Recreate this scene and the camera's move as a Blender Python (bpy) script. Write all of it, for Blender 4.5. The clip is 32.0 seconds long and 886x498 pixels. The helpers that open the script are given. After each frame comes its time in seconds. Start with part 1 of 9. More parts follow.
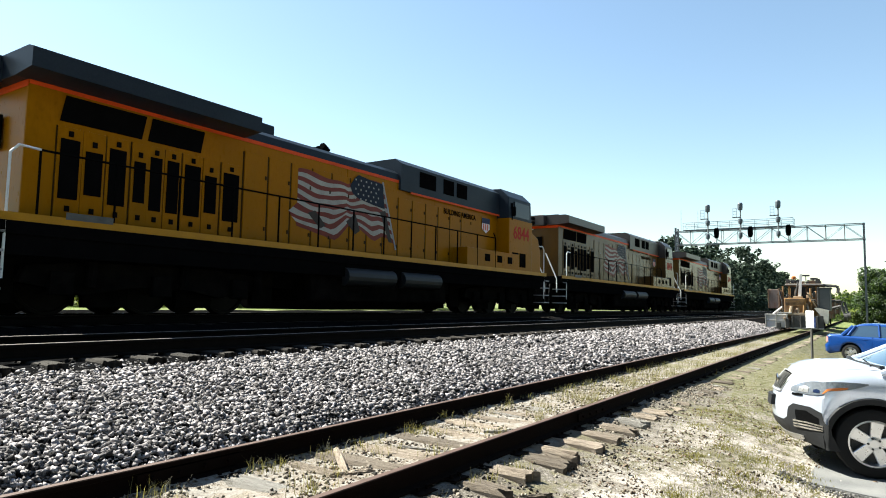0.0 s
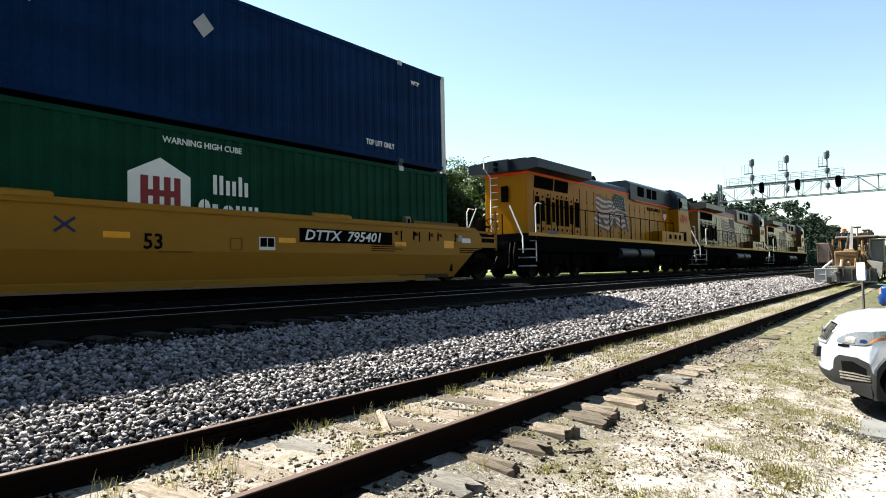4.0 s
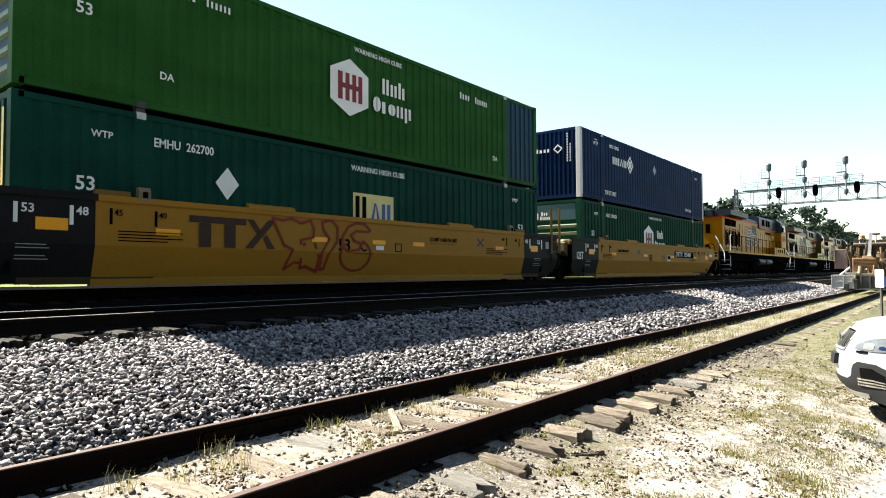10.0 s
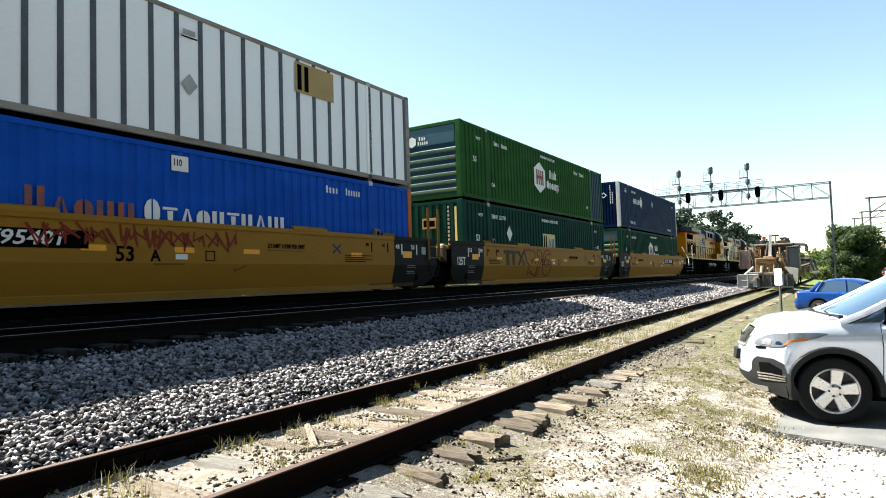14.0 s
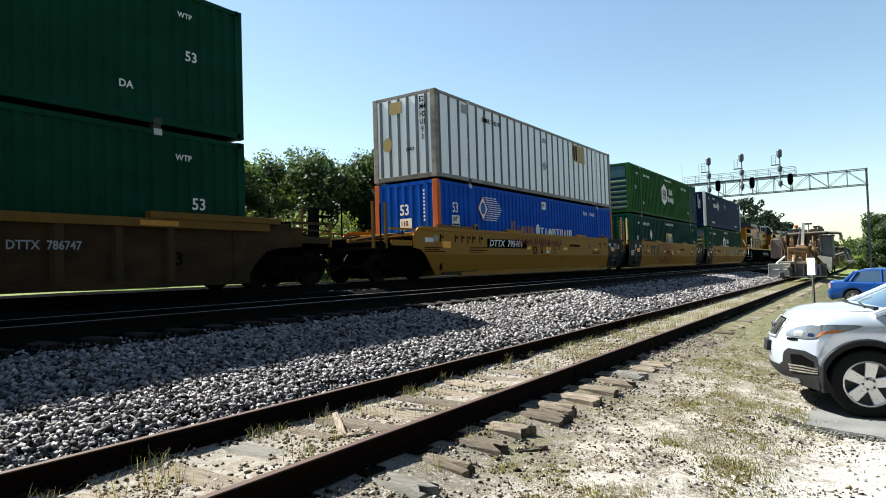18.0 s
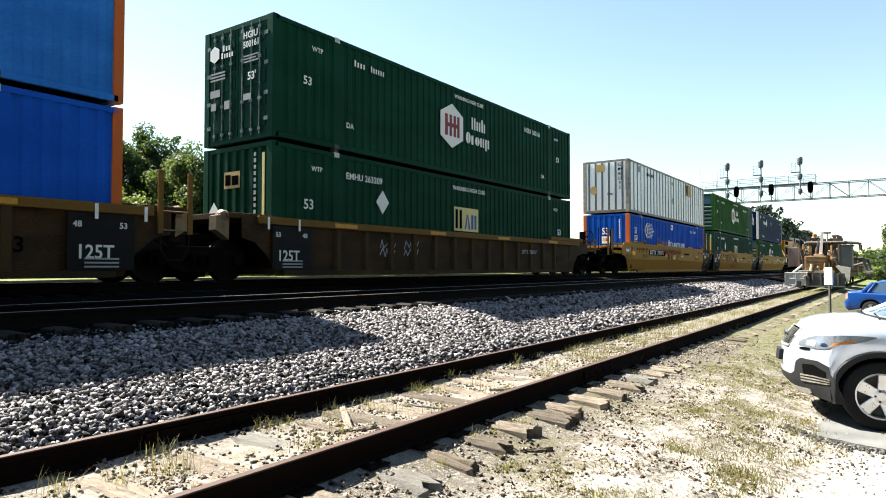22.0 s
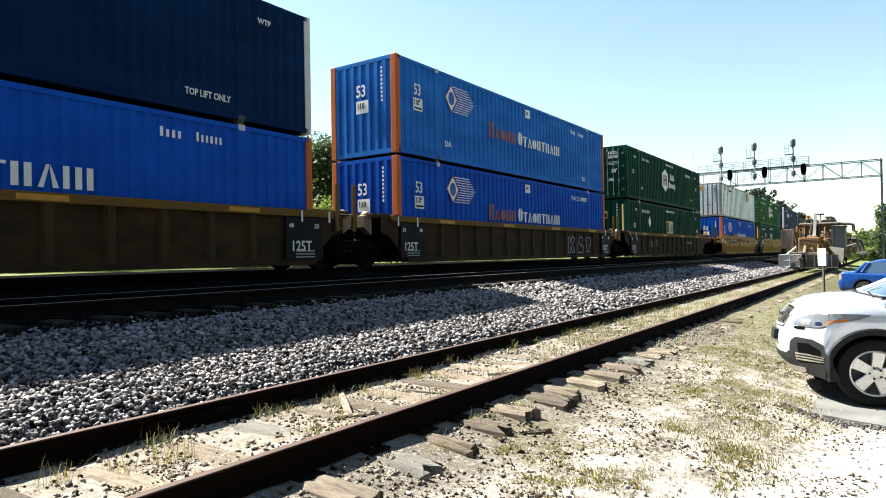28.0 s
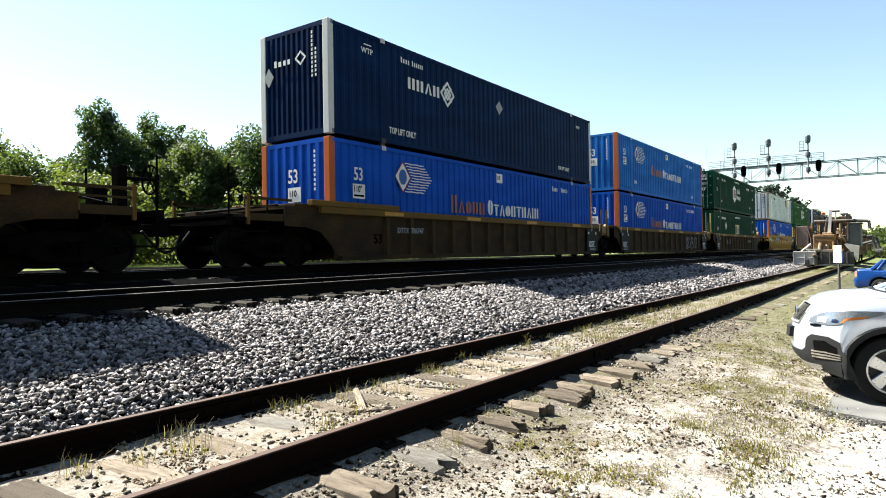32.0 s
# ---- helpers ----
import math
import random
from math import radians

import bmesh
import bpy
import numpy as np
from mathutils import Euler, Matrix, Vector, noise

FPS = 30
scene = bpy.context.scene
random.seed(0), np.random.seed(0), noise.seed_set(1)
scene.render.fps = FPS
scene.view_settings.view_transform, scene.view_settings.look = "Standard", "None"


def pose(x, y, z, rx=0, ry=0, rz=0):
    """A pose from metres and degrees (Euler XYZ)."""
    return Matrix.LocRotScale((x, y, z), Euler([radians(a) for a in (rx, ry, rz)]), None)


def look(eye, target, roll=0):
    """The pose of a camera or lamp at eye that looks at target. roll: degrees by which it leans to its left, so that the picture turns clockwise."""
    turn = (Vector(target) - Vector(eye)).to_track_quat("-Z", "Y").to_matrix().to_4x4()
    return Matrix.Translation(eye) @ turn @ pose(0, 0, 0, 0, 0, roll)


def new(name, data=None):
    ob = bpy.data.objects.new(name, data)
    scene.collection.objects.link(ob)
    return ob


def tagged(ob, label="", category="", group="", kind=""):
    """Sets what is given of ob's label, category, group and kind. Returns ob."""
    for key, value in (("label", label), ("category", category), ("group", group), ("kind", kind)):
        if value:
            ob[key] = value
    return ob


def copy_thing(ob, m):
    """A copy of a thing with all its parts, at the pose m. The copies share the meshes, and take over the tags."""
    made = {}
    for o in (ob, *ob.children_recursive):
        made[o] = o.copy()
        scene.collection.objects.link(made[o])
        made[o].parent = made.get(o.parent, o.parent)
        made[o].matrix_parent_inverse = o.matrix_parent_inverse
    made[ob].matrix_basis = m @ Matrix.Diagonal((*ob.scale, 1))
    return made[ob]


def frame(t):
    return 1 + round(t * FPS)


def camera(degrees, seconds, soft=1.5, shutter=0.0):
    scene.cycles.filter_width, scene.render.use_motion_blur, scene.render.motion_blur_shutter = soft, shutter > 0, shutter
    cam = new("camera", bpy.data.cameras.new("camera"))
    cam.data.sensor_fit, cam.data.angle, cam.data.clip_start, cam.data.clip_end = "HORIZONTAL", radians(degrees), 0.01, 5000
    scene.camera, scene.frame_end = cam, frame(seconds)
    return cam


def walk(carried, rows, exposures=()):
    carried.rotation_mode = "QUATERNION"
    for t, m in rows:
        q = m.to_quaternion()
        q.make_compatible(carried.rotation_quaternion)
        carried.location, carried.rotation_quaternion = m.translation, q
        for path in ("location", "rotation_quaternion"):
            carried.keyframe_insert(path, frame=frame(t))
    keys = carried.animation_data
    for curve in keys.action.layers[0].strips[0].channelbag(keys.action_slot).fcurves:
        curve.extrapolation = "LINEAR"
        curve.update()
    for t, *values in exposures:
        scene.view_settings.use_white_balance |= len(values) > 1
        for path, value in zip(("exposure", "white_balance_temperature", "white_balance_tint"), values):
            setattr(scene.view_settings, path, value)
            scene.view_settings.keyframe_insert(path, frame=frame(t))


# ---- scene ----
cam = camera(69.29, 32.0, soft=1.0)
PATH = [
    (0.0, pose(-0.094, -0.047, 1.206, 94.83, -1.03, 33.55)),
    (0.5, pose(-0.100, -0.040, 1.209, 94.71, -0.92, 33.05)),
    (1.0, pose(-0.096, -0.033, 1.207, 94.42, -0.40, 32.96)),
    (1.5, pose(-0.089, -0.035, 1.206, 94.09, 0.01, 33.10)),
    (2.0, pose(-0.088, -0.067, 1.195, 94.19, 0.15, 35.80)),
    (2.5, pose(-0.044, -0.076, 1.149, 92.66, 0.62, 37.91)),
    (3.0, pose(-0.026, -0.057, 1.145, 92.07, 0.93, 37.61)),
    (3.5, pose(-0.029, -0.047, 1.159, 92.02, 1.14, 37.22)),
    (5.5, pose(-0.024, -0.061, 1.155, 92.10, 1.05, 36.96)),
    (6.0, pose(-0.030, -0.057, 1.154, 92.06, 0.57, 36.95)),
    (6.5, pose(-0.036, -0.052, 1.154, 92.07, 0.60, 37.45)),
    (7.0, pose(-0.038, -0.056, 1.159, 91.91, 0.48, 38.00)),
    (7.5, pose(-0.033, -0.048, 1.157, 91.99, 0.49, 38.53)),
    (8.0, pose(-0.023, -0.051, 1.151, 92.13, 0.44, 38.61)),
    (8.5, pose(-0.031, -0.049, 1.154, 92.11, 0.12, 38.51)),
    (9.0, pose(-0.038, -0.047, 1.153, 92.14, -0.18, 38.37)),
    (9.5, pose(-0.040, -0.048, 1.153, 92.17, -0.03, 38.33)),
    (10.0, pose(-0.047, -0.045, 1.144, 92.14, 0.29, 38.23)),
    (10.5, pose(-0.051, -0.059, 1.152, 92.05, 0.16, 38.24)),
    (11.0, pose(-0.056, -0.086, 1.140, 92.22, 0.84, 41.34)),
    (11.5, pose(-0.036, -0.116, 1.136, 92.08, -0.53, 45.59)),
    (12.0, pose(-0.012, -0.104, 1.137, 92.08, -0.77, 42.65)),
    (12.5, pose(-0.017, -0.073, 1.143, 93.10, -1.02, 40.39)),
    (13.0, pose(-0.011, -0.018, 1.132, 92.49, 0.70, 37.53)),
    (13.5, pose(0.013, 0.040, 1.136, 92.78, 0.45, 33.14)),
    (14.0, pose(0.009, 0.056, 1.140, 92.80, 1.79, 31.75)),
    (14.5, pose(0.019, 0.059, 1.147, 92.82, 2.24, 31.48)),
    (16.5, pose(0.035, 0.053, 1.145, 92.18, 3.36, 30.54)),
    (17.0, pose(0.022, 0.059, 1.159, 92.56, 2.44, 32.05)),
    (17.5, pose(0.027, 0.044, 1.142, 92.56, 2.74, 32.50)),
    (18.0, pose(0.011, 0.042, 1.159, 91.87, 1.75, 34.02)),
    (18.5, pose(0.011, 0.044, 1.149, 91.55, 1.70, 34.19)),
    (19.0, pose(0.021, 0.042, 1.146, 91.34, 1.72, 34.11)),
    (19.5, pose(0.034, 0.039, 1.144, 91.36, 2.38, 33.99)),
    (20.0, pose(0.036, 0.036, 1.144, 91.41, 1.38, 33.78)),
    (20.5, pose(0.053, 0.014, 1.142, 91.43, -0.09, 33.03)),
    (21.0, pose(0.055, 0.009, 1.143, 90.86, -0.13, 32.71)),
    (21.5, pose(0.030, 0.027, 1.152, 90.88, 0.16, 34.36)),
    (22.0, pose(0.038, 0.044, 1.158, 91.72, 0.00, 35.22)),
    (22.5, pose(0.045, 0.042, 1.154, 92.35, 0.26, 35.05)),
    (23.0, pose(0.051, 0.057, 1.139, 91.06, 0.96, 33.30)),
    (23.5, pose(0.043, 0.050, 1.144, 91.04, 1.30, 33.15)),
    (24.0, pose(0.049, 0.047, 1.137, 90.95, 1.09, 33.29)),
    (24.5, pose(0.055, 0.042, 1.134, 90.70, 1.03, 33.28)),
    (25.0, pose(0.057, 0.032, 1.134, 90.59, 0.60, 33.56)),
    (25.5, pose(0.051, 0.028, 1.134, 90.68, 0.47, 34.41)),
    (26.0, pose(0.046, 0.034, 1.131, 90.75, 1.31, 34.91)),
    (26.5, pose(0.040, 0.039, 1.129, 90.69, 1.46, 35.01)),
    (28.5, pose(0.034, 0.030, 1.133, 90.75, 0.85, 34.83)),
    (29.0, pose(0.035, 0.027, 1.135, 90.84, 0.79, 34.95)),
    (29.5, pose(0.032, 0.026, 1.131, 90.90, 0.96, 35.20)),
    (30.0, pose(0.036, 0.020, 1.133, 91.02, 1.18, 35.76)),
    (30.5, pose(0.041, 0.013, 1.129, 91.05, 1.32, 35.93)),
    (31.0, pose(0.042, 0.015, 1.124, 90.84, 1.08, 36.02)),
    (31.5, pose(0.033, 0.016, 1.124, 90.68, 1.06, 35.75)),
    (32.0, pose(0.015, 0.011, 1.126, 90.39, 0.89, 35.77)),
]
walk(cam, PATH, [(0, 2.12, 6500, 2), (1, 1.94, 6450, 1), (2, 1.8, 6350, 0), (3, 2.15, 6550, 3), (8, 2.36, 6750, 5), (12, 2.55, 6900, 5), (14, 2.35, 6650, 4), (16.5, 1.95, 6360, 3), (17, 1.88, 6340, 3), (18, 1.86, 6380, 3), (19, 2.26, 6650, 4), (22, 2.36, 6700, 5), (24, 2.28, 6650, 4), (30, 2.3, 6650, 4), (32, 2.2, 6650, 4)])
SKY, SUN = 0.050, 5.0

# ---------------------------------------------------------------- light
SUN_EL, SUN_AZ = 48.5, -93.5
world = bpy.data.worlds.new("sky")
scene.world = world
world.use_nodes = True
wn = world.node_tree
sky = wn.nodes.new("ShaderNodeTexSky")
sky.sky_type = "NISHITA"
sky.sun_disc = False
sky.sun_elevation, sky.sun_rotation = radians(SUN_EL), radians(SUN_AZ)
sky.air_density, sky.dust_density, sky.ozone_density = 1.1, 0.35, 0.3
wn.links.new(sky.outputs["Color"], wn.nodes["Background"].inputs["Color"])
wn.nodes["Background"].inputs["Strength"].default_value = SKY
sun_dir = Vector((math.sin(radians(SUN_AZ)) * math.cos(radians(SUN_EL)), math.cos(radians(SUN_AZ)) * math.cos(radians(SUN_EL)), math.sin(radians(SUN_EL))))
sun_data = bpy.data.lights.new("sun", "SUN")
sun_data.energy, sun_data.angle, sun_data.color = SUN, radians(0.53), (1.0, 0.95, 0.87)
sun = new("sun", sun_data)
sun.matrix_world = look(sun_dir * 100, (0, 0, 0))


# ---------------------------------------------------------------- materials
def shader(name, colour, rough=0.6, metal=0.0, vary=0.15, scale=3.0, fine=40.0, bump=0.1, second=None, second_at=0.55, second_soft=0.15, stretch=(1, 1, 1), spec=0.2, coat=0.0, per_object=0.0, per_island=0.0):
    """A surface with variation at two scales, an optional second colour in patches, and fine relief."""
    m = bpy.data.materials.new(name)
    m.use_nodes = True
    nt = m.node_tree
    b = nt.nodes["Principled BSDF"]
    co = nt.nodes.new("ShaderNodeTexCoord")
    mp = nt.nodes.new("ShaderNodeMapping")
    mp.inputs["Scale"].default_value = stretch
    nt.links.new(co.outputs["Object"], mp.inputs["Vector"])
    big = nt.nodes.new("ShaderNodeTexNoise")
    big.inputs["Scale"].default_value, big.inputs["Detail"].default_value = scale, 5
    small = nt.nodes.new("ShaderNodeTexNoise")
    small.inputs["Scale"].default_value, small.inputs["Detail"].default_value = fine, 3
    for n in (big, small):
        nt.links.new(mp.outputs["Vector"], n.inputs["Vector"])

    def maths(op, a, bb):
        n = nt.nodes.new("ShaderNodeMath")
        n.operation = op
        for i, v in enumerate((a, bb)):
            if isinstance(v, (int, float)):
                n.inputs[i].default_value = v
            else:
                nt.links.new(v, n.inputs[i])
        return n.outputs[0]

    def mix(f, a, bb, kind="MIX"):
        n = nt.nodes.new("ShaderNodeMix")
        n.data_type, n.blend_type = "RGBA", kind
        for i, v in ((0, f), (6, a), (7, bb)):
            if isinstance(v, (int, float)):
                n.inputs[i].default_value = v
            elif isinstance(v, tuple):
                n.inputs[i].default_value = (*v, 1)
            else:
                nt.links.new(v, n.inputs[i])
        return n.outputs[2]

    base = colour
    if second:
        ramp = nt.nodes.new("ShaderNodeMapRange")
        ramp.inputs["From Min"].default_value, ramp.inputs["From Max"].default_value = second_at - second_soft, second_at + second_soft
        nt.links.new(maths("ADD", maths("MULTIPLY", big.outputs["Fac"], 0.75), maths("MULTIPLY", small.outputs["Fac"], 0.25)), ramp.inputs["Value"])
        base = mix(ramp.outputs["Result"], colour, second)
    tone = maths("ADD", maths("MULTIPLY", maths("SUBTRACT", big.outputs["Fac"], 0.5), 2.2 * vary), maths("MULTIPLY", maths("SUBTRACT", small.outputs["Fac"], 0.5), 1.6 * vary))
    if per_object or per_island:
        if per_object:
            info = nt.nodes.new("ShaderNodeObjectInfo").outputs["Random"]
        else:
            info = nt.nodes.new("ShaderNodeNewGeometry").outputs["Random Per Island"]
        tone = maths("ADD", tone, maths("MULTIPLY", maths("SUBTRACT", info, 0.5), 2 * (per_object or per_island)))
    tone = maths("ADD", tone, 1.0)
    grey = nt.nodes.new("ShaderNodeCombineColor")
    for i in range(3):
        nt.links.new(tone, grey.inputs[i])
    out = mix(1.0, base, grey.outputs[0], "MULTIPLY")
    nt.links.new(out, b.inputs["Base Color"])
    nt.links.new(maths("ADD", rough - 0.08, maths("MULTIPLY", small.outputs["Fac"], 0.16)), b.inputs["Roughness"])
    b.inputs["Metallic"].default_value = metal
    b.inputs["Specular IOR Level"].default_value = spec
    b.inputs["Coat Weight"].default_value = coat
    if bump:
        bp = nt.nodes.new("ShaderNodeBump")
        bp.inputs["Strength"].default_value, bp.inputs["Distance"].default_value = bump, 0.02
        nt.links.new(small.outputs["Fac"], bp.inputs["Height"])
        nt.links.new(bp.outputs["Normal"], b.inputs["Normal"])
    return m


def glass(name, tint=(0.5, 0.56, 0.6), rough=0.02):
    m = bpy.data.materials.new(name)
    m.use_nodes = True
    b = m.node_tree.nodes["Principled BSDF"]
    b.inputs["Base Color"].default_value = (*tint, 1)
    b.inputs["Transmission Weight"].default_value = 1.0
    b.inputs["Roughness"].default_value, b.inputs["IOR"].default_value = rough, 1.45
    return m


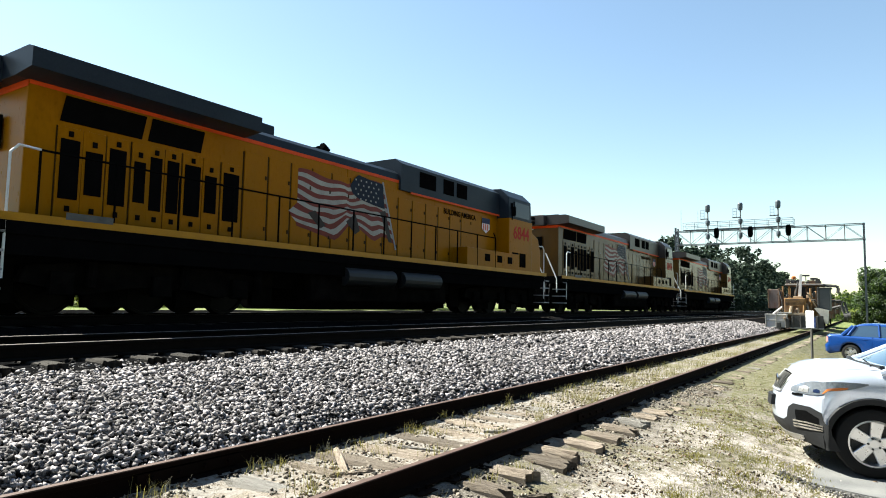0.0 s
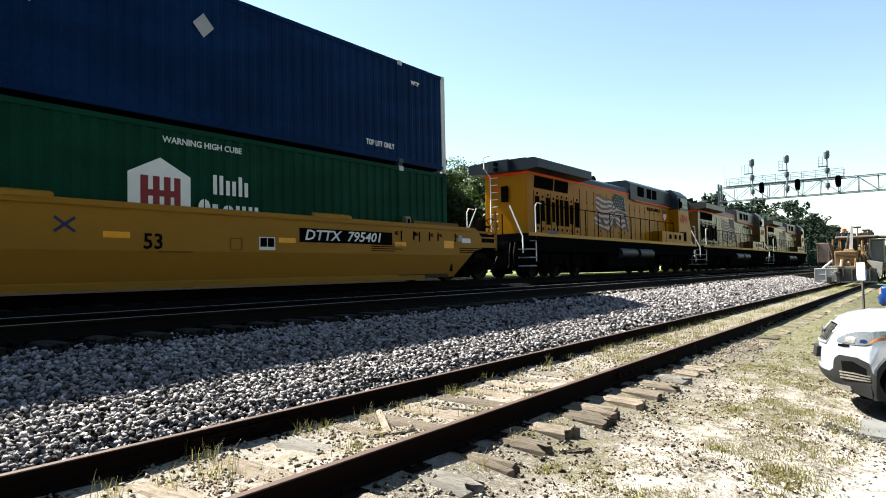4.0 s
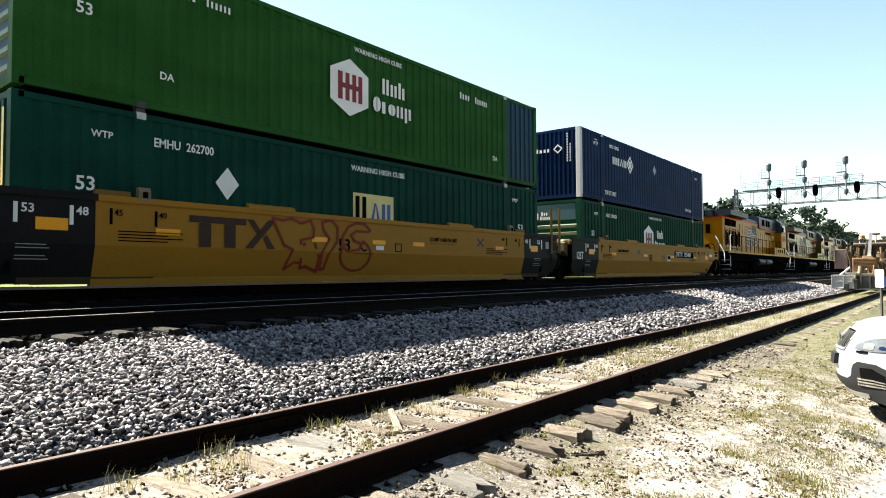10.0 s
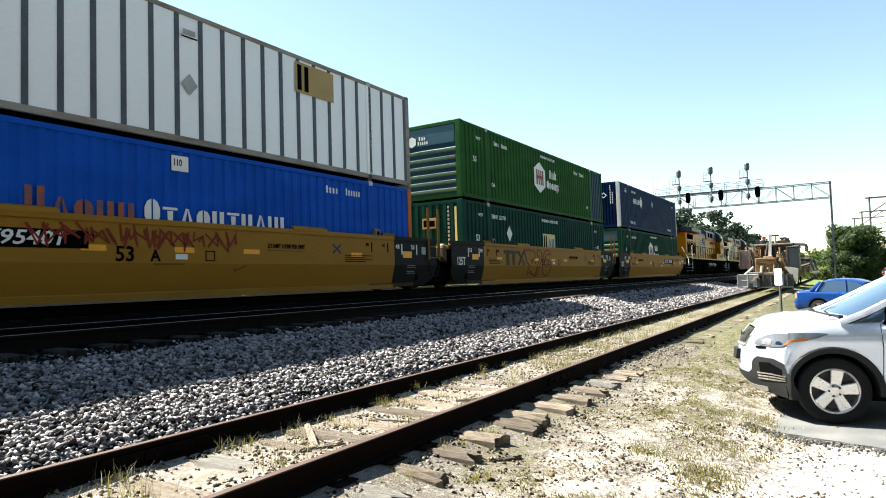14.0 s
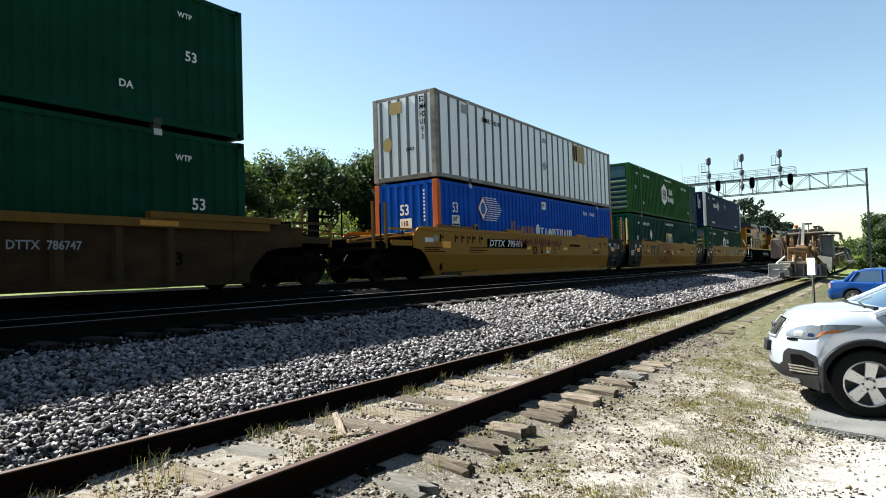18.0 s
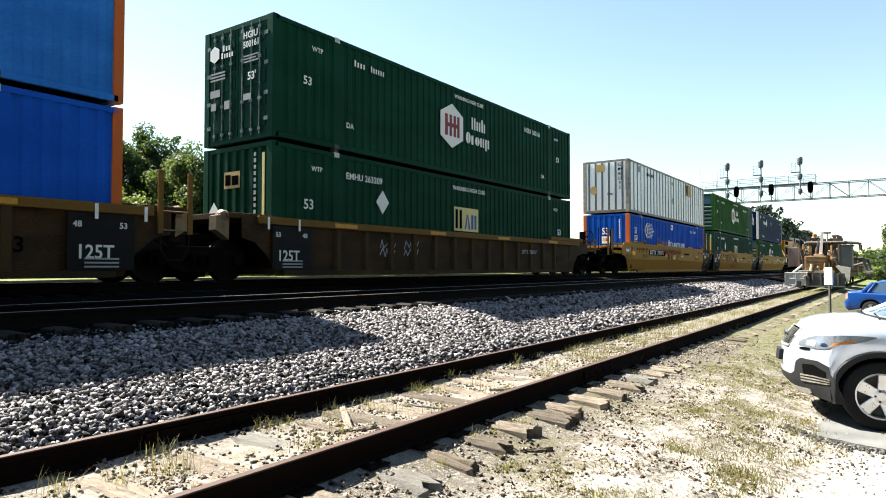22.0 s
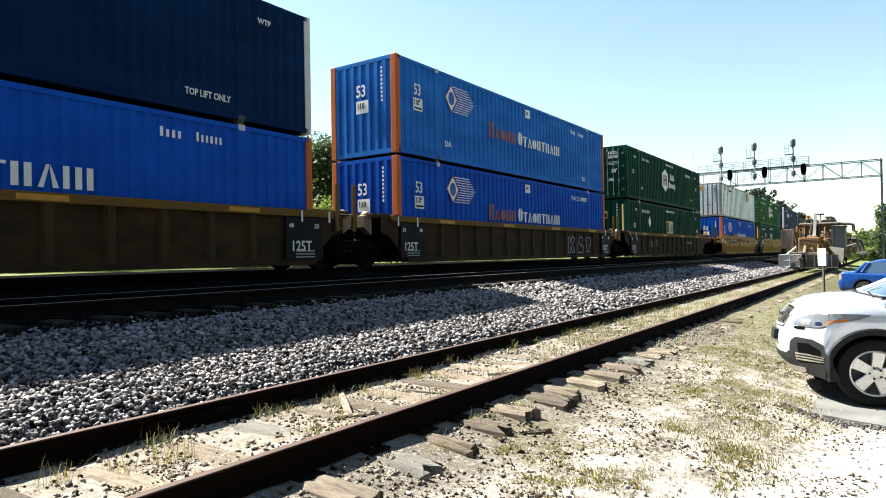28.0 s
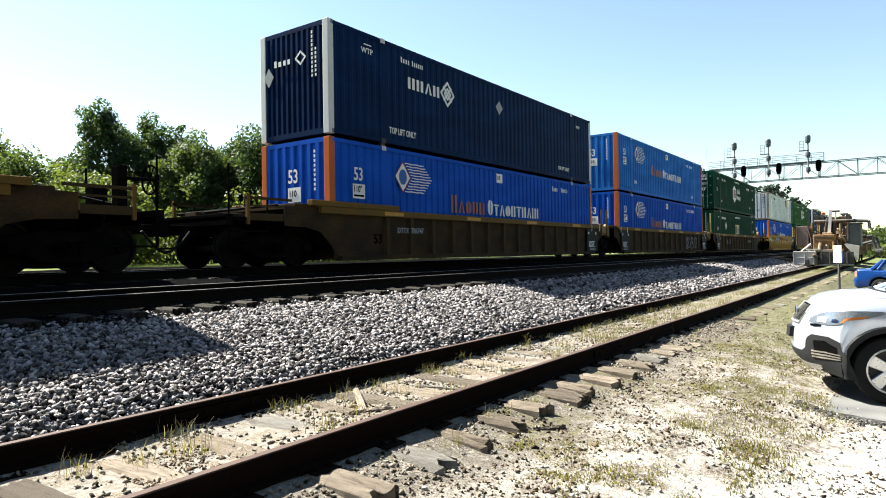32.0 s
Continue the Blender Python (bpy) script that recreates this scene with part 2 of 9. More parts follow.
M = dict(
    ballast=shader("ballast_stone", (0.186, 0.171, 0.174), 0.9, vary=0.4, scale=9, fine=60, bump=0.5, per_island=0.95, spec=0.1),
    # near black: shade below the train and between stones is in the colour
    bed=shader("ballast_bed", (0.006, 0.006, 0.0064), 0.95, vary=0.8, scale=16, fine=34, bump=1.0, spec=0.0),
    # rust coloured far darker than the rail head, for the shaded rail sides
    rust=shader("shaded_rusty_steel", (0.0095, 0.0056, 0.0045), 0.9, 0.0, 0.45, 6, 80, 0.25, second=(0.0045, 0.0033, 0.003), spec=0.03),
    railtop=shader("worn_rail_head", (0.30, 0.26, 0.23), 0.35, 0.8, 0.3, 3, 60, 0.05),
    oldtie=shader("weathered_tie_wood", (0.24, 0.198, 0.158), 0.92, 0, 0.55, 5, 70, 0.8, second=(0.055, 0.042, 0.032), stretch=(1, 6, 4), per_object=0.45),
    # main rail sides: the shade on the near face is painted in
    shaderust=shader("shaded_rail_side", (0.006, 0.005, 0.0045), 0.8, 0.0, 0.4, 6, 80, 0.2, spec=0.05),
    bleachedtie=shader("bleached_splintered_tie_wood", (0.27, 0.255, 0.235), 0.92, 0, 0.5, 5, 70, 0.9, second=(0.10, 0.088, 0.076), stretch=(1, 6, 4)),
    # steels near black and matt, taking in the shade under the train
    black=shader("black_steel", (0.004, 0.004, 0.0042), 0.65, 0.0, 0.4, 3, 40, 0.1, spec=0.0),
    dark=shader("shaded_grimy_steel", (0.0045, 0.0043, 0.004), 0.9, 0.0, 0.5, 3, 40, 0.15, second=(0.008, 0.007, 0.006), spec=0.0),
    steel=shader("bare_steel", (0.42, 0.42, 0.42), 0.45, 0.85, 0.2, 4, 60, 0.05),
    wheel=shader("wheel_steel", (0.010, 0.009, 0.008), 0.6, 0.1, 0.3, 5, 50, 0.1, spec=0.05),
    white=shader("white_paint", (0.72, 0.72, 0.70), 0.55, 0, 0.12, 2, 40, 0.04),
    wellyellow=shader("well_car_yellow_paint", (0.325, 0.155, 0.016), 0.55, 0, 0.25, 1.2, 18, 0.05, second=(0.235, 0.112, 0.014), stretch=(1, 0.4, 1.5), spec=0.1),
    wellbrown=shader("grimy_well_car_paint", (0.034, 0.022, 0.013), 0.75, 0, 0.5, 1.5, 22, 0.1, second=(0.055, 0.030, 0.011), stretch=(1, 0.7, 1.4), spec=0.08),
    chord=shader("worn_yellow_chord_paint", (0.165, 0.09, 0.018), 0.65, 0, 0.4, 2, 25, 0.1, second=(0.09, 0.055, 0.02), spec=0.08),
    wellblack=shader("black_stencil_panel_paint", (0.0096, 0.0096, 0.0108), 0.6, 0, 0.3, 3, 30, 0.05, spec=0.08),
    reflector=shader("orange_reflective_tape", (0.85, 0.36, 0.02), 0.35, 0, 0.1, 8, 60, 0.02),
    locoyellow=shader("locomotive_yellow_paint", (0.33, 0.128, 0.001), 0.30, 0, 0.32, 1.1, 20, 0.03, second=(0.19, 0.085, 0.004), second_at=0.56, stretch=(1, 0.7, 0.35), spec=0.04),
    locogrey=shader("locomotive_grey_paint", (0.021, 0.028, 0.038), 0.36, 0, 0.25, 1.5, 25, 0.03, spec=0.06),
    red=shader("red_stripe_paint", (0.60, 0.06, 0.010), 0.45, 0, 0.15, 3, 40, 0.02, spec=0.10),
    maroon=shader("maroon_paint", (0.20, 0.02, 0.025), 0.5, 0, 0.15, 3, 40, 0.02),
    navypaint=shader("navy_paint", (0.015, 0.025, 0.075), 0.5, 0, 0.2, 3, 40, 0.02),
    bluepaint=shader("medium_blue_paint", (0.02, 0.09, 0.32), 0.5, 0, 0.2, 3, 40, 0.02),
    cream=shader("yellow_logo_paint", (0.62, 0.52, 0.22), 0.55, 0, 0.12, 3, 40, 0.02),
    hubgreen=shader("dark_green_container_paint", (0.0035, 0.037, 0.020), 0.58, 0, 0.25, 0.9, 20, 0.04, second=(0.005, 0.044, 0.025), stretch=(1, 0.6, 1.6), spec=0.04),
    limegreen=shader("mid_green_container_paint", (0.016, 0.072, 0.014), 0.58, 0, 0.25, 0.9, 20, 0.04, second=(0.021, 0.082, 0.018), stretch=(1, 0.6, 1.6), spec=0.04),
    tealgreen=shader("blue_green_container_paint", (0.0035, 0.036, 0.026), 0.58, 0, 0.25, 0.9, 20, 0.04, second=(0.005, 0.043, 0.031), stretch=(1, 0.6, 1.6), spec=0.04),
    umaxblue=shader("navy_container_paint", (0.0014, 0.0125, 0.049), 0.58, 0, 0.25, 0.9, 20, 0.04, second=(0.002, 0.018, 0.066), stretch=(1, 0.6, 1.6), spec=0.04),
    pacerblue=shader("royal_blue_container_paint", (0.006, 0.070, 0.40), 0.58, 0, 0.2, 0.9, 20, 0.04, second=(0.008, 0.082, 0.44), stretch=(1, 0.6, 1.6), spec=0.04),
    fadedblue=shader("faded_blue_container_paint", (0.018, 0.13, 0.44), 0.58, 0, 0.25, 0.9, 20, 0.05, second=(0.026, 0.155, 0.48), stretch=(1, 0.6, 1.6), spec=0.04),
    endblue=shader("blue_end_panel_paint", (0.006, 0.033, 0.06), 0.5, 0, 0.2, 0.9, 20, 0.04, spec=0.10),
    postorange=shader("orange_post_paint", (0.44, 0.104, 0.024), 0.5, 0, 0.25, 1.5, 25, 0.05, second=(0.28, 0.08, 0.024), second_at=0.62, spec=0.10),
    boxwhite=shader("white_container_aluminium", (0.84, 0.85, 0.87), 0.45, 0.1, 0.14, 0.8, 14, 0.03, second=(0.74, 0.75, 0.77), stretch=(1, 0.5, 2.0), spec=0.10),
    boxgrime=shader("grimy_container_rail", (0.30, 0.28, 0.25), 0.6, 0, 0.4, 2.5, 25, 0.05, second=(0.12, 0.085, 0.06), stretch=(1, 0.5, 2.0)),
    boxseam=shader("grey_container_seam", (0.085, 0.095, 0.11), 0.5, 0.2, 0.3, 2, 25, 0.03, spec=0.10),
    tan=shader("tan_paint", (0.36, 0.25, 0.10), 0.55, 0, 0.15, 2, 30, 0.03),
    graffiti_red=shader("red_spray_paint", (0.1820, 0.0158, 0.0075), 0.6, 0, 0.3, 6, 40, 0.02),
    graffiti_pale=shader("pale_spray_paint", (0.32, 0.33, 0.42), 0.6, 0, 0.4, 8, 60, 0.02),
    grey=shader("grey_paint", (0.30, 0.31, 0.32), 0.6, 0, 0.2, 2, 30, 0.05),
    galv=shader("galvanised_steel", (0.52, 0.53, 0.54), 0.5, 0.5, 0.15, 2, 30, 0.04),
    rubber=shader("tyre_rubber", (0.010, 0.010, 0.010), 0.85, 0, 0.2, 8, 80, 0.2),
    plastic=shader("dark_grey_plastic", (0.014, 0.0145, 0.016), 0.6, 0, 0.15, 6, 120, 0.15),
    chrome=shader("chrome", (0.75, 0.75, 0.76), 0.12, 1.0, 0.04, 3, 30, 0.0),
    alloy=shader("machined_alloy", (0.62, 0.62, 0.63), 0.3, 0.85, 0.06, 4, 40, 0.02),
    # silver made bluer: sky reflection is put into the base colour
    carsilver=shader("silver_car_paint", (0.54, 0.59, 0.70), 0.30, 0.5, 0.02, 1, 200, 0.0, coat=0.8),
    carblue=shader("bright_blue_car_paint", (0.0072, 0.045, 0.198), 0.28, 0.2, 0.03, 1, 200, 0.0, coat=0.9),
    cardark=shader("dark_blue_car_paint", (0.012, 0.022, 0.06), 0.28, 0.2, 0.03, 1, 200, 0.0, coat=0.9),
    carred=shader("dark_red_car_paint", (0.22, 0.012, 0.015), 0.28, 0.2, 0.03, 1, 200, 0.0, coat=0.9),
    carwhite=shader("white_car_paint", (0.70, 0.70, 0.70), 0.28, 0.0, 0.03, 1, 200, 0.0, coat=0.9),
    amber=shader("amber_lens", (0.42, 0.13, 0.035), 0.15, 0, 0.05, 5, 60, 0.0, coat=0.6),
    machyellow=shader("ochre_machine_paint", (0.36, 0.205, 0.075), 0.65, 0, 0.4, 2.6, 20, 0.1, second=(0.11, 0.07, 0.045), second_at=0.5),
    machbrown=shader("dirty_brown_machine_paint", (0.12, 0.078, 0.052), 0.75, 0, 0.4, 2, 20, 0.15),
    machgrey=shader("dusty_grey_machine_steel", (0.30, 0.29, 0.27), 0.7, 0.1, 0.3, 2, 25, 0.1),
    bark=shader("bark", (0.085, 0.065, 0.048), 0.95, 0, 0.4, 6, 40, 0.6, stretch=(1, 1, 0.3)),
    poleWood=shader("dark_pole_steel", (0.10, 0.095, 0.09), 0.85, 0, 0.3, 3, 30, 0.2),
    asphalt=shader("asphalt", (0.115, 0.115, 0.118), 0.92, 0, 0.25, 2.5, 90, 0.5, second=(0.142, 0.141, 0.138)),
)


def leaf_material(name, colour, second):
    m = shader(name, colour, 0.6, 0, 0.2, 0.6, 9, 0.0, second=second, second_at=0.5, second_soft=0.25, per_island=0.35, spec=0.3)
    nt = m.node_tree
    b = nt.nodes["Principled BSDF"]
    tr = nt.nodes.new("ShaderNodeBsdfTranslucent")
    tr.inputs["Color"].default_value = (colour[0] * 2.2, colour[1] * 2.2, colour[2] * 1.1, 1)
    mx = nt.nodes.new("ShaderNodeMixShader")
    mx.inputs[0].default_value = 0.38
    nt.links.new(b.outputs[0], mx.inputs[1])
    nt.links.new(tr.outputs[0], mx.inputs[2])
    nt.links.new(mx.outputs[0], nt.nodes["Material Output"].inputs["Surface"])
    return m


M["leaf"] = leaf_material("green_leaves", (0.047, 0.068, 0.0215), (0.029, 0.046, 0.0165))
M["leafdark"] = leaf_material("dark_green_leaves", (0.030, 0.050, 0.0165), (0.019, 0.035, 0.0130))
# darker copy of the leaves: backlit shade is put into the colour
M["leafshaded"] = leaf_material("shaded_green_leaves", (0.019, 0.034, 0.0115), (0.012, 0.024, 0.0092))
M["leafbright"] = leaf_material("yellow_green_leaves", (0.07452, 0.0954, 0.02646), (0.0513, 0.0729, 0.02322))
# far woods: the shade on their near side is put into this colour
M["leaffar"] = shader("distant_shaded_leaves", (0.023, 0.037, 0.022), 0.7, 0, 0.3, 0.4, 6, 0.0, second=(0.013, 0.023, 0.015), second_at=0.5, per_island=0.4, spec=0.1)
M["drygrass"] = leaf_material("dry_grass_blades", (0.115, 0.102, 0.055), (0.066, 0.068, 0.032))
M["greengrass"] = leaf_material("green_grass_blades", (0.085, 0.125, 0.030), (0.11, 0.135, 0.038))


# ---------------------------------------------------------------- mesh helpers
def mesh_of(name, bm, material):
    me = bpy.data.meshes.new(name)
    bm.to_mesh(me)
    bm.free()
    me.materials.append(material)
    return me


def part(name, bm, material, parent, label="", smooth=False):
    if smooth and isinstance(bm, bmesh.types.BMesh):
        for f in bm.faces:
            f.smooth = True
        for e in bm.edges:
            e.smooth = len(e.link_faces) == 2 and e.calc_face_angle(0) < (smooth if smooth is not True else 0.7)
    me = mesh_of(name, bm, material) if isinstance(bm, bmesh.types.BMesh) else bm
    ob = new(name, me)
    ob.parent = parent
    if label:
        ob["label"] = label
    return ob


def empty(name, m, label, category, group="", kind=""):
    ob = new(name)
    ob.empty_display_size = 0.2
    ob.matrix_basis = m
    return tagged(ob, label, category, group, kind)


def box(bm, x0, x1, y0, y1, z0, z1, bevel=0.0, m=None):
    r = bmesh.ops.create_cube(bm, size=1.0)
    vs = r["verts"]
    mat = Matrix.Translation(((x0 + x1) / 2, (y0 + y1) / 2, (z0 + z1) / 2)) @ Matrix.Diagonal((x1 - x0, y1 - y0, z1 - z0, 1))
    bmesh.ops.transform(bm, matrix=(m @ mat) if m else mat, verts=vs)
    if bevel:
        es = list({e for v in vs for e in v.link_edges})
        bmesh.ops.bevel(bm, geom=es, offset=bevel, segments=2, affect="EDGES", profile=0.6)
    return bm


def rod(bm, a, b, r, n=8, r2=None, caps=True):
    a, b = Vector(a), Vector(b)
    d = b - a
    res = bmesh.ops.create_cone(bm, cap_ends=caps, segments=n, radius1=r, radius2=r if r2 is None else r2, depth=d.length)
    q = d.to_track_quat("Z", "Y").to_matrix().to_4x4()
    bmesh.ops.transform(bm, matrix=Matrix.Translation((a + b) / 2) @ q, verts=res["verts"])
    return bm


def bar(bm, pts, r, n=6):
    for a, b in zip(pts, pts[1:]):
        rod(bm, a, b, r, n)
    return bm


def prism(bm, poly, lo, hi, axis="y", bevel=0.0):
    """A closed outline extruded along an axis. Outline in (x, z) for y, (y, z) for x, (x, y) for z."""
    def at(p, k):
        if axis == "y":
            return (p[0], k, p[1])
        if axis == "x":
            return (k, p[0], p[1])
        return (p[0], p[1], k)
    a = [bm.verts.new(at(p, lo)) for p in poly]
    b = [bm.verts.new(at(p, hi)) for p in poly]
    fs = [bm.faces.new(a), bm.faces.new(b[::-1])]
    for i in range(len(poly)):
        j = (i + 1) % len(poly)
        fs.append(bm.faces.new((a[i], b[i], b[j], a[j])))
    bmesh.ops.recalc_face_normals(bm, faces=fs)
    if bevel:
        es = [e for e in {e for f in fs for e in f.edges} if len(e.link_faces) == 2 and e.calc_face_angle(0) > 0.4]
        bmesh.ops.bevel(bm, geom=es, offset=bevel, segments=2, affect="EDGES", profile=0.6)
    return bm


def lathe(bm, prof, n=24, axis="x", centre=(0, 0, 0), caps=True):
    """Turns a (radius, along) profile round an axis."""
    rings = []
    for r, h in prof:
        ring = []
        for k in range(n):
            a = 2 * math.pi * k / n
            u, v = r * math.cos(a), r * math.sin(a)
            p = {"x": (h, u, v), "y": (u, h, v), "z": (u, v, h)}[axis]
            ring.append(bm.verts.new(Vector(p) + Vector(centre)))
        rings.append(ring)
    fs = []
    for p, q in zip(rings, rings[1:]):
        for k in range(n):
            fs.append(bm.faces.new((p[k], p[(k + 1) % n], q[(k + 1) % n], q[k])))
    for ring in (rings[0], rings[-1]) if caps else ():
        fs.append(bm.faces.new(ring))
    bmesh.ops.recalc_face_normals(bm, faces=fs)
    return bm


def B():
    return bmesh.new()


def raw(name, verts, faces, material):
    me = bpy.data.meshes.new(name)
    me.from_pydata(verts, [], faces)
    me.materials.append(material)
    return me


SIDE = Matrix(((0, 0, 1, 0), (1, 0, 0, 0), (0, 1, 0, 0), (0, 0, 0, 1)))     # reads along +y, faces +x
REAR = Matrix(((1, 0, 0, 0), (0, 0, -1, 0), (0, 1, 0, 0), (0, 0, 0, 1)))    # reads along +x, faces -y


def lettering(name, words, size, material, parent, place, turn=SIDE, stretch=1.0, thick=0.003, slant=0.0):
    """Flat letters whose lower left corner stands at place."""
    cu = bpy.data.curves.new(name, "FONT")
    cu.body, cu.size, cu.extrude, cu.resolution_u = words, size, thick, 2
    cu.offset, cu.shear = size * 0.016, slant
    tmp = bpy.data.objects.new(name, cu)
    scene.collection.objects.link(tmp)
    bpy.context.view_layer.update()
    me = bpy.data.meshes.new_from_object(tmp.evaluated_get(bpy.context.evaluated_depsgraph_get()))
    bpy.data.objects.remove(tmp)
    bpy.data.curves.remove(cu)
    me.materials.clear()
    me.materials.append(material)
    me.transform(Matrix.Translation(place) @ turn @ Matrix.Diagonal((stretch, 1, 1, 1)))
    return part(name, me, material, parent)


SINGLE = {"stencil_marks": "stencil_mark", "id_bars": "id_mark", "end_id_bars": "end_id_mark", "flag_stars": "flag_star", "speed_lines": "speed_line", "chord_marks": "chord_mark", "label_print": "print_line", "small_print": "print_line", "mark_bars": "mark_bar", "door_labels": "door_label", "shield_stripes": "shield_stripe", "painted_bars": "painted_bar", "end_panel_marks": "end_panel_mark", "reflective_tape": "reflective_tape"}


def shapes(name, polys, material, parent, place, turn=SIDE, label="", thick=0.003):
    """Thin plates with the given outlines (u to the right, v up), one mesh."""
    if isinstance(turn, str):
        label, turn = turn, SIDE
    if name in SINGLE and len(polys) > 1 and not (name == "reflective_tape" and len(polys) < 2):
        return [shapes(SINGLE[name], [q], material, parent, place, turn, label, thick) for q in polys][0]
    name = SINGLE.get(name, name)
    bm = B()
    for i, poly in enumerate(polys):
        prism(bm, poly, 0.0, thick + 0.0007 * (i % 5), "z")
    me = mesh_of(name, bm, material)
    me.transform(Matrix.Translation(place) @ turn)
    return part(name, me, material, parent, label)


def rect(u0, v0, u1, v1, lean=0.0):
    return [(u0, v0), (u1, v0), (u1 + lean, v1), (u0 + lean, v1)]


def word_bars(u, v, widths, height, gap=0.25, lean=0.0, drop=()):
    """Plain upright bars, one for each letter of a word that is not lettered."""
    out = []
    for i, w in enumerate(widths):
        low = v - height * 0.28 if i in drop else v
        out.append(rect(u, low, u + w * height * 0.62, v + height * (1.0 if i == 0 else 0.78), lean))
        u += w * height + gap * height * 0.5
    return out


def glyphs(u, v, length, h, kinds, first=1.0):
    """A row of plain marks standing for a logo's word: paired bars, split ovals, chevrons, wedges and single bars."""
    share = {"i": 0.5, "r": 0.75}
    p = length / sum(share.get(k, 1.0) for k in kinds)
    out, a = [], u
    for i, k in enumerate(kinds):
        w0 = p * share.get(k, 1.0)
        hh, w = h * (first if i == 0 else 1.0), w0 * 0.84
        if k in "ir":
            out.append(rect(a, v, a + w * 0.62, v + hh))
        elif k == "o":
            for s_ in (-1, 1):
                m_ = a + w / 2 + s_ * 0.055 * w
                out.append([(m_, v), (m_ + s_ * 0.28 * w, v + 0.10 * hh), (m_ + s_ * 0.445 * w, v + 0.34 * hh), (m_ + s_ * 0.445 * w, v + 0.66 * hh), (m_ + s_ * 0.28 * w, v + 0.90 * hh), (m_, v + hh)][::s_])
        elif k == "a":
            out += [[(a, v), (a + 0.26 * w, v), (a + 0.56 * w, v + hh), (a + 0.40 * w, v + hh)], [(a + 0.70 * w, v), (a + w, v), (a + 0.60 * w, v + hh), (a + 0.57 * w, v + 0.8 * hh)]]
        elif k == "v":
            out += [[(a + 0.36 * w, v), (a + 0.64 * w, v), (a + 0.70 * w, v + 0.80 * hh), (a + 0.30 * w, v + 0.80 * hh)], rect(a, v + 0.86 * hh, a + w, v + hh)]
        else:
            low = v - 0.3 * hh if k == "p" else v
            tall = v + hh * (1.35 if k == "d" else 1.0)
            out += [rect(a, low, a + 0.34 * w, tall), rect(a + 0.58 * w, v, a + 0.92 * w, v + hh)]
        a += w0
    return out


def strokes(paths, width):
    """Outlines of painted lines, as quads along each path of (u, v) points."""
    out = []
    for path in paths:
        for (a, b), (c, d) in zip(path, path[1:]):
            l = math.hypot(c - a, d - b) or 1
            nx, ny = -(d - b) / l * width / 2, (c - a) / l * width / 2
            ex, ey = (c - a) / l * width * 0.3, (d - b) / l * width * 0.3
            out.append([(a - nx - ex, b - ny - ey), (c - nx + ex, d - ny + ey), (c + nx + ex, d + ny + ey), (a + nx - ex, b + ny - ey)])
    return out

# ---------------------------------------------------------------- plan
XT, ZT = -12.83, 0.87      # the train's track: centre line, rail top
XM, ZM = -8.27, 0.70       # the empty main track
XS, ZS = -3.735, 0.0       # the old siding
GAUGE = 1.505              # between the middles of the rail heads
rng = np.random.default_rng(7)


def lerp(x, table):
    return float(np.interp(x, [a for a, _ in table], [b for _, b in table]))


# height of the soil across the tracks, under the ballast
SOIL = [(-400, 1.5), (-60, 0.6), (-30, 0.62), (-22.5, 0.76), (-18.2, 0.76), (-16.9, 0.48), (-16, 0.20), (-14, 0.10), (-7.5, -0.10), (-5.2, -0.20), (-4.6, -0.17), (-4.4, -0.163), (-4.22, -0.204), (-3.9, -0.205), (-3.65, -0.19), (-3.4, -0.176), (-3.15, -0.178), (-2.9, -0.180), (-2.75, -0.218), (-2.6, -0.244), (-2.25, -0.285), (-1.6, -0.31), (-0.9, -0.42), (-0.5, -0.50), (8, -0.50), (40, -0.3), (400, 0.5)]


def soil(x, y):
    z = lerp(x, SOIL)
    # parking place dips beyond the notice, shaped so the sedan fits the camera's view
    if 22 < y < 58:
        z -= 0.42 * lerp(y, ((22.5, 0), (29, 1), (42, 1), (57, 0))) * lerp(x, ((-2.4, 0), (-1.2, 1), (12, 1), (25, 0)))
    if abs(x) < 30 and -8 < y < 70:
        z += (0.022 * noise.noise(Vector((x * 1.3, y * 1.3, 0))) + 0.018 * noise.noise(Vector((x * 4, y * 4, 3)))) * (1.0 if x < -0.6 else 0.4)
    return z


def ground_sheet():
    xs = [-2500, -900, -400, -150, -60, -40, -30, -24, -20, -18, -16, -14, -11, -8, -6.5] + list(np.arange(-5.6, 2.6, 0.14)) + [3, 3.5, 4, 5, 6, 8, 11, 15, 20, 28, 40, 80, 200, 600, 2500]
    ys = [-2500, -600, -150, -50, -20, -8, -4, -2, -1] + list(np.arange(0, 14, 0.16)) + list(np.arange(14, 30, 0.5)) + list(np.arange(30, 70, 2)) + [75, 85, 100, 130, 180, 260, 400, 700, 1300, 2600]
    verts = [(x, y, soil(x, y)) for y in ys for x in xs]
    n = len(xs)
    faces = [(j * n + i, j * n + i + 1, (j + 1) * n + i + 1, (j + 1) * n + i) for j in range(len(ys) - 1) for i in range(n - 1)]
    me = raw("ground", verts, faces, M["ground"])
    me.polygons.foreach_set("use_smooth", [True] * len(me.polygons))
    return tagged(new("ground", me), "white gravel, dry soil and thin grass beside the railway", "ground", kind="structure")


def ground_material():
    m = bpy.data.materials.new("gravel_soil_and_grass")
    m.use_nodes = True
    nt = m.node_tree
    b = nt.nodes["Principled BSDF"]
    b.inputs["Roughness"].default_value = 0.95
    b.inputs["Specular IOR Level"].default_value = 0.2
    co = nt.nodes.new("ShaderNodeTexCoord")
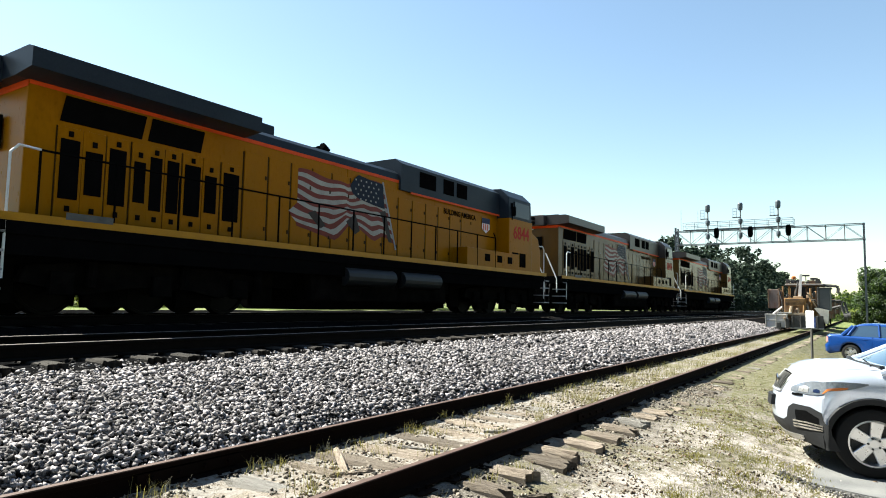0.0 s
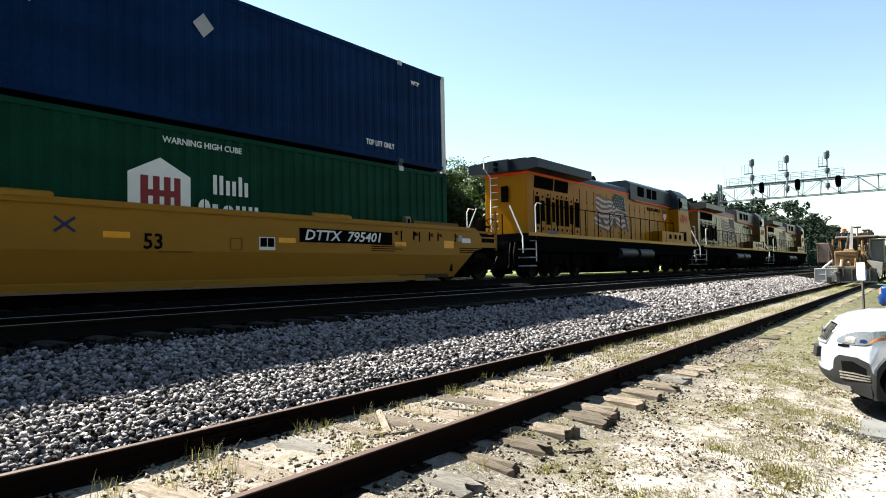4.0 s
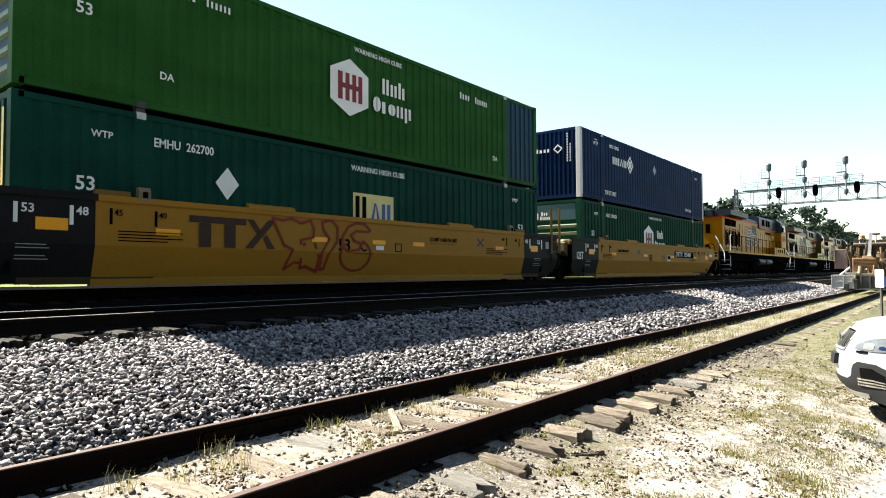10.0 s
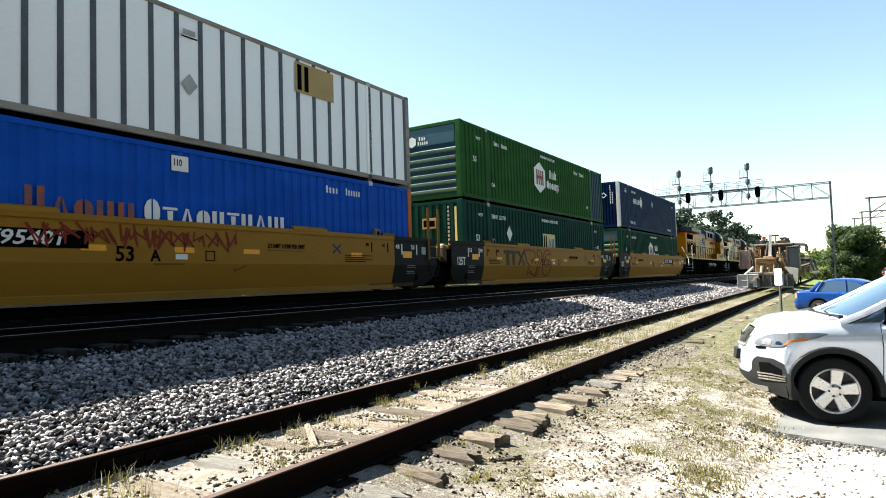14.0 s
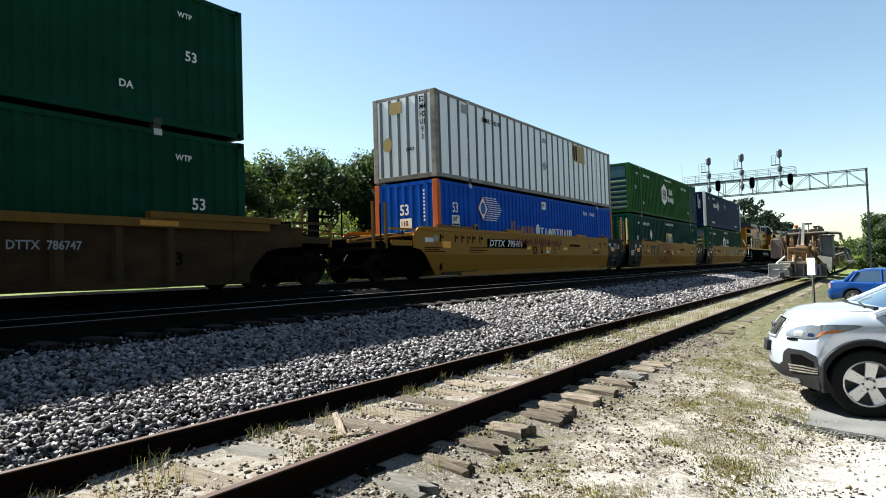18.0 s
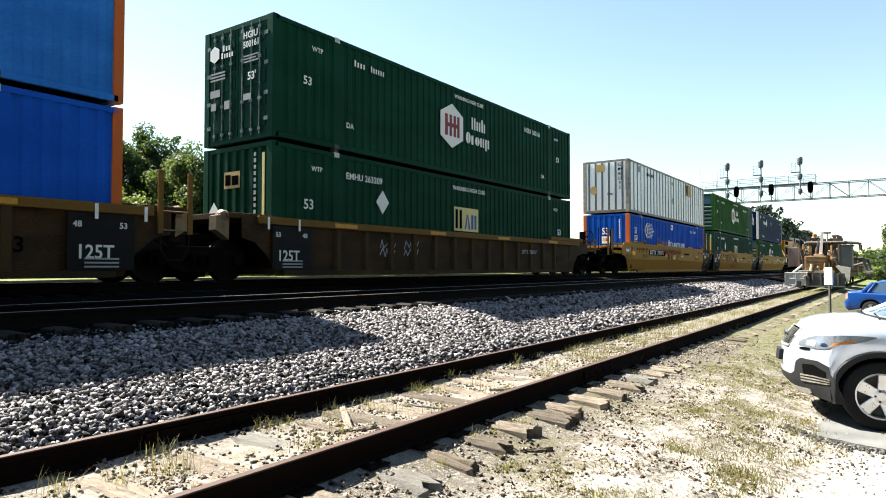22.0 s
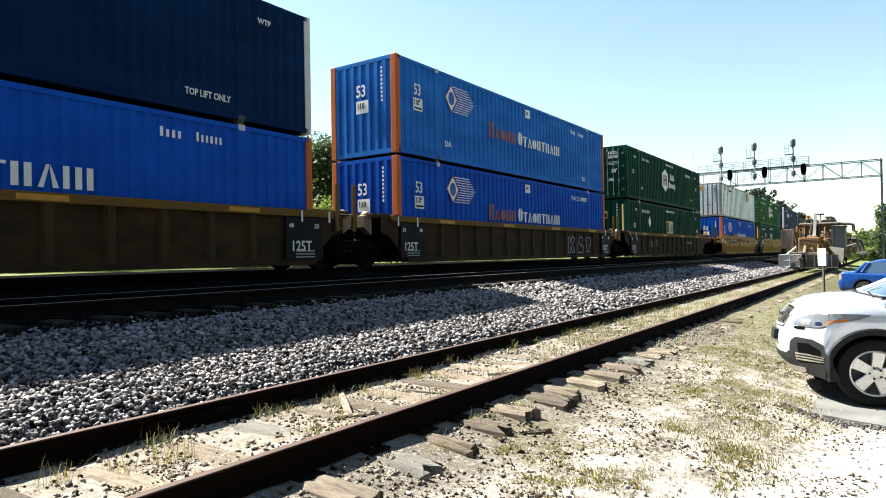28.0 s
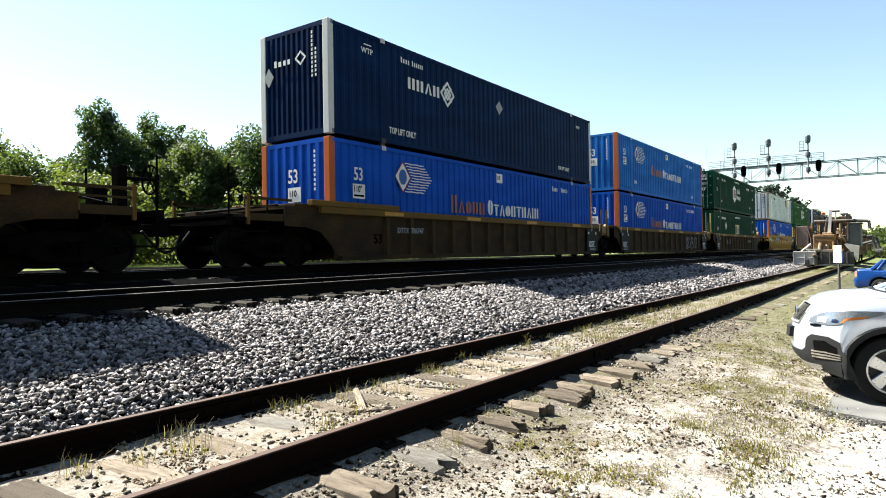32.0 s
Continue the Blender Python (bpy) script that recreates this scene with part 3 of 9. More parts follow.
    sep = nt.nodes.new("ShaderNodeSeparateXYZ")
    nt.links.new(co.outputs["Object"], sep.inputs[0])

    def tex(scale, detail=4, rough=0.6):
        n = nt.nodes.new("ShaderNodeTexNoise")
        n.inputs["Scale"].default_value, n.inputs["Detail"].default_value, n.inputs["Roughness"].default_value = scale, detail, rough
        nt.links.new(co.outputs["Object"], n.inputs["Vector"])
        return n.outputs["Fac"]

    def rng_(v, a, c, lo=0.0, hi=1.0):
        n = nt.nodes.new("ShaderNodeMapRange")
        n.inputs["From Min"].default_value, n.inputs["From Max"].default_value = a, c
        n.inputs["To Min"].default_value, n.inputs["To Max"].default_value = lo, hi
        nt.links.new(v, n.inputs["Value"])
        return n.outputs["Result"]

    def op(kind, a, c):
        n = nt.nodes.new("ShaderNodeMath")
        n.operation = kind
        n.use_clamp = False
        for i, v in enumerate((a, c)):
            if isinstance(v, (int, float)):
                n.inputs[i].default_value = v
            else:
                nt.links.new(v, n.inputs[i])
        return n.outputs[0]

    def mix(f, a, c, kind="MIX"):
        n = nt.nodes.new("ShaderNodeMix")
        n.data_type, n.blend_type = "RGBA", kind
        for i, v in ((0, f), (6, a), (7, c)):
            if isinstance(v, (int, float)):
                n.inputs[i].default_value = v
            elif isinstance(v, tuple):
                n.inputs[i].default_value = (*v, 1)
            else:
                nt.links.new(v, n.inputs[i])
        return n.outputs[2]

    big, mid, fine, grit = tex(0.55, 4), tex(2.2, 5, 0.7), tex(14, 4, 0.7), tex(70, 3, 0.7)
    blotch = op("ADD", op("MULTIPLY", big, 0.45), op("ADD", op("MULTIPLY", mid, 0.35), op("MULTIPLY", fine, 0.2)))
    sand = mix(rng_(fine, 0.35, 0.65), (0.148, 0.135, 0.118), (0.246, 0.229, 0.205))
    earth = mix(rng_(grit, 0.35, 0.65), (0.0433, 0.0358, 0.0271), (0.135, 0.119, 0.0943))
    gravel = mix(rng_(grit, 0.36, 0.62), (0.178, 0.165, 0.146), (0.442, 0.428, 0.405))
    thatch = mix(rng_(fine, 0.35, 0.65), (0.178, 0.160, 0.112), (0.108, 0.102, 0.060))
    green = mix(rng_(fine, 0.35, 0.65), (0.0568, 0.0595, 0.0244), (0.0812, 0.0812, 0.0352))
    x, y = sep.outputs["X"], sep.outputs["Y"]
    # white gravel by the parking place, thinning to dry soil beside the siding, then grass farther along
    shore = op("SUBTRACT", x, op("MULTIPLY", op("SUBTRACT", y, 5.0), 0.35))
    rough1, rough2 = tex(3.1, 7, 0.78), tex(6.5, 6, 0.8)
    speck = tex(32, 5, 0.75)
    ragged = op("ADD", op("MULTIPLY", rough1, 0.6), op("MULTIPLY", rough2, 0.4))
    # white gravel by the parking place, broken by dry soil and dead grass towards the siding
    dry = mix(rng_(speck, 0.42, 0.58), (0.050, 0.041, 0.032), (0.225, 0.20, 0.168))
    dead = mix(rng_(speck, 0.40, 0.60), (0.0649, 0.0568, 0.0335), (0.146, 0.133, 0.0869))
    sandy = mix(rng_(grit, 0.36, 0.62), (0.19, 0.170, 0.147), (0.45, 0.42, 0.38))
    ground_mix = mix(rng_(ragged, 0.45, 0.55), dry, sandy)
    # darker band by the tie ends: dark soil plus painted-in shadow
    ground_mix = mix(op("MULTIPLY", rng_(x, -1.7, -2.45), rng_(speck, 0.36, 0.52)), ground_mix, mix(rng_(grit, 0.4, 0.6), (0.045, 0.039, 0.032), (0.16, 0.142, 0.118)))
    weedy = op("ADD", op("MULTIPLY", rough2, 0.55), op("MULTIPLY", big, 0.45))
    ground_mix = mix(rng_(op("ADD", weedy, rng_(shore, -0.8, -2.2, -0.10, 0.04)), 0.54, 0.58), ground_mix, dead)
    clear = rng_(op("ADD", shore, op("MULTIPLY", op("SUBTRACT", ragged, 0.5), 3.0)), -0.98, -0.62)
    col = mix(clear, ground_mix, mix(rng_(speck, 0.30, 0.36), (0.0869, 0.0785, 0.0677), gravel))
    turf = op("ADD", rng_(y, 6.0, 17.0, -0.12, 0.16), op("MULTIPLY", rng_(x, -2.6, -1.7), 0.06))
    col = mix(rng_(op("ADD", op("SUBTRACT", op("ADD", op("MULTIPLY", ragged, 0.6), op("MULTIPLY", blotch, 0.4)), 0.52), turf), 0.0, 0.05), col, mix(rng_(rough2, 0.45, 0.55), thatch, green))
    # sandy fill between the old rails
    inside = op("MULTIPLY", rng_(x, -4.75, -4.5), rng_(x, -2.75, -2.95))
    fill = mix(rng_(tex(7, 6, 0.8), 0.44, 0.54), mix(rng_(grit, 0.4, 0.6), (0.080, 0.062, 0.0470), (0.235, 0.205, 0.165)), sand)
    fill = mix(rng_(op("ADD", blotch, rng_(y, 8, 16, -0.06, 0.05)), 0.52, 0.58), fill, thatch)
    col = mix(inside, col, fill)
    # far field
    field = op("MAXIMUM", rng_(x, -15.5, -17.5), rng_(y, 30, 60))
    col = mix(field, col, mix(rng_(mid, 0.4, 0.6), (0.085, 0.118, 0.030), (0.135, 0.148, 0.052)))
    # pale service road of crushed stone beyond the far track
    lane = op("MULTIPLY", rng_(op("ADD", x, op("MULTIPLY", rough1, 1.6)), -16.2, -16.8), rng_(op("ADD", x, op("MULTIPLY", rough1, 1.6)), -22.4, -21.4))
    col = mix(op("MULTIPLY", lane, rng_(rough2, 0.40, 0.50, 0.55, 1.0)), col, mix(rng_(speck, 0.36, 0.6), (0.10, 0.095, 0.070), (0.18, 0.17, 0.14)))
    col = mix(1.0, col, (1.0, 0.985, 0.995), "MULTIPLY")
    nt.links.new(col, b.inputs["Base Color"])
    bp = nt.nodes.new("ShaderNodeBump")
    bp.inputs["Strength"].default_value, bp.inputs["Distance"].default_value = 0.9, 0.025
    nt.links.new(op("ADD", op("MULTIPLY", grit, 0.5), fine), bp.inputs["Height"])
    nt.links.new(bp.outputs["Normal"], b.inputs["Normal"])
    return m


M["ground"] = ground_material()
ground_sheet()

# ballast bed: one raised strip under both main tracks; its high far shoulder imitates shade
BED = [(-16.9, 0.30), (-16.3, 0.74), (-15.7, 0.885), (-15.0, 0.90), (-14.6, 0.86), (-14.2, 0.70), (-11.4, 0.68), (-10.7, 0.46), (-10.1, 0.42), (-9.6, 0.50), (-7.15, 0.495), (-6.9, 0.435), (-6.3, 0.345), (-5.4, 0.13), (-4.95, -0.02), (-4.78, -0.13)]


def bed_height(x):
    return lerp(x, BED)


def ballast_bed():
    ys = [-60, -25, -10, -4] + list(np.arange(-2, 40, 0.3)) + list(np.arange(40, 110, 2)) + [130, 200, 320, 600]
    xs = [-17.2] + sorted({a for a, _ in BED} | set(np.arange(-6.9, -4.8, 0.2))) + [-4.72]
    verts = []
    for y in ys:
        for x in xs:
            z = bed_height(x) - (0.25 if x in (-17.2, -4.72) else 0.0)
            if y < 40:
                z += 0.03 * noise.noise(Vector((x * 1.1, y * 0.7, 9)))
            verts.append((x, y, z))
    n = len(xs)
    faces = [(j * n + i, j * n + i + 1, (j + 1) * n + i + 1, (j + 1) * n + i) for j in range(len(ys) - 1) for i in range(n - 1)]
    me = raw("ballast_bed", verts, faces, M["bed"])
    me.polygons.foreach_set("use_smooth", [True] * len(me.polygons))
    return tagged(new("ballast_bed", me), "raised bed of crushed stone under the main tracks, coloured near black for shade", "ballast", kind="structure")


ballast_bed()


def stones(name, places, sizes, material, label, flat=0.7, tilt=None):
    """Many angular stones in one mesh: eight-cornered lumps, each knocked out of true."""
    n = len(places)
    cube = np.array([(x, y, z) for z in (-1, 1) for y in (-1, 1) for x in (-1, 1)], float)
    quads = np.array([(0, 2, 3, 1), (4, 5, 7, 6), (0, 1, 5, 4), (2, 6, 7, 3), (0, 4, 6, 2), (1, 3, 7, 5)])
    v = cube[None] * rng.uniform(0.38, 1.05, (n, 8, 3))
    v *= np.stack([rng.uniform(0.7, 1.3, n), rng.uniform(0.6, 1.1, n), rng.uniform(0.38, 0.8, n) * flat / 0.7], 1)[:, None]
    q = rng.normal(size=(n, 4))
    if tilt:
        # lying flat, turned any way about the vertical, only a little tipped
        half = rng.uniform(0, math.pi, n)
        q = np.stack([np.cos(half), rng.normal(0, tilt, n), rng.normal(0, tilt, n), np.sin(half)], 1)
    q /= np.linalg.norm(q, axis=1)[:, None]
    w, x, y, z = q.T
    rot = np.stack([np.stack([1 - 2 * (y * y + z * z), 2 * (x * y - w * z), 2 * (x * z + w * y)], 1), np.stack([2 * (x * y + w * z), 1 - 2 * (x * x + z * z), 2 * (y * z - w * x)], 1), np.stack([2 * (x * z - w * y), 2 * (y * z + w * x), 1 - 2 * (x * x + y * y)], 1)], 1)
    v = np.einsum("nij,nkj->nki", rot, v) * np.asarray(sizes)[:, None, None] * 0.62 + np.asarray(places)[:, None]
    faces = (quads[None] + 8 * np.arange(n)[:, None, None]).reshape(-1, 4)
    me = bpy.data.meshes.new(name)
    me.vertices.add(n * 8)
    me.vertices.foreach_set("co", v.reshape(-1))
    me.loops.add(faces.size)
    me.loops.foreach_set("vertex_index", faces.reshape(-1).astype(np.int32))
    me.polygons.add(len(faces))
    me.polygons.foreach_set("loop_start", np.arange(0, faces.size, 4, dtype=np.int32))
    me.update(calc_edges=True)
    me.validate()
    me.materials.append(material)
    return tagged(new(name, me), label, "gravel", kind="stuff")


def scatter_ballast():
    pts, sizes = [], []
    for y0, y1, per, s0, s1 in ((0.0, 6, 2250, 0.023, 0.054), (6, 12, 1500, 0.027, 0.060), (12, 22, 560, 0.042, 0.082), (22, 45, 380, 0.048, 0.092)):
        n = int((y1 - y0) * 2.45 * per)
        x = rng.uniform(-7.15, -4.70, n)
        y = rng.uniform(y0, y1, n)
        s = rng.uniform(s0, s1, n)
        z = np.array([bed_height(a) for a in x]) + rng.uniform(-0.55, 0.62, n) * s
        z += np.where(x < -6.85, -0.035, 0.0)
        pts.append(np.stack([x, y, z], 1))
        sizes.append(s)
    stones("ballast_stones", np.concatenate(pts), np.concatenate(sizes), M["ballast"], "loose angular grey ballast stones on the shoulder of the bed", 0.60, 0.30)
    pts, sizes = [], []
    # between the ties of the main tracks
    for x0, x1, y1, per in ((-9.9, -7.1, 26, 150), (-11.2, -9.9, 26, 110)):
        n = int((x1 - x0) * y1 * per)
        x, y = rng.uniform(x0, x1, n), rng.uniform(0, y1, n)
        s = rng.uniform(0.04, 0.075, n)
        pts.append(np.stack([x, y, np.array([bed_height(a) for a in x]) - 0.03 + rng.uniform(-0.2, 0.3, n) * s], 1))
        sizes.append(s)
    stones("oily_stones", np.concatenate(pts), np.concatenate(sizes), M["shadestone"], "oily ballast stones between the main tracks' ties, coloured darker for shade")
    # stray stones between and beside the old rails
    n = 1000
    y = rng.uniform(0.5, 16, n)
    x = np.where(rng.random(n) < 0.8, -4.42 + np.abs(rng.normal(0, 0.22, n)), rng.uniform(-4.3, -2.0, n))
    keep = (np.abs(x + 4.49) > 0.09) & (np.abs(x + 2.98) > 0.09)
    x, y = x[keep], y[keep]
    s = rng.uniform(0.012, 0.034, len(x))
    z = np.array([soil(a, b) for a, b in zip(x, y)]) + 0.2 * s
    stones("stray_stones", np.stack([x, y, z], 1), s, M["grit"], "grey ballast stones strayed between the rails of the siding")
    n = 5200
    y = rng.uniform(0.5, 13, n)
    x = np.where(rng.random(n) < 0.55, rng.uniform(-4.4, -3.06, n), -2.86 + np.abs(rng.normal(0, 0.35, n)))
    keep = (np.array([noise.noise(Vector((a * 1.7, b * 1.7, 5))) for a, b in zip(x, y)]) > -0.12)
    x, y = x[keep], y[keep]
    s = rng.uniform(0.010, 0.034, len(x))
    stones("track_grit", np.stack([x, y, np.array([soil(a, b) for a, b in zip(x, y)]) + 0.15 * s], 1), s, M["grit"], "mixed grit, bark and chips lying about the old ties")
    # chips of bark and wood, dead leaves and clods, in drifts
    n = 21000
    y = 2.0 + 12 * rng.random(n) ** 1.5
    x = np.where(rng.random(n) < 0.72, rng.uniform(-2.75, 0.2, n), rng.uniform(-4.38, -3.08, n))
    drift = np.array([noise.noise(Vector((a * 1.3, b * 1.1, 17))) + 0.6 * noise.noise(Vector((a * 4.1, b * 4.1, 3))) for a, b in zip(x, y)])
    keep = (drift > -0.05 + 0.16 * np.clip(x + 1.6, 0, 3)) & (x < -0.15 + 0.3 * (y - 5))
    x, y = x[keep], y[keep]
    s = rng.uniform(0.007, 0.026, len(x)) * np.where(rng.random(len(x)) < 0.05, 1.8, 1.0)
    stones("ground_litter", np.stack([x, y, np.array([soil(a, b) for a, b in zip(x, y)]) + 0.1 * s], 1), s, M["litter"], "brown bark chips, clods and dead leaves littering the verge", flat=0.32)
    t = rng.uniform(0, 1, 1500)
    x = -0.9 + 2.6 * t
    y = 7.32 - 0.62 * t - np.abs(rng.normal(0, 0.11, 1500)) + 0.03
    s = rng.uniform(0.008, 0.026, 1500)
    stones("asphalt_crumbs", np.stack([x, y, np.array([soil(a, b) for a, b in zip(x, y)]) + 0.3 * s], 1), s, M["crumb"], "dark crumbs broken off the asphalt edge")
    n = 4500
    x, y = rng.uniform(-2.4, 2.2, n), rng.uniform(2.2, 9.5, n)
    keep = rng.random(n) < np.clip((x + 2.4) / 2.4 - (y - 5) * 0.15, 0.12, 1)
    x, y = x[keep], y[keep]
    s = rng.uniform(0.010, 0.030, len(x))
    z = np.array([soil(a, b) for a, b in zip(x, y)]) + 0.1 * s
    stones("pale_gravel", np.stack([x, y, z], 1), s, M["palestone"], "small pale limestone gravel on the ground by the parking place")


# oily stones, with the train's shade over them added to the colour
M["shadestone"] = shader("shaded_oily_stone", (0.0085, 0.0083, 0.0085), 0.9, vary=0.3, scale=9, fine=60, bump=0.4, per_island=0.85, spec=0.0)
M["litter"] = shader("bark_and_leaf_litter", (0.082, 0.060, 0.043), 0.95, vary=0.3, scale=9, fine=60, bump=0.2, per_island=0.95)
M["crumb"] = shader("asphalt_crumb", (0.07, 0.068, 0.066), 0.95, vary=0.3, scale=9, fine=60, bump=0.2, per_island=0.6)
M["grit"] = shader("mixed_grit", (0.125, 0.108, 0.088), 0.92, vary=0.3, scale=9, fine=60, bump=0.3, per_island=0.95)
M["palestone"] = shader("pale_limestone", (0.31, 0.295, 0.27), 0.9, vary=0.2, scale=9, fine=60, bump=0.2, per_island=0.45)
scatter_ballast()

# rails: foot, web and head
RAIL = [(-0.07, -0.172), (0.07, -0.172), (0.07, -0.160), (0.012, -0.140), (0.010, -0.045), (0.036, -0.036), (0.036, -0.006), (0.030, -0.002), (-0.030, -0.002), (-0.036, -0.006), (-0.036, -0.036), (-0.010, -0.045), (-0.012, -0.140), (-0.07, -0.160)]


def rails(track, x, z, top, side_paint):
    for side in (-1, 1):
        bm = B()
        xc = x + side * GAUGE / 2
        prism(bm, [(xc + a, z + b) for a, b in RAIL], -60, 600)
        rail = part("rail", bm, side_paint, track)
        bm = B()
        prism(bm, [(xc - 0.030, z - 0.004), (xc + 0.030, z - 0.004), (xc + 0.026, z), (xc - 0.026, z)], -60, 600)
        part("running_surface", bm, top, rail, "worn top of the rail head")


def tie_mesh(name, material, length, width, height, rough, seed):
    """A sawn tie with lengthwise grain, splits and ragged ends."""
    r = random.Random(seed)
    nx, ny = 14, 9
    groove = [r.uniform(-1.0, 0.25) * rough for _ in range(ny)]
    ends = [[r.uniform(-2.2, 1.0) * rough * 2 for _ in range(ny)] for _ in (0, 1)]
    verts = []
    for i in range(nx):
        u = i / (nx - 1)
        sag = max(0.0, 1 - min(u, 1 - u) * 9) * rough
        for j in range(ny):
            v = j / (ny - 1)
            x = (u - 0.5) * length + (ends[0][j] if i == 0 else ends[1][j] if i == nx - 1 else 0)
            y = (v - 0.5) * width + r.uniform(-1, 1) * rough * 0.35
            z = groove[j] * (0.4 + 1.1 * abs(u - 0.5)) + r.uniform(-0.3, 0.3) * rough - sag * r.uniform(0, 1.2)
            z -= rough * 1.6 if j in (0, ny - 1) else 0
            verts.append((x, y, z))
    n = nx * ny
    rim = [j for j in range(ny)] + [i * ny + ny - 1 for i in range(1, nx)] + [(nx - 1) * ny + j for j in range(ny - 2, -1, -1)] + [i * ny for i in range(nx - 2, 0, -1)]
    low = {k: n + q for q, k in enumerate(rim)}
    verts += [(verts[k][0], verts[k][1] * 1.02, -height) for k in rim]
    faces = [(i * ny + j, (i + 1) * ny + j, (i + 1) * ny + j + 1, i * ny + j + 1) for i in range(nx - 1) for j in range(ny - 1)]
    faces += [(a, b, low[b], low[a]) for a, b in zip(rim, rim[1:] + rim[:1])]
    return raw(name, verts, faces, material)


def siding():
    t = empty("siding_track", pose(0, 0, 0), "old siding of rusty rails on weathered, half-buried ties", "railway track", kind="structure")
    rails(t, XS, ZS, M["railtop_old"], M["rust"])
    old = [tie_mesh("tie", M["oldtie"], 2.64, 0.225, 0.18, 0.016, k) for k in range(6)]
    bleached = tie_mesh("tie", M["bleachedtie"], 2.62, 0.25, 0.18, 0.020, 8)
    split = tie_mesh("tie", M["oldtie"], 2.66, 0.13, 0.18, 0.02, 9)
    ys = [0.5, 1.05, 1.6, 2.15, 2.74, 3.36, 3.93, 4.38, 4.85, 5.46, 5.95, 6.45, 6.95, 7.45]
    while ys[-1] < 62:
        ys.append(ys[-1] + 0.56 + rng.uniform(-0.05, 0.05))
    ys += [-0.05 - 0.56 * k for k in range(6)]
    for k, y in enumerate(ys):
        me = bleached if k in (5, 14, 23, 31) else split if k in (6, 10, 19) else old[k % 6]
        o = part("tie", me, None, t, "bleached, splintered tie" if me is bleached else "")
        o.location = (XS + 0.02 + rng.uniform(-0.05, 0.05), y, -0.176 + rng.uniform(-0.008, 0.003) - 0.055 * lerp(y, ((7.5, 0), (10.5, 1))))
        o.rotation_euler = (rng.uniform(-0.04, 0.04), rng.uniform(-0.012, 0.012), rng.uniform(-0.05, 0.05) - (0.10 if me is split else 0))
    plate = B()
    box(plate, -0.17, 0.17, -0.1, 0.1, -0.006, 0.004)
    for sx in (-0.1, 0.1):
        for sy in (-0.06, 0.06):
            box(plate, sx - 0.012, sx + 0.012, sy - 0.012, sy + 0.012, 0, 0.035)
    me = mesh_of("tie_plate", plate, M["rust"])
    for side in (-1, 1):
        for y in ys[:42]:
            o = part("tie_plate", me, None, t)
            o.location = (XS + side * GAUGE / 2, y, -0.174)
    # joint bars
    for side, ys in ((1, (7.6, 18.4)), (-1, (3.1, 13.9))):
        for y in ys:
            bm = B()
            xc = XS + side * GAUGE / 2
            for s2 in (-1, 1):
                box(bm, xc + s2 * 0.014, xc + s2 * 0.034, y - 0.45, y + 0.45, -0.135, -0.05)
                for k in range(4):
                    rod(bm, (xc + s2 * 0.03, y - 0.33 + 0.22 * k, -0.09), (xc + s2 * 0.058, y - 0.33 + 0.22 * k, -0.09), 0.016, 6)
            part("joint_bar", bm, M["rust"], t)


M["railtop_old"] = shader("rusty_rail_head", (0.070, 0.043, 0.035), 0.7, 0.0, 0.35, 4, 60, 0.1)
siding()


def loose_board(x, y, z, length, width, lean, turn, label, seed):
    me = tie_mesh("loose_board", M["bleachedtie"] if seed % 2 else M["oldtie"], length, width, 0.03, 0.010, 60 + seed)
    o = new("loose_board", me)
    o.location, o.rotation_euler = (x, y, z), (0.25, lean, turn)
    tagged(o, label, "board", "loose boards")


for k, (x, y, length, width, turn) in enumerate(((-3.62, 4.02, 0.34, 0.05, 1.1), (-3.72, 5.12, 0.62, 0.04, 0.15), (-2.62, 5.7, 0.40, 0.05, -0.4), (-3.35, 6.2, 0.5, 0.04, 0.5), (-2.3, 4.62, 0.3, 0.04, 0.9), (-3.9, 7.3, 0.55, 0.05, -0.2))):
    loose_board(x, y, soil(x, y) + 0.022, length, width, 0.02 * (k % 3 - 1), turn, "splintered strip of old tie wood lying between the rails", k)
loose_board(-3.95, 4.2, -0.142, 0.74, 0.06, 0.03, -0.72, "grey bleached board lying askew over the old ties", 6)


# tie wood darkened: the shade the train throws here is in its colour
M["maintie"] = shader("shaded_main_tie_wood", (0.026, 0.021, 0.017), 0.92, 0, 0.5, 5, 60, 0.5, second=(0.009, 0.0075, 0.0065), stretch=(1, 6, 4), per_object=0.3)


def main_track(name, x, z, label, y1):
    t = empty(name, pose(0, 0, 0), label, "railway track", kind="structure")
    rails(t, x, z, M["railtop"], M["shaderust"])
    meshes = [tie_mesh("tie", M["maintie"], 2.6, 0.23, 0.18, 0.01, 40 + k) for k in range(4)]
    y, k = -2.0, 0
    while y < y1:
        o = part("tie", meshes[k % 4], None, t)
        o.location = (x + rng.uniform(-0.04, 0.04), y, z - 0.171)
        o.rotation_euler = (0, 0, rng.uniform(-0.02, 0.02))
        y += 0.53
        k += 1


main_track("near_main_track", XM, ZM, "empty main track of worn rails on dark ties", 58)
main_track("far_main_track", XT, ZT, "main track of worn rails that the freight train runs on", 40)

# ---------------------------------------------------------------- the train
L, HC, WC = 16.40, 2.87, 1.30     # container length, height, half width


def wheelset(parent, y, r=0.46):
    bm = B()
    rod(bm, (-0.85, 0, 0), (0.85, 0, 0), 0.08, 10)
    for s in (-1, 1):
        c = s * GAUGE / 2
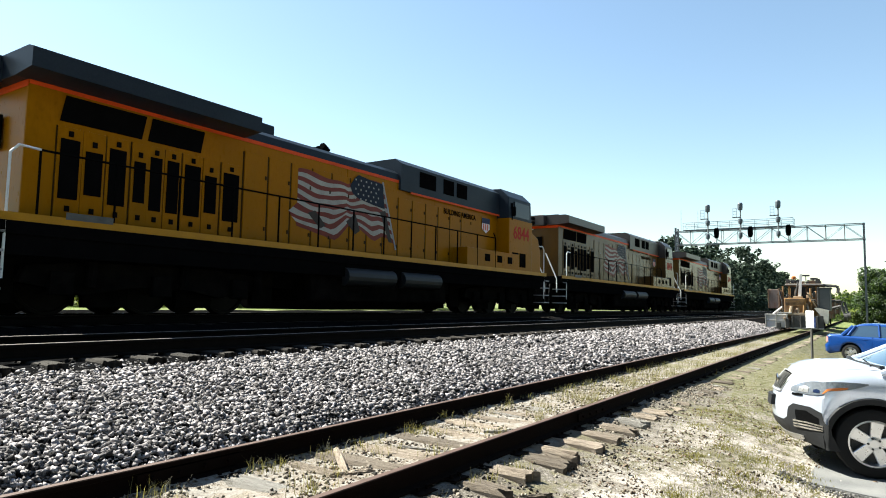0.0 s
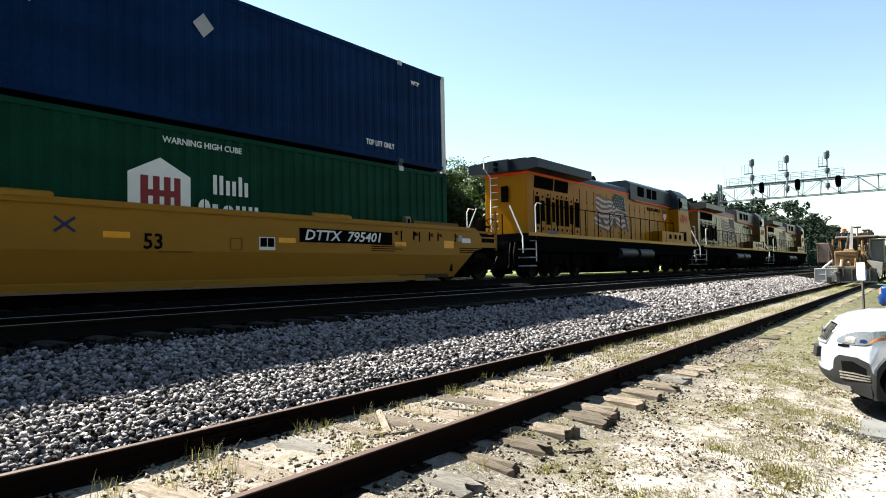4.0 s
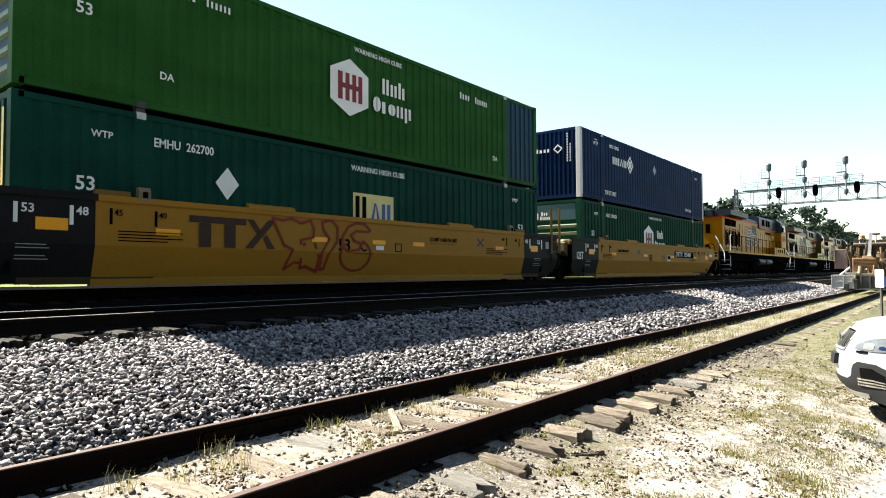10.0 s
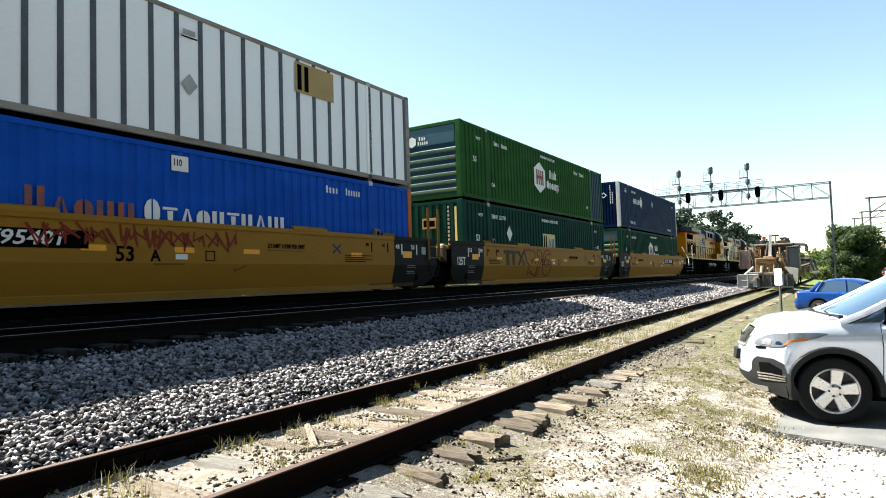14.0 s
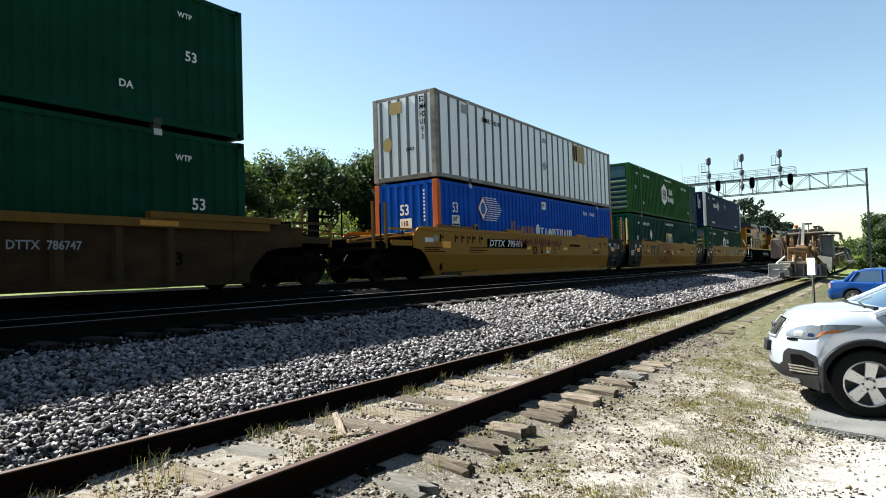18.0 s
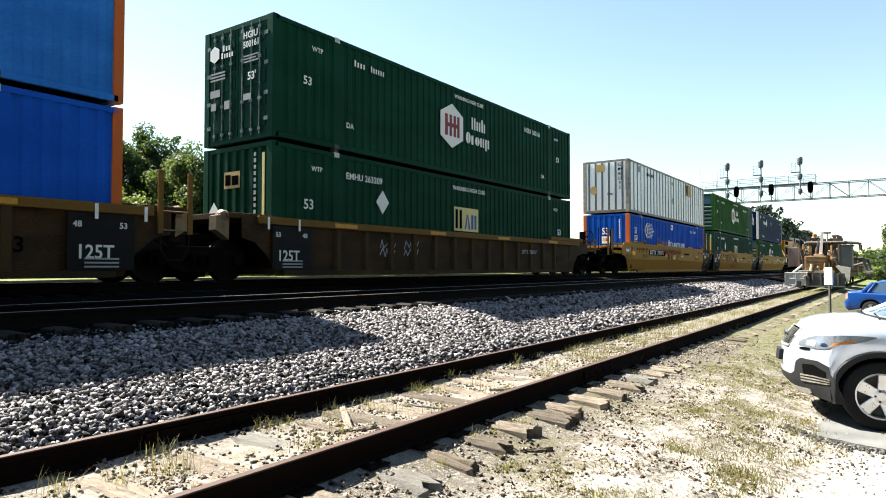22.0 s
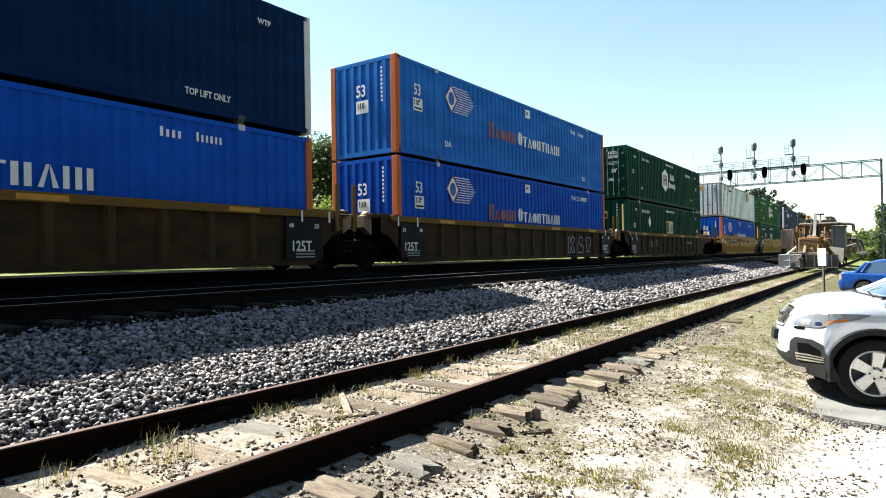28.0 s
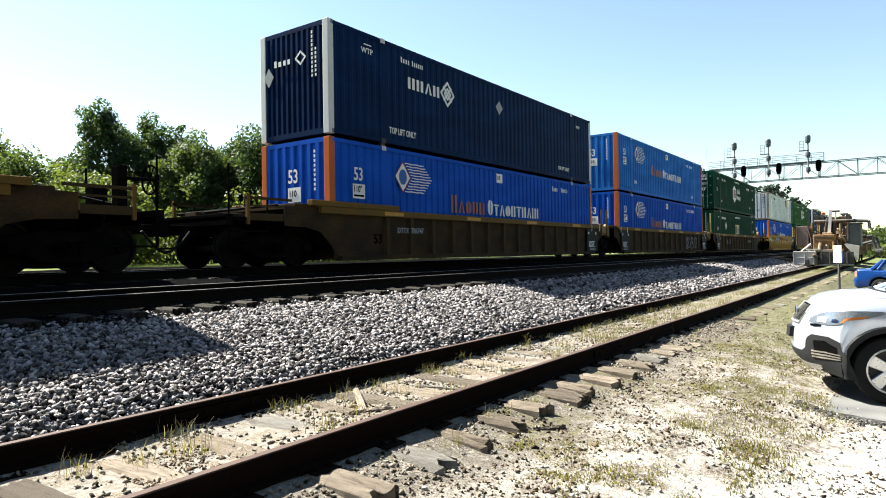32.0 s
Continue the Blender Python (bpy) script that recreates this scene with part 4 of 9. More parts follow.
        lathe(bm, [(0.09, c - s * 0.07), (r - 0.06, c - s * 0.05), (r + 0.028, c - s * 0.065), (r + 0.026, c - s * 0.036), (r, c - s * 0.03), (r - 0.006, c + s * 0.065), (r - 0.06, c + s * 0.07), (r - 0.075, c + s * 0.03), (0.16, c + s * 0.05), (0.13, c + s * 0.09), (0.02, c + s * 0.09)], 24, "x")
    o = part("wheelset", bm, M["wheel"], parent, smooth=False)
    o.location = (0, y, r)
    o["radius"] = r
    return o


def freight_truck(parent, y, base=1.78):
    """Two side frames with springs, a bolster, and two wheelsets that turn."""
    bm = B()
    for s in (-1, 1):
        x0, x1 = s * 0.98, s * 1.12
        prism(bm, [(-base / 2 - 0.22, 0.40), (-base / 2 - 0.2, 0.60), (-0.5, 0.74), (0.5, 0.74), (base / 2 + 0.2, 0.60), (base / 2 + 0.22, 0.40), (base / 2 - 0.1, 0.38), (0.42, 0.20), (-0.42, 0.20), (-base / 2 + 0.1, 0.38)], min(x0, x1), max(x0, x1), "x", 0.02)
        for dy in (-0.2, 0, 0.2):
            for k in range(4):
                lathe(bm, [(0.075, 0.34 + k * 0.06), (0.09, 0.36 + k * 0.06), (0.075, 0.385 + k * 0.06)], 10, "z", (s * 1.14, dy, 0))
        for e in (-1, 1):
            rod(bm, (s * 0.95, e * base / 2, 0.46), (s * 1.2, e * base / 2, 0.46), 0.12, 12)
    box(bm, -1.05, 1.05, -0.2, 0.2, 0.45, 0.72, 0.02)
    rod(bm, (0, 0, 0.7), (0, 0, 0.85), 0.2, 12)
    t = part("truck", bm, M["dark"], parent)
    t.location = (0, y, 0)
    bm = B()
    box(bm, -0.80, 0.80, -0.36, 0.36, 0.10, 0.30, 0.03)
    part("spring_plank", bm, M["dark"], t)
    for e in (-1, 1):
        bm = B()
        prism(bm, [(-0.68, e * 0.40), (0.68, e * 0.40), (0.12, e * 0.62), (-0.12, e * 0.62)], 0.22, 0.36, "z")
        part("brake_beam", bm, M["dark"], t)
        wheelset(t, e * base / 2)
    return t


def coupler(parent, y, s, z=0.85, mat="dark"):
    bm = B()
    box(bm, -0.09, 0.09, min(y - s * 0.7, y - s * 0.1), max(y - s * 0.7, y - s * 0.1), z - 0.1, z + 0.1, 0.02)
    prism(bm, [(-0.16, y - s * 0.16), (0.18, y - s * 0.16), (0.2, y + s * 0.06), (0.1, y + s * 0.14), (0.04, y + s * 0.02), (-0.1, y + s * 0.02), (-0.18, y + s * 0.1)], z - 0.15, z + 0.15, "z")
    part("coupler", bm, M[mat], parent)
    bm = B()
    pts = [(0.35, y - s * 0.5, z - 0.05), (0.36, y - s * 0.3, z - 0.28), (0.33, y - s * 0.1, z - 0.45), (0.3, y + s * 0.08, z - 0.5)]
    bar(bm, pts, 0.028, 7)
    part("brake_hose", bm, M["rubber"], parent)


def corrugated(u0, u1, x_out, depth, z0, z1, pitch, axis="y"):
    """A wavy sheet between u0 and u1: flats, slopes and valleys, as a single mesh."""
    n = max(2, round((u1 - u0) / pitch))
    p = (u1 - u0) / n
    prof = []
    for k in range(n):
        a = u0 + k * p
        prof += [(a, 0), (a + 0.36 * p, 0), (a + 0.50 * p, 1), (a + 0.86 * p, 1)]
    prof.append((u1, 0))
    verts, faces = [], []
    for u, d in prof:
        x = x_out - (depth * d if x_out > 0 else -depth * d) if axis == "y" else x_out + (depth * d if x_out < 0 else -depth * d)
        for z in (z0, z1):
            verts.append((x, u, z) if axis == "y" else (u, x, z))
    for i in range(len(prof) - 1):
        f = (2 * i, 2 * i + 2, 2 * i + 3, 2 * i + 1)
        faces.append(f)
    return verts, faces


def sheet(name, parent, material, pieces, label=""):
    verts, faces = [], []
    for v, f in pieces:
        o = len(verts)
        verts += v
        faces += [tuple(i + o for i in q) for q in f]
    return part(name, raw(name, verts, faces, material), None, parent, label)


def container(label, body, post=None, rear="waves", rail=None, end=None, style="waves", wave=0.034, ends=7):
    """A 53-foot container lengthened to fit the camera's view; its origin is under its middle; the rear faces -y."""
    c = empty("shipping_container", pose(0, 0, 0), label, "container", "containers on the train")
    post, rail, end = post or body, rail or body, end or body
    h = L / 2
    PY = 6.13
    for s, nm in ((1, "side_panel"), (-1, "side_panel")):
        if style == "plates":
            bm = B()
            box(bm, min(s * (WC - 0.05), s * (WC - 0.022)), max(s * (WC - 0.05), s * (WC - 0.022)), -h + 0.1, h - 0.1, 0.14, HC - 0.1)
            panel = part(nm, bm, M[body], c)
            n = 27
            strip = raw("seam_strip", [(s * (WC - q), y, z) for q in (0.023, 0.004) for y in (-0.055, 0.055) for z in (0.15, HC - 0.1)], [(0, 1, 3, 2), (4, 6, 7, 5), (0, 4, 5, 1), (2, 3, 7, 6), (0, 2, 6, 4), (1, 5, 7, 3)], M["boxseam"])
            for k in range(n + 1):
                o = part("seam_strip", strip, None, panel)
                o.location = (0, -h + 0.25 + (L - 0.5) * k / n, 0)
        else:
            x = s * (WC - 0.012)
            pieces = [corrugated(-h + 0.16, -PY - 0.12, x, wave, 0.15, HC - 0.11, 0.30), corrugated(-PY + 0.12, PY - 0.12, x, wave, 0.15, HC - 0.11, 0.30)]
            sheet(nm, c, M[body], pieces)
            sheet(nm, c, M[end], [corrugated(PY + 0.12, h - 0.16, x, wave, 0.15, HC - 0.11, 0.30)])
        for e in (-1, 1):
            bm = B()
            box(bm, min(s * (WC - 0.06), s * (WC - 0.004)), max(s * (WC - 0.06), s * (WC - 0.004)), e * PY - 0.12, e * PY + 0.12, 0.13, HC - 0.1)
            part("lift_post", bm, M[body], c)
            for z in (0.0, HC - 0.13):
                bm = B()
                x0 = s * (WC - 0.17)
                box(bm, min(x0, s * (WC + 0.004)), max(x0, s * (WC + 0.004)), e * PY - 0.09, e * PY + 0.09, z, z + 0.13, 0.012)
                part("corner_casting", bm, M["castwhite" if z > 1 else "castdark"], c)
        bm = B()
        prism(bm, [(s * (WC - 0.08), 0.02), (s * WC, 0.02), (s * WC, 0.13), (s * (WC - 0.03), 0.16), (s * (WC - 0.08), 0.16)], -h + 0.1, h - 0.1)
        part("bottom_rail", bm, M[rail], c)
        bm = B()
        prism(bm, [(s * (WC - 0.09), HC - 0.12), (s * WC, HC - 0.12), (s * WC, HC - 0.02), (s * (WC - 0.09), HC - 0.01)], -h + 0.1, h - 0.1)
        part("top_rail", bm, M[rail], c)
        for e in (-1, 1):
            bm = B()
            box(bm, min(s * (WC - 0.2), s * WC), max(s * (WC - 0.2), s * WC), min(e * (h - 0.19), e * h), max(e * (h - 0.19), e * h), 0.0, HC, 0.015)
            part("corner_post", bm, M[post], c)
    bm = B()
    box(bm, -WC + 0.08, WC - 0.08, -h + 0.08, h - 0.08, HC - 0.06, HC - 0.012)
    for k in range(54):
        y = -h + 0.3 + (L - 0.6) * k / 53
        box(bm, -1.15, 1.15, y - 0.05, y + 0.05, HC - 0.013, HC - 0.001)
    part("roof", bm, M[body], c)
    for x in (-WC + 0.1, WC - 0.1):
        for y in (-6.13, 6.13):
            bm = B()
            box(bm, x - 0.07, x + 0.07, y - 0.08, y + 0.08, -0.08, 0.0)
            part("stacking_cone", bm, M["castdark"], c)
    bm = B()
    box(bm, -WC + 0.05, WC - 0.05, -h + 0.06, h - 0.06, 0.06, 0.15)
    part("floor", bm, M["dark"], c)
    for e in (-1, 1):
        y = e * (h - 0.02)
        if e == -1 and rear == "doors":
            for s in (-1, 1):
                bm = B()
                box(bm, min(s * 0.012, s * 1.1), max(s * 0.012, s * 1.1), -h + 0.03, -h + 0.08, 0.14, HC - 0.12, 0.008)
                for k in range(5):
                    z = 0.3 + k * 0.5
                    box(bm, min(s * 0.1, s * 1.02), max(s * 0.1, s * 1.02), -h + 0.012, -h + 0.035, z, z + 0.32, 0.008)
                door = part("door", bm, M[body], c)
                for x in (0.22, 0.55, 0.85):
                    bm = B()
                    rod(bm, (s * x, -h - 0.012, 0.1), (s * x, -h - 0.012, HC - 0.08), 0.02, 7)
                    for z in (0.2, 0.9, 1.9, 2.6):
                        box(bm, s * x - 0.05, s * x + 0.05, -h - 0.03, -h + 0.02, z, z + 0.07)
                    part("lock_rod", bm, M["rodgrey"], door)
                for z in (0.4, 1.0, 1.7, 2.4):
                    bm = B()
                    box(bm, s * 1.08 - 0.07, s * 1.08 + 0.07, -h - 0.02, -h + 0.03, z, z + 0.09)
                    part("hinge", bm, M["rodgrey"], door)
        elif e == -1 and rear == "bars":
            bm = B()
            box(bm, -1.1, 1.1, -h + 0.05, -h + 0.09, 0.14, HC - 0.12)
            panel = part("end_panel", bm, M[end if end != body else body], c)
            for k in range(6):
                bm = B()
                z = 0.22 + k * 0.30
                prism(bm, [(-h + 0.05, z), (-h + 0.005, z + 0.04), (-h + 0.005, z + 0.12), (-h + 0.05, z + 0.16)], -1.08, 1.08, "x")
                part("end_bar", bm, M["bargrey"], panel)
            bm = B()
            box(bm, -1.04, 1.04, -h + 0.035, -h + 0.052, 2.06, HC - 0.16)
            part("logo_board", bm, M["logopanel"], panel, "pale blue-grey upper panel")
        else:
            if style == "plates":
                bm = B()
                box(bm, -1.1, 1.1, min(y, y - e * 0.04), max(y, y - e * 0.04), 0.15, HC - 0.1)
                panel = part("end_panel", bm, M[body], c)
                # dark strips imitate the shade in the grooves of this end
                for k in range(6):
                    bm = B()
                    xc = -0.94 + 0.376 * k
                    box(bm, xc - 0.05, xc + 0.05, min(y, y + e * 0.022), max(y, y + e * 0.022), 0.16, HC - 0.13)
                    part("end_rib", bm, M["boxseam"], panel)
            else:
                sheet("end_panel", c, M[body], [corrugated(-1.1, 1.1, y, 0.06, 0.15, HC - 0.1, 2.2 / ends, "x")])
        bm = B()
        box(bm, -1.1, 1.1, min(y, y - e * 0.1), max(y, y - e * 0.1), HC - 0.12, HC - 0.004)
        part("end_header", bm, M[rail], c)
        bm = B()
        box(bm, -1.1, 1.1, min(y, y - e * 0.12), max(y, y - e * 0.12), 0.01, 0.15)
        part("end_sill", bm, M[rail], c)
    return c


M["castpost"] = shader("white_post_paint", (0.55, 0.55, 0.54), 0.55, 0, 0.25, 2, 25, 0.05, second=(0.40, 0.36, 0.31), second_at=0.62)
M["castwhite"] = shader("pale_casting", (0.45, 0.45, 0.44), 0.6, 0.2, 0.3, 6, 40, 0.1)
M["castdark"] = shader("dark_casting", (0.05, 0.05, 0.05), 0.6, 0.2, 0.3, 6, 40, 0.1)
# lock rods and hinges lightened to carry the highlights on them
M["rodgrey"] = shader("highlit_painted_rod", (0.085, 0.115, 0.11), 0.4, 0.3, 0.3, 6, 40, 0.05, second=(0.25, 0.27, 0.26), second_at=0.62)
M["logopanel"] = shader("pale_blue_end_panel", (0.035, 0.085, 0.11), 0.35, 0, 0.2, 2, 25, 0.03, spec=0.2)
# end bars: pale highlights on green are put into the colour
M["bargrey"] = shader("highlit_end_bar", (0.07, 0.12, 0.09), 0.5, 0.1, 0.2, 4, 40, 0.05)

XF = WC + 0.004     # face of the lettering on the near side


def deco_navy(c, flat="waves"):
    h = L / 2
    lettering("lettering", "WTP", 0.21, M["white"], c, (XF, -7.0, 2.30))
    shapes("underline", [rect(-6.9, 2.52, -6.6, 2.55)], M["white"], c, (XF, 0, 0))
    shapes("logo_word", glyphs(-5.05, 1.72, 1.62, 0.33, "bbab"), M["white"], c, (XF, 0, 0), "white painted logo")
    u, v = -3.08, 1.92
    ring = strokes([[(u, v + .36), (u + .34, v), (u, v - .36), (u - .34, v), (u, v + .36)], [(u, v + .16), (u + .16, v), (u, v - .16), (u - .16, v), (u, v + .16)], [(u - .2, v + .2), (u + .2, v - .2)], [(u - .2, v - .2), (u + .2, v + .2)]], 0.075)
    shapes("logo_diamond", ring, M["white"], c, (XF, 0, 0), "white interlaced diamond logo")
    lettering("lettering", "TOP LIFT ONLY", 0.25, M["white"], c, (XF, -5.9, 0.31), stretch=0.68)
    lettering("lettering", "TOP LIFT ONLY", 0.20, M["white"], c, (XF, 4.75, 0.34), stretch=0.78)
    shapes("placard", [[(0.08, 1.80), (0.32, 2.05), (0.08, 2.30), (-0.16, 2.05)]], M["grey"], c, (XF, 0, 0), "grey diamond placard")
    lettering("lettering", "WTP", 0.17, M["white"], c, (XF, 6.6, 2.3))
    # rear end
    yb = -h - 0.003
    shapes("end_logo_word", word_bars(-0.72, 1.95, (0.9, 1.0, 0.9, 0.85), 0.17, 0.2, 0.0), M["white"], c, (0, yb, 0), REAR)
    shapes("end_logo_diamond", strokes([[(0.30, 2.2), (0.48, 2.04), (0.30, 1.88), (0.12, 2.04), (0.30, 2.2)]], 0.05), M["white"], c, (0, yb, 0), REAR)
    shapes("end_placard", [[(-0.95, 1.45), (-0.75, 1.72), (-0.95, 1.98), (-1.15 + 0.02, 1.72)]], M["grey"], c, (0, yb, 0), REAR)
    shapes("end_id_bars", [rect(0.70 + 0.13 * j, 2.58 - 0.11 * k, 0.755 + 0.13 * j, 2.65 - 0.11 * k) for k in range(11) for j in range(2) if not (j and k < 4)], M["white"], c, (0, yb, 0), REAR)


def hexagon(u, v, w, hh):
    return [(u - w / 2, v + hh * 0.27), (u, v + hh / 2), (u + w / 2, v + hh * 0.27), (u + w / 2, v - hh * 0.27), (u, v - hh / 2), (u - w / 2, v - hh * 0.27)]


def deco_hexagon(c, u=-0.95, v=1.55, big=0.95, rear="doors", marks=True):
    """The pale hexagon with maroon bars and the two words beside it."""
    shapes("logo_hexagon", [hexagon(u, v, 1.35 * big, 1.5 * big)], M["white"], c, (XF, 0, 0), "white hexagon logo")
    k = big
    bars = [rect(u - .42 * k, v - .36 * k, u - .26 * k, v + .36 * k), rect(u - .16 * k, v - .36 * k, u - .02 * k, v + .36 * k), rect(u + .08 * k, v - .36 * k, u + .22 * k, v + .36 * k), rect(u + .30 * k, v - .36 * k, u + .44 * k, v + .36 * k), rect(u - .26 * k, v - .05 * k, u + .30 * k, v + .08 * k)]
    shapes("logo_mark", bars, M["maroon"], c, (XF + 0.006, 0, 0), "maroon bars")
    shapes("logo_word", glyphs(u + 1.22 * k, v + .10 * k, .98 * k, .33 * k, 'bbd', 1.3) + glyphs(u + .86 * k, v - .44 * k, 1.62 * k, .32 * k, 'orobp', 1.3), M["white"], c, (XF, 0, 0), "white painted logo words")
    if marks:
        lettering("lettering", "WARNING HIGH CUBE", 0.17, M["white"], c, (XF, -0.8, 2.50))
        lettering("lettering", "53", 0.29, M["white"], c, (XF, -7.28, 1.43))
        if rear != "bars":
            lettering("lettering", "53", 0.29, M["white"], c, (XF, 6.75, 1.43))
        lettering("lettering", "DA", 0.20, M["white"], c, (XF, -5.80, 0.62))
        lettering("lettering", "DA", 0.20, M["white"], c, (XF, 5.35, 0.6))
        lettering("lettering", "WTP", 0.17, M["white"], c, (XF, -7.0, 2.3))
        if rear != "bars":
            lettering("lettering", "WTP", 0.15, M["white"], c, (XF, 6.6, 2.3))
        shapes("id_bars", word_bars(-5.5, 2.3, (.55,) * 4, 0.17) + word_bars(-4.85, 2.3, (.45,) * 6, 0.17) + ([] if rear == "doors" else word_bars(3.6, 2.25, (.55,) * 4, 0.2) + word_bars(4.4, 2.25, (.45,) * 6, 0.2)), M["white"], c, (XF, 0, 0))
        if rear == "doors":
            lettering("lettering", "HGIU  500161", 0.25, M["white"], c, (XF, 3.95, 2.22), stretch=0.9)
    yb = -L / 2 - (0.045 if rear == "doors" else 0.012)
    shapes("end_hexagon", [hexagon(-0.82, 2.25, 0.36, 0.42)], M["white"], c, (0, yb, 0), REAR)
    shapes("end_words", word_bars(-0.5, 2.27, (.7, .6, .6), .15, .2) + word_bars(-0.55, 2.1, (.7, .5, .6, .6, .6), .14, .2), M["white"], c, (0, yb, 0), REAR)
    if rear == "doors":
        lettering("lettering", "53'", 0.26, M["white"], c, (0.45, yb, 1.42), REAR)
        shapes("door_labels", [rect(-0.98, 1.18, -0.6, 1.36), rect(-0.95, 0.86, -0.75, 1.04), rect(-0.42, 0.84, -0.22, 1.04), rect(0.3, 0.95, 0.58, 1.1)], M["grey"], c, (0, yb, 0), REAR)
        lettering("lettering", "HGIU", 0.22, M["white"], c, (0.28, yb, 2.42), REAR)
        lettering("lettering", "500161", 0.22, M["white"], c, (0.28, yb, 2.2), REAR, stretch=0.9)
        shapes("end_id_bars", [rect(0.3, 1.98 - .07 * k, 0.85 - .1 * (k % 2), 2.01 - .07 * k) for k in range(3)] + [rect(-0.98, 1.75 - .08 * k, -0.4, 1.79 - .08 * k) for k in range(3)], M["grey"], c, (0, yb, 0), REAR)


def deco_square(c, u=-0.11, v=1.53, s=0.86):
    """The yellow square with one dark and two blue letter-like bars."""
    shapes("logo_square", [rect(u - .85 * s, v - .45 * s, u + .85 * s, v + .45 * s)], M["cream"], c, (XF, 0, 0), "pale yellow logo panel")
    a = u - .76 * s
    shapes("logo_dark_mark", glyphs(a, v - .36 * s, .56 * s, .72 * s, "b"), M["black"], c, (XF + 0.006, 0, 0))
    b = u - .14 * s
    shapes("logo_blue_mark", glyphs(b, v - .36 * s, .95 * s, .56 * s, "ab"), M["bluepaint"], c, (XF + 0.006, 0, 0))
    lettering("lettering", "WARNING HIGH CUBE", 0.19, M["white"], c, (XF, -0.9, 2.46))
    lettering("lettering", "53", 0.34, M["white"], c, (XF, -7.25, 1.36))
    lettering("lettering", "53", 0.34, M["white"], c, (XF, 6.85, 1.32))
    lettering("lettering", "WTP", 0.17, M["white"], c, (XF, -7.0, 2.3))
    lettering("lettering", "WTP", 0.17, M["white"], c, (XF, 6.5, 2.3))
    shapes("id_bars", word_bars(-5.8, 2.26, (.5,) * 4, 0.17) + word_bars(-5.25, 2.26, (.4,) * 6, 0.17), M["white"], c, (XF, 0, 0))
    shapes("placard", [[(-4.35, 1.42), (-4.08, 1.75), (-4.35, 2.08), (-4.62, 1.75)]], M["white"], c, (XF, 0, 0), "pale diamond placard")
    yb = -L / 2 - 0.004
    shapes("end_square", [rect(-0.45, 1.85, 0.15, 2.25)], M["tan"], c, (0, yb, 0), REAR)
    shapes("end_square_mark", [rect(-0.4, 1.92, -0.2, 2.18), rect(-0.15, 1.92, 0.1, 2.15)], M["black"], c, (0, yb - 0.005, 0), REAR)
    shapes("end_id_bars", [rect(0.66, 2.55 - 0.15 * k, 0.74, 2.64 - 0.15 * k) for k in range(11)], M["grey"], c, (0, yb, 0), REAR)
    shapes("warning_strip", [rect(0.98, 0.9, 1.07, 2.6)], M["cream"], c, (0, yb - 0.02, 0), REAR, "yellow height warning strip")
    shapes("end_placard", [[(-0.85, 0.95), (-0.6, 1.25), (-0.85, 1.55), (-1.08, 1.25)]], M["white"], c, (0, yb, 0), REAR)


def deco_stack(c):
    """Serif-like words as bars in orange and white, the diamond with speed lines, and the height labels."""
    shapes("logo_word_orange", glyphs(-2.97, 1.18, 2.05, 0.40, 'baobb', 1.4), M["orangeword"], c, (XF, 0, 0), "orange painted word")
    shapes("logo_word_white", glyphs(-0.79, 1.18, 3.80, 0.39, 'ovaobvbaib', 1.36), M["white"], c, (XF, 0, 0), "white painted word")
    a, b = -5.35, 2.08
    shapes("logo_diamond", [[(a, b - .42), (a + .34, b), (a, b + .42), (a - .34, b)]], M["white"], c, (XF, 0, 0), "white diamond with a red rim")
    shapes("logo_rim", strokes([[(a, b - .43), (a + .35, b), (a, b + .43), (a - .35, b), (a, b - .43)]], 0.03), M["maroon"], c, (XF + 0.004, 0, 0))
    shapes("logo_globe", [[(a + .17 * math.cos(t * math.pi / 8), b + .22 * math.sin(t * math.pi / 8)) for t in range(16)]], M["bluepaint"], c, (XF + 0.007, 0, 0))
    lines = []
    for k in range(11):
        v = b + .40 - .08 * k
        x0 = a + 0.06 + 0.34 * (1 - abs(v - b) / .42) + .03
        x1 = a + 1.38 - .42 * abs(v - b) / .42
        n = 9
        lines.append([(x0 + (x1 - x0) * i / n, v + .007 * math.sin(i * 1.5 + k * .3)) for i in range(n + 1)])
    shapes("speed_lines", strokes(lines, 0.028), M["white"], c, (XF, 0, 0), "white wavy speed lines")
    for yy in (-7.25, 6.75):
        if yy < 0:
            lettering("lettering", "53", 0.48, M["white"], c, (XF, yy - .1, 1.84), stretch=.75)
            shapes("height_label", [rect(yy - .14, 1.36, yy + .32, 1.74)], M["white"], c, (XF, 0, 0), "white height label")
            lettering("lettering", '110"', 0.24, M["black"], c, (XF + 0.005, yy - .12, 1.53), stretch=0.72)
            shapes("label_print", [rect(yy - .1, 1.41, yy + .28, 1.46)], M["black"], c, (XF + 0.005, 0, 0))
    shapes("height_label", [rect(-.18, 2.34, .22, 2.66)], M["white"], c, (XF, 0, 0), "white height label")
    lettering("lettering", "110", 0.2, M["black"], c, (XF + 0.005, -.15, 2.45), stretch=0.72)
    shapes("id_bars", word_bars(4.2, 2.35, (.55,) * 4, 0.19) + word_bars(5.0, 2.35, (.45,) * 6, 0.19), M["white"], c, (XF, 0, 0))
    lettering("lettering", "DA", 0.26, M["white"], c, (XF, -5.76, 0.48))
    lettering("lettering", "DA", 0.26, M["white"], c, (XF, 5.35, 0.35))
    yb = -L / 2 - 0.004
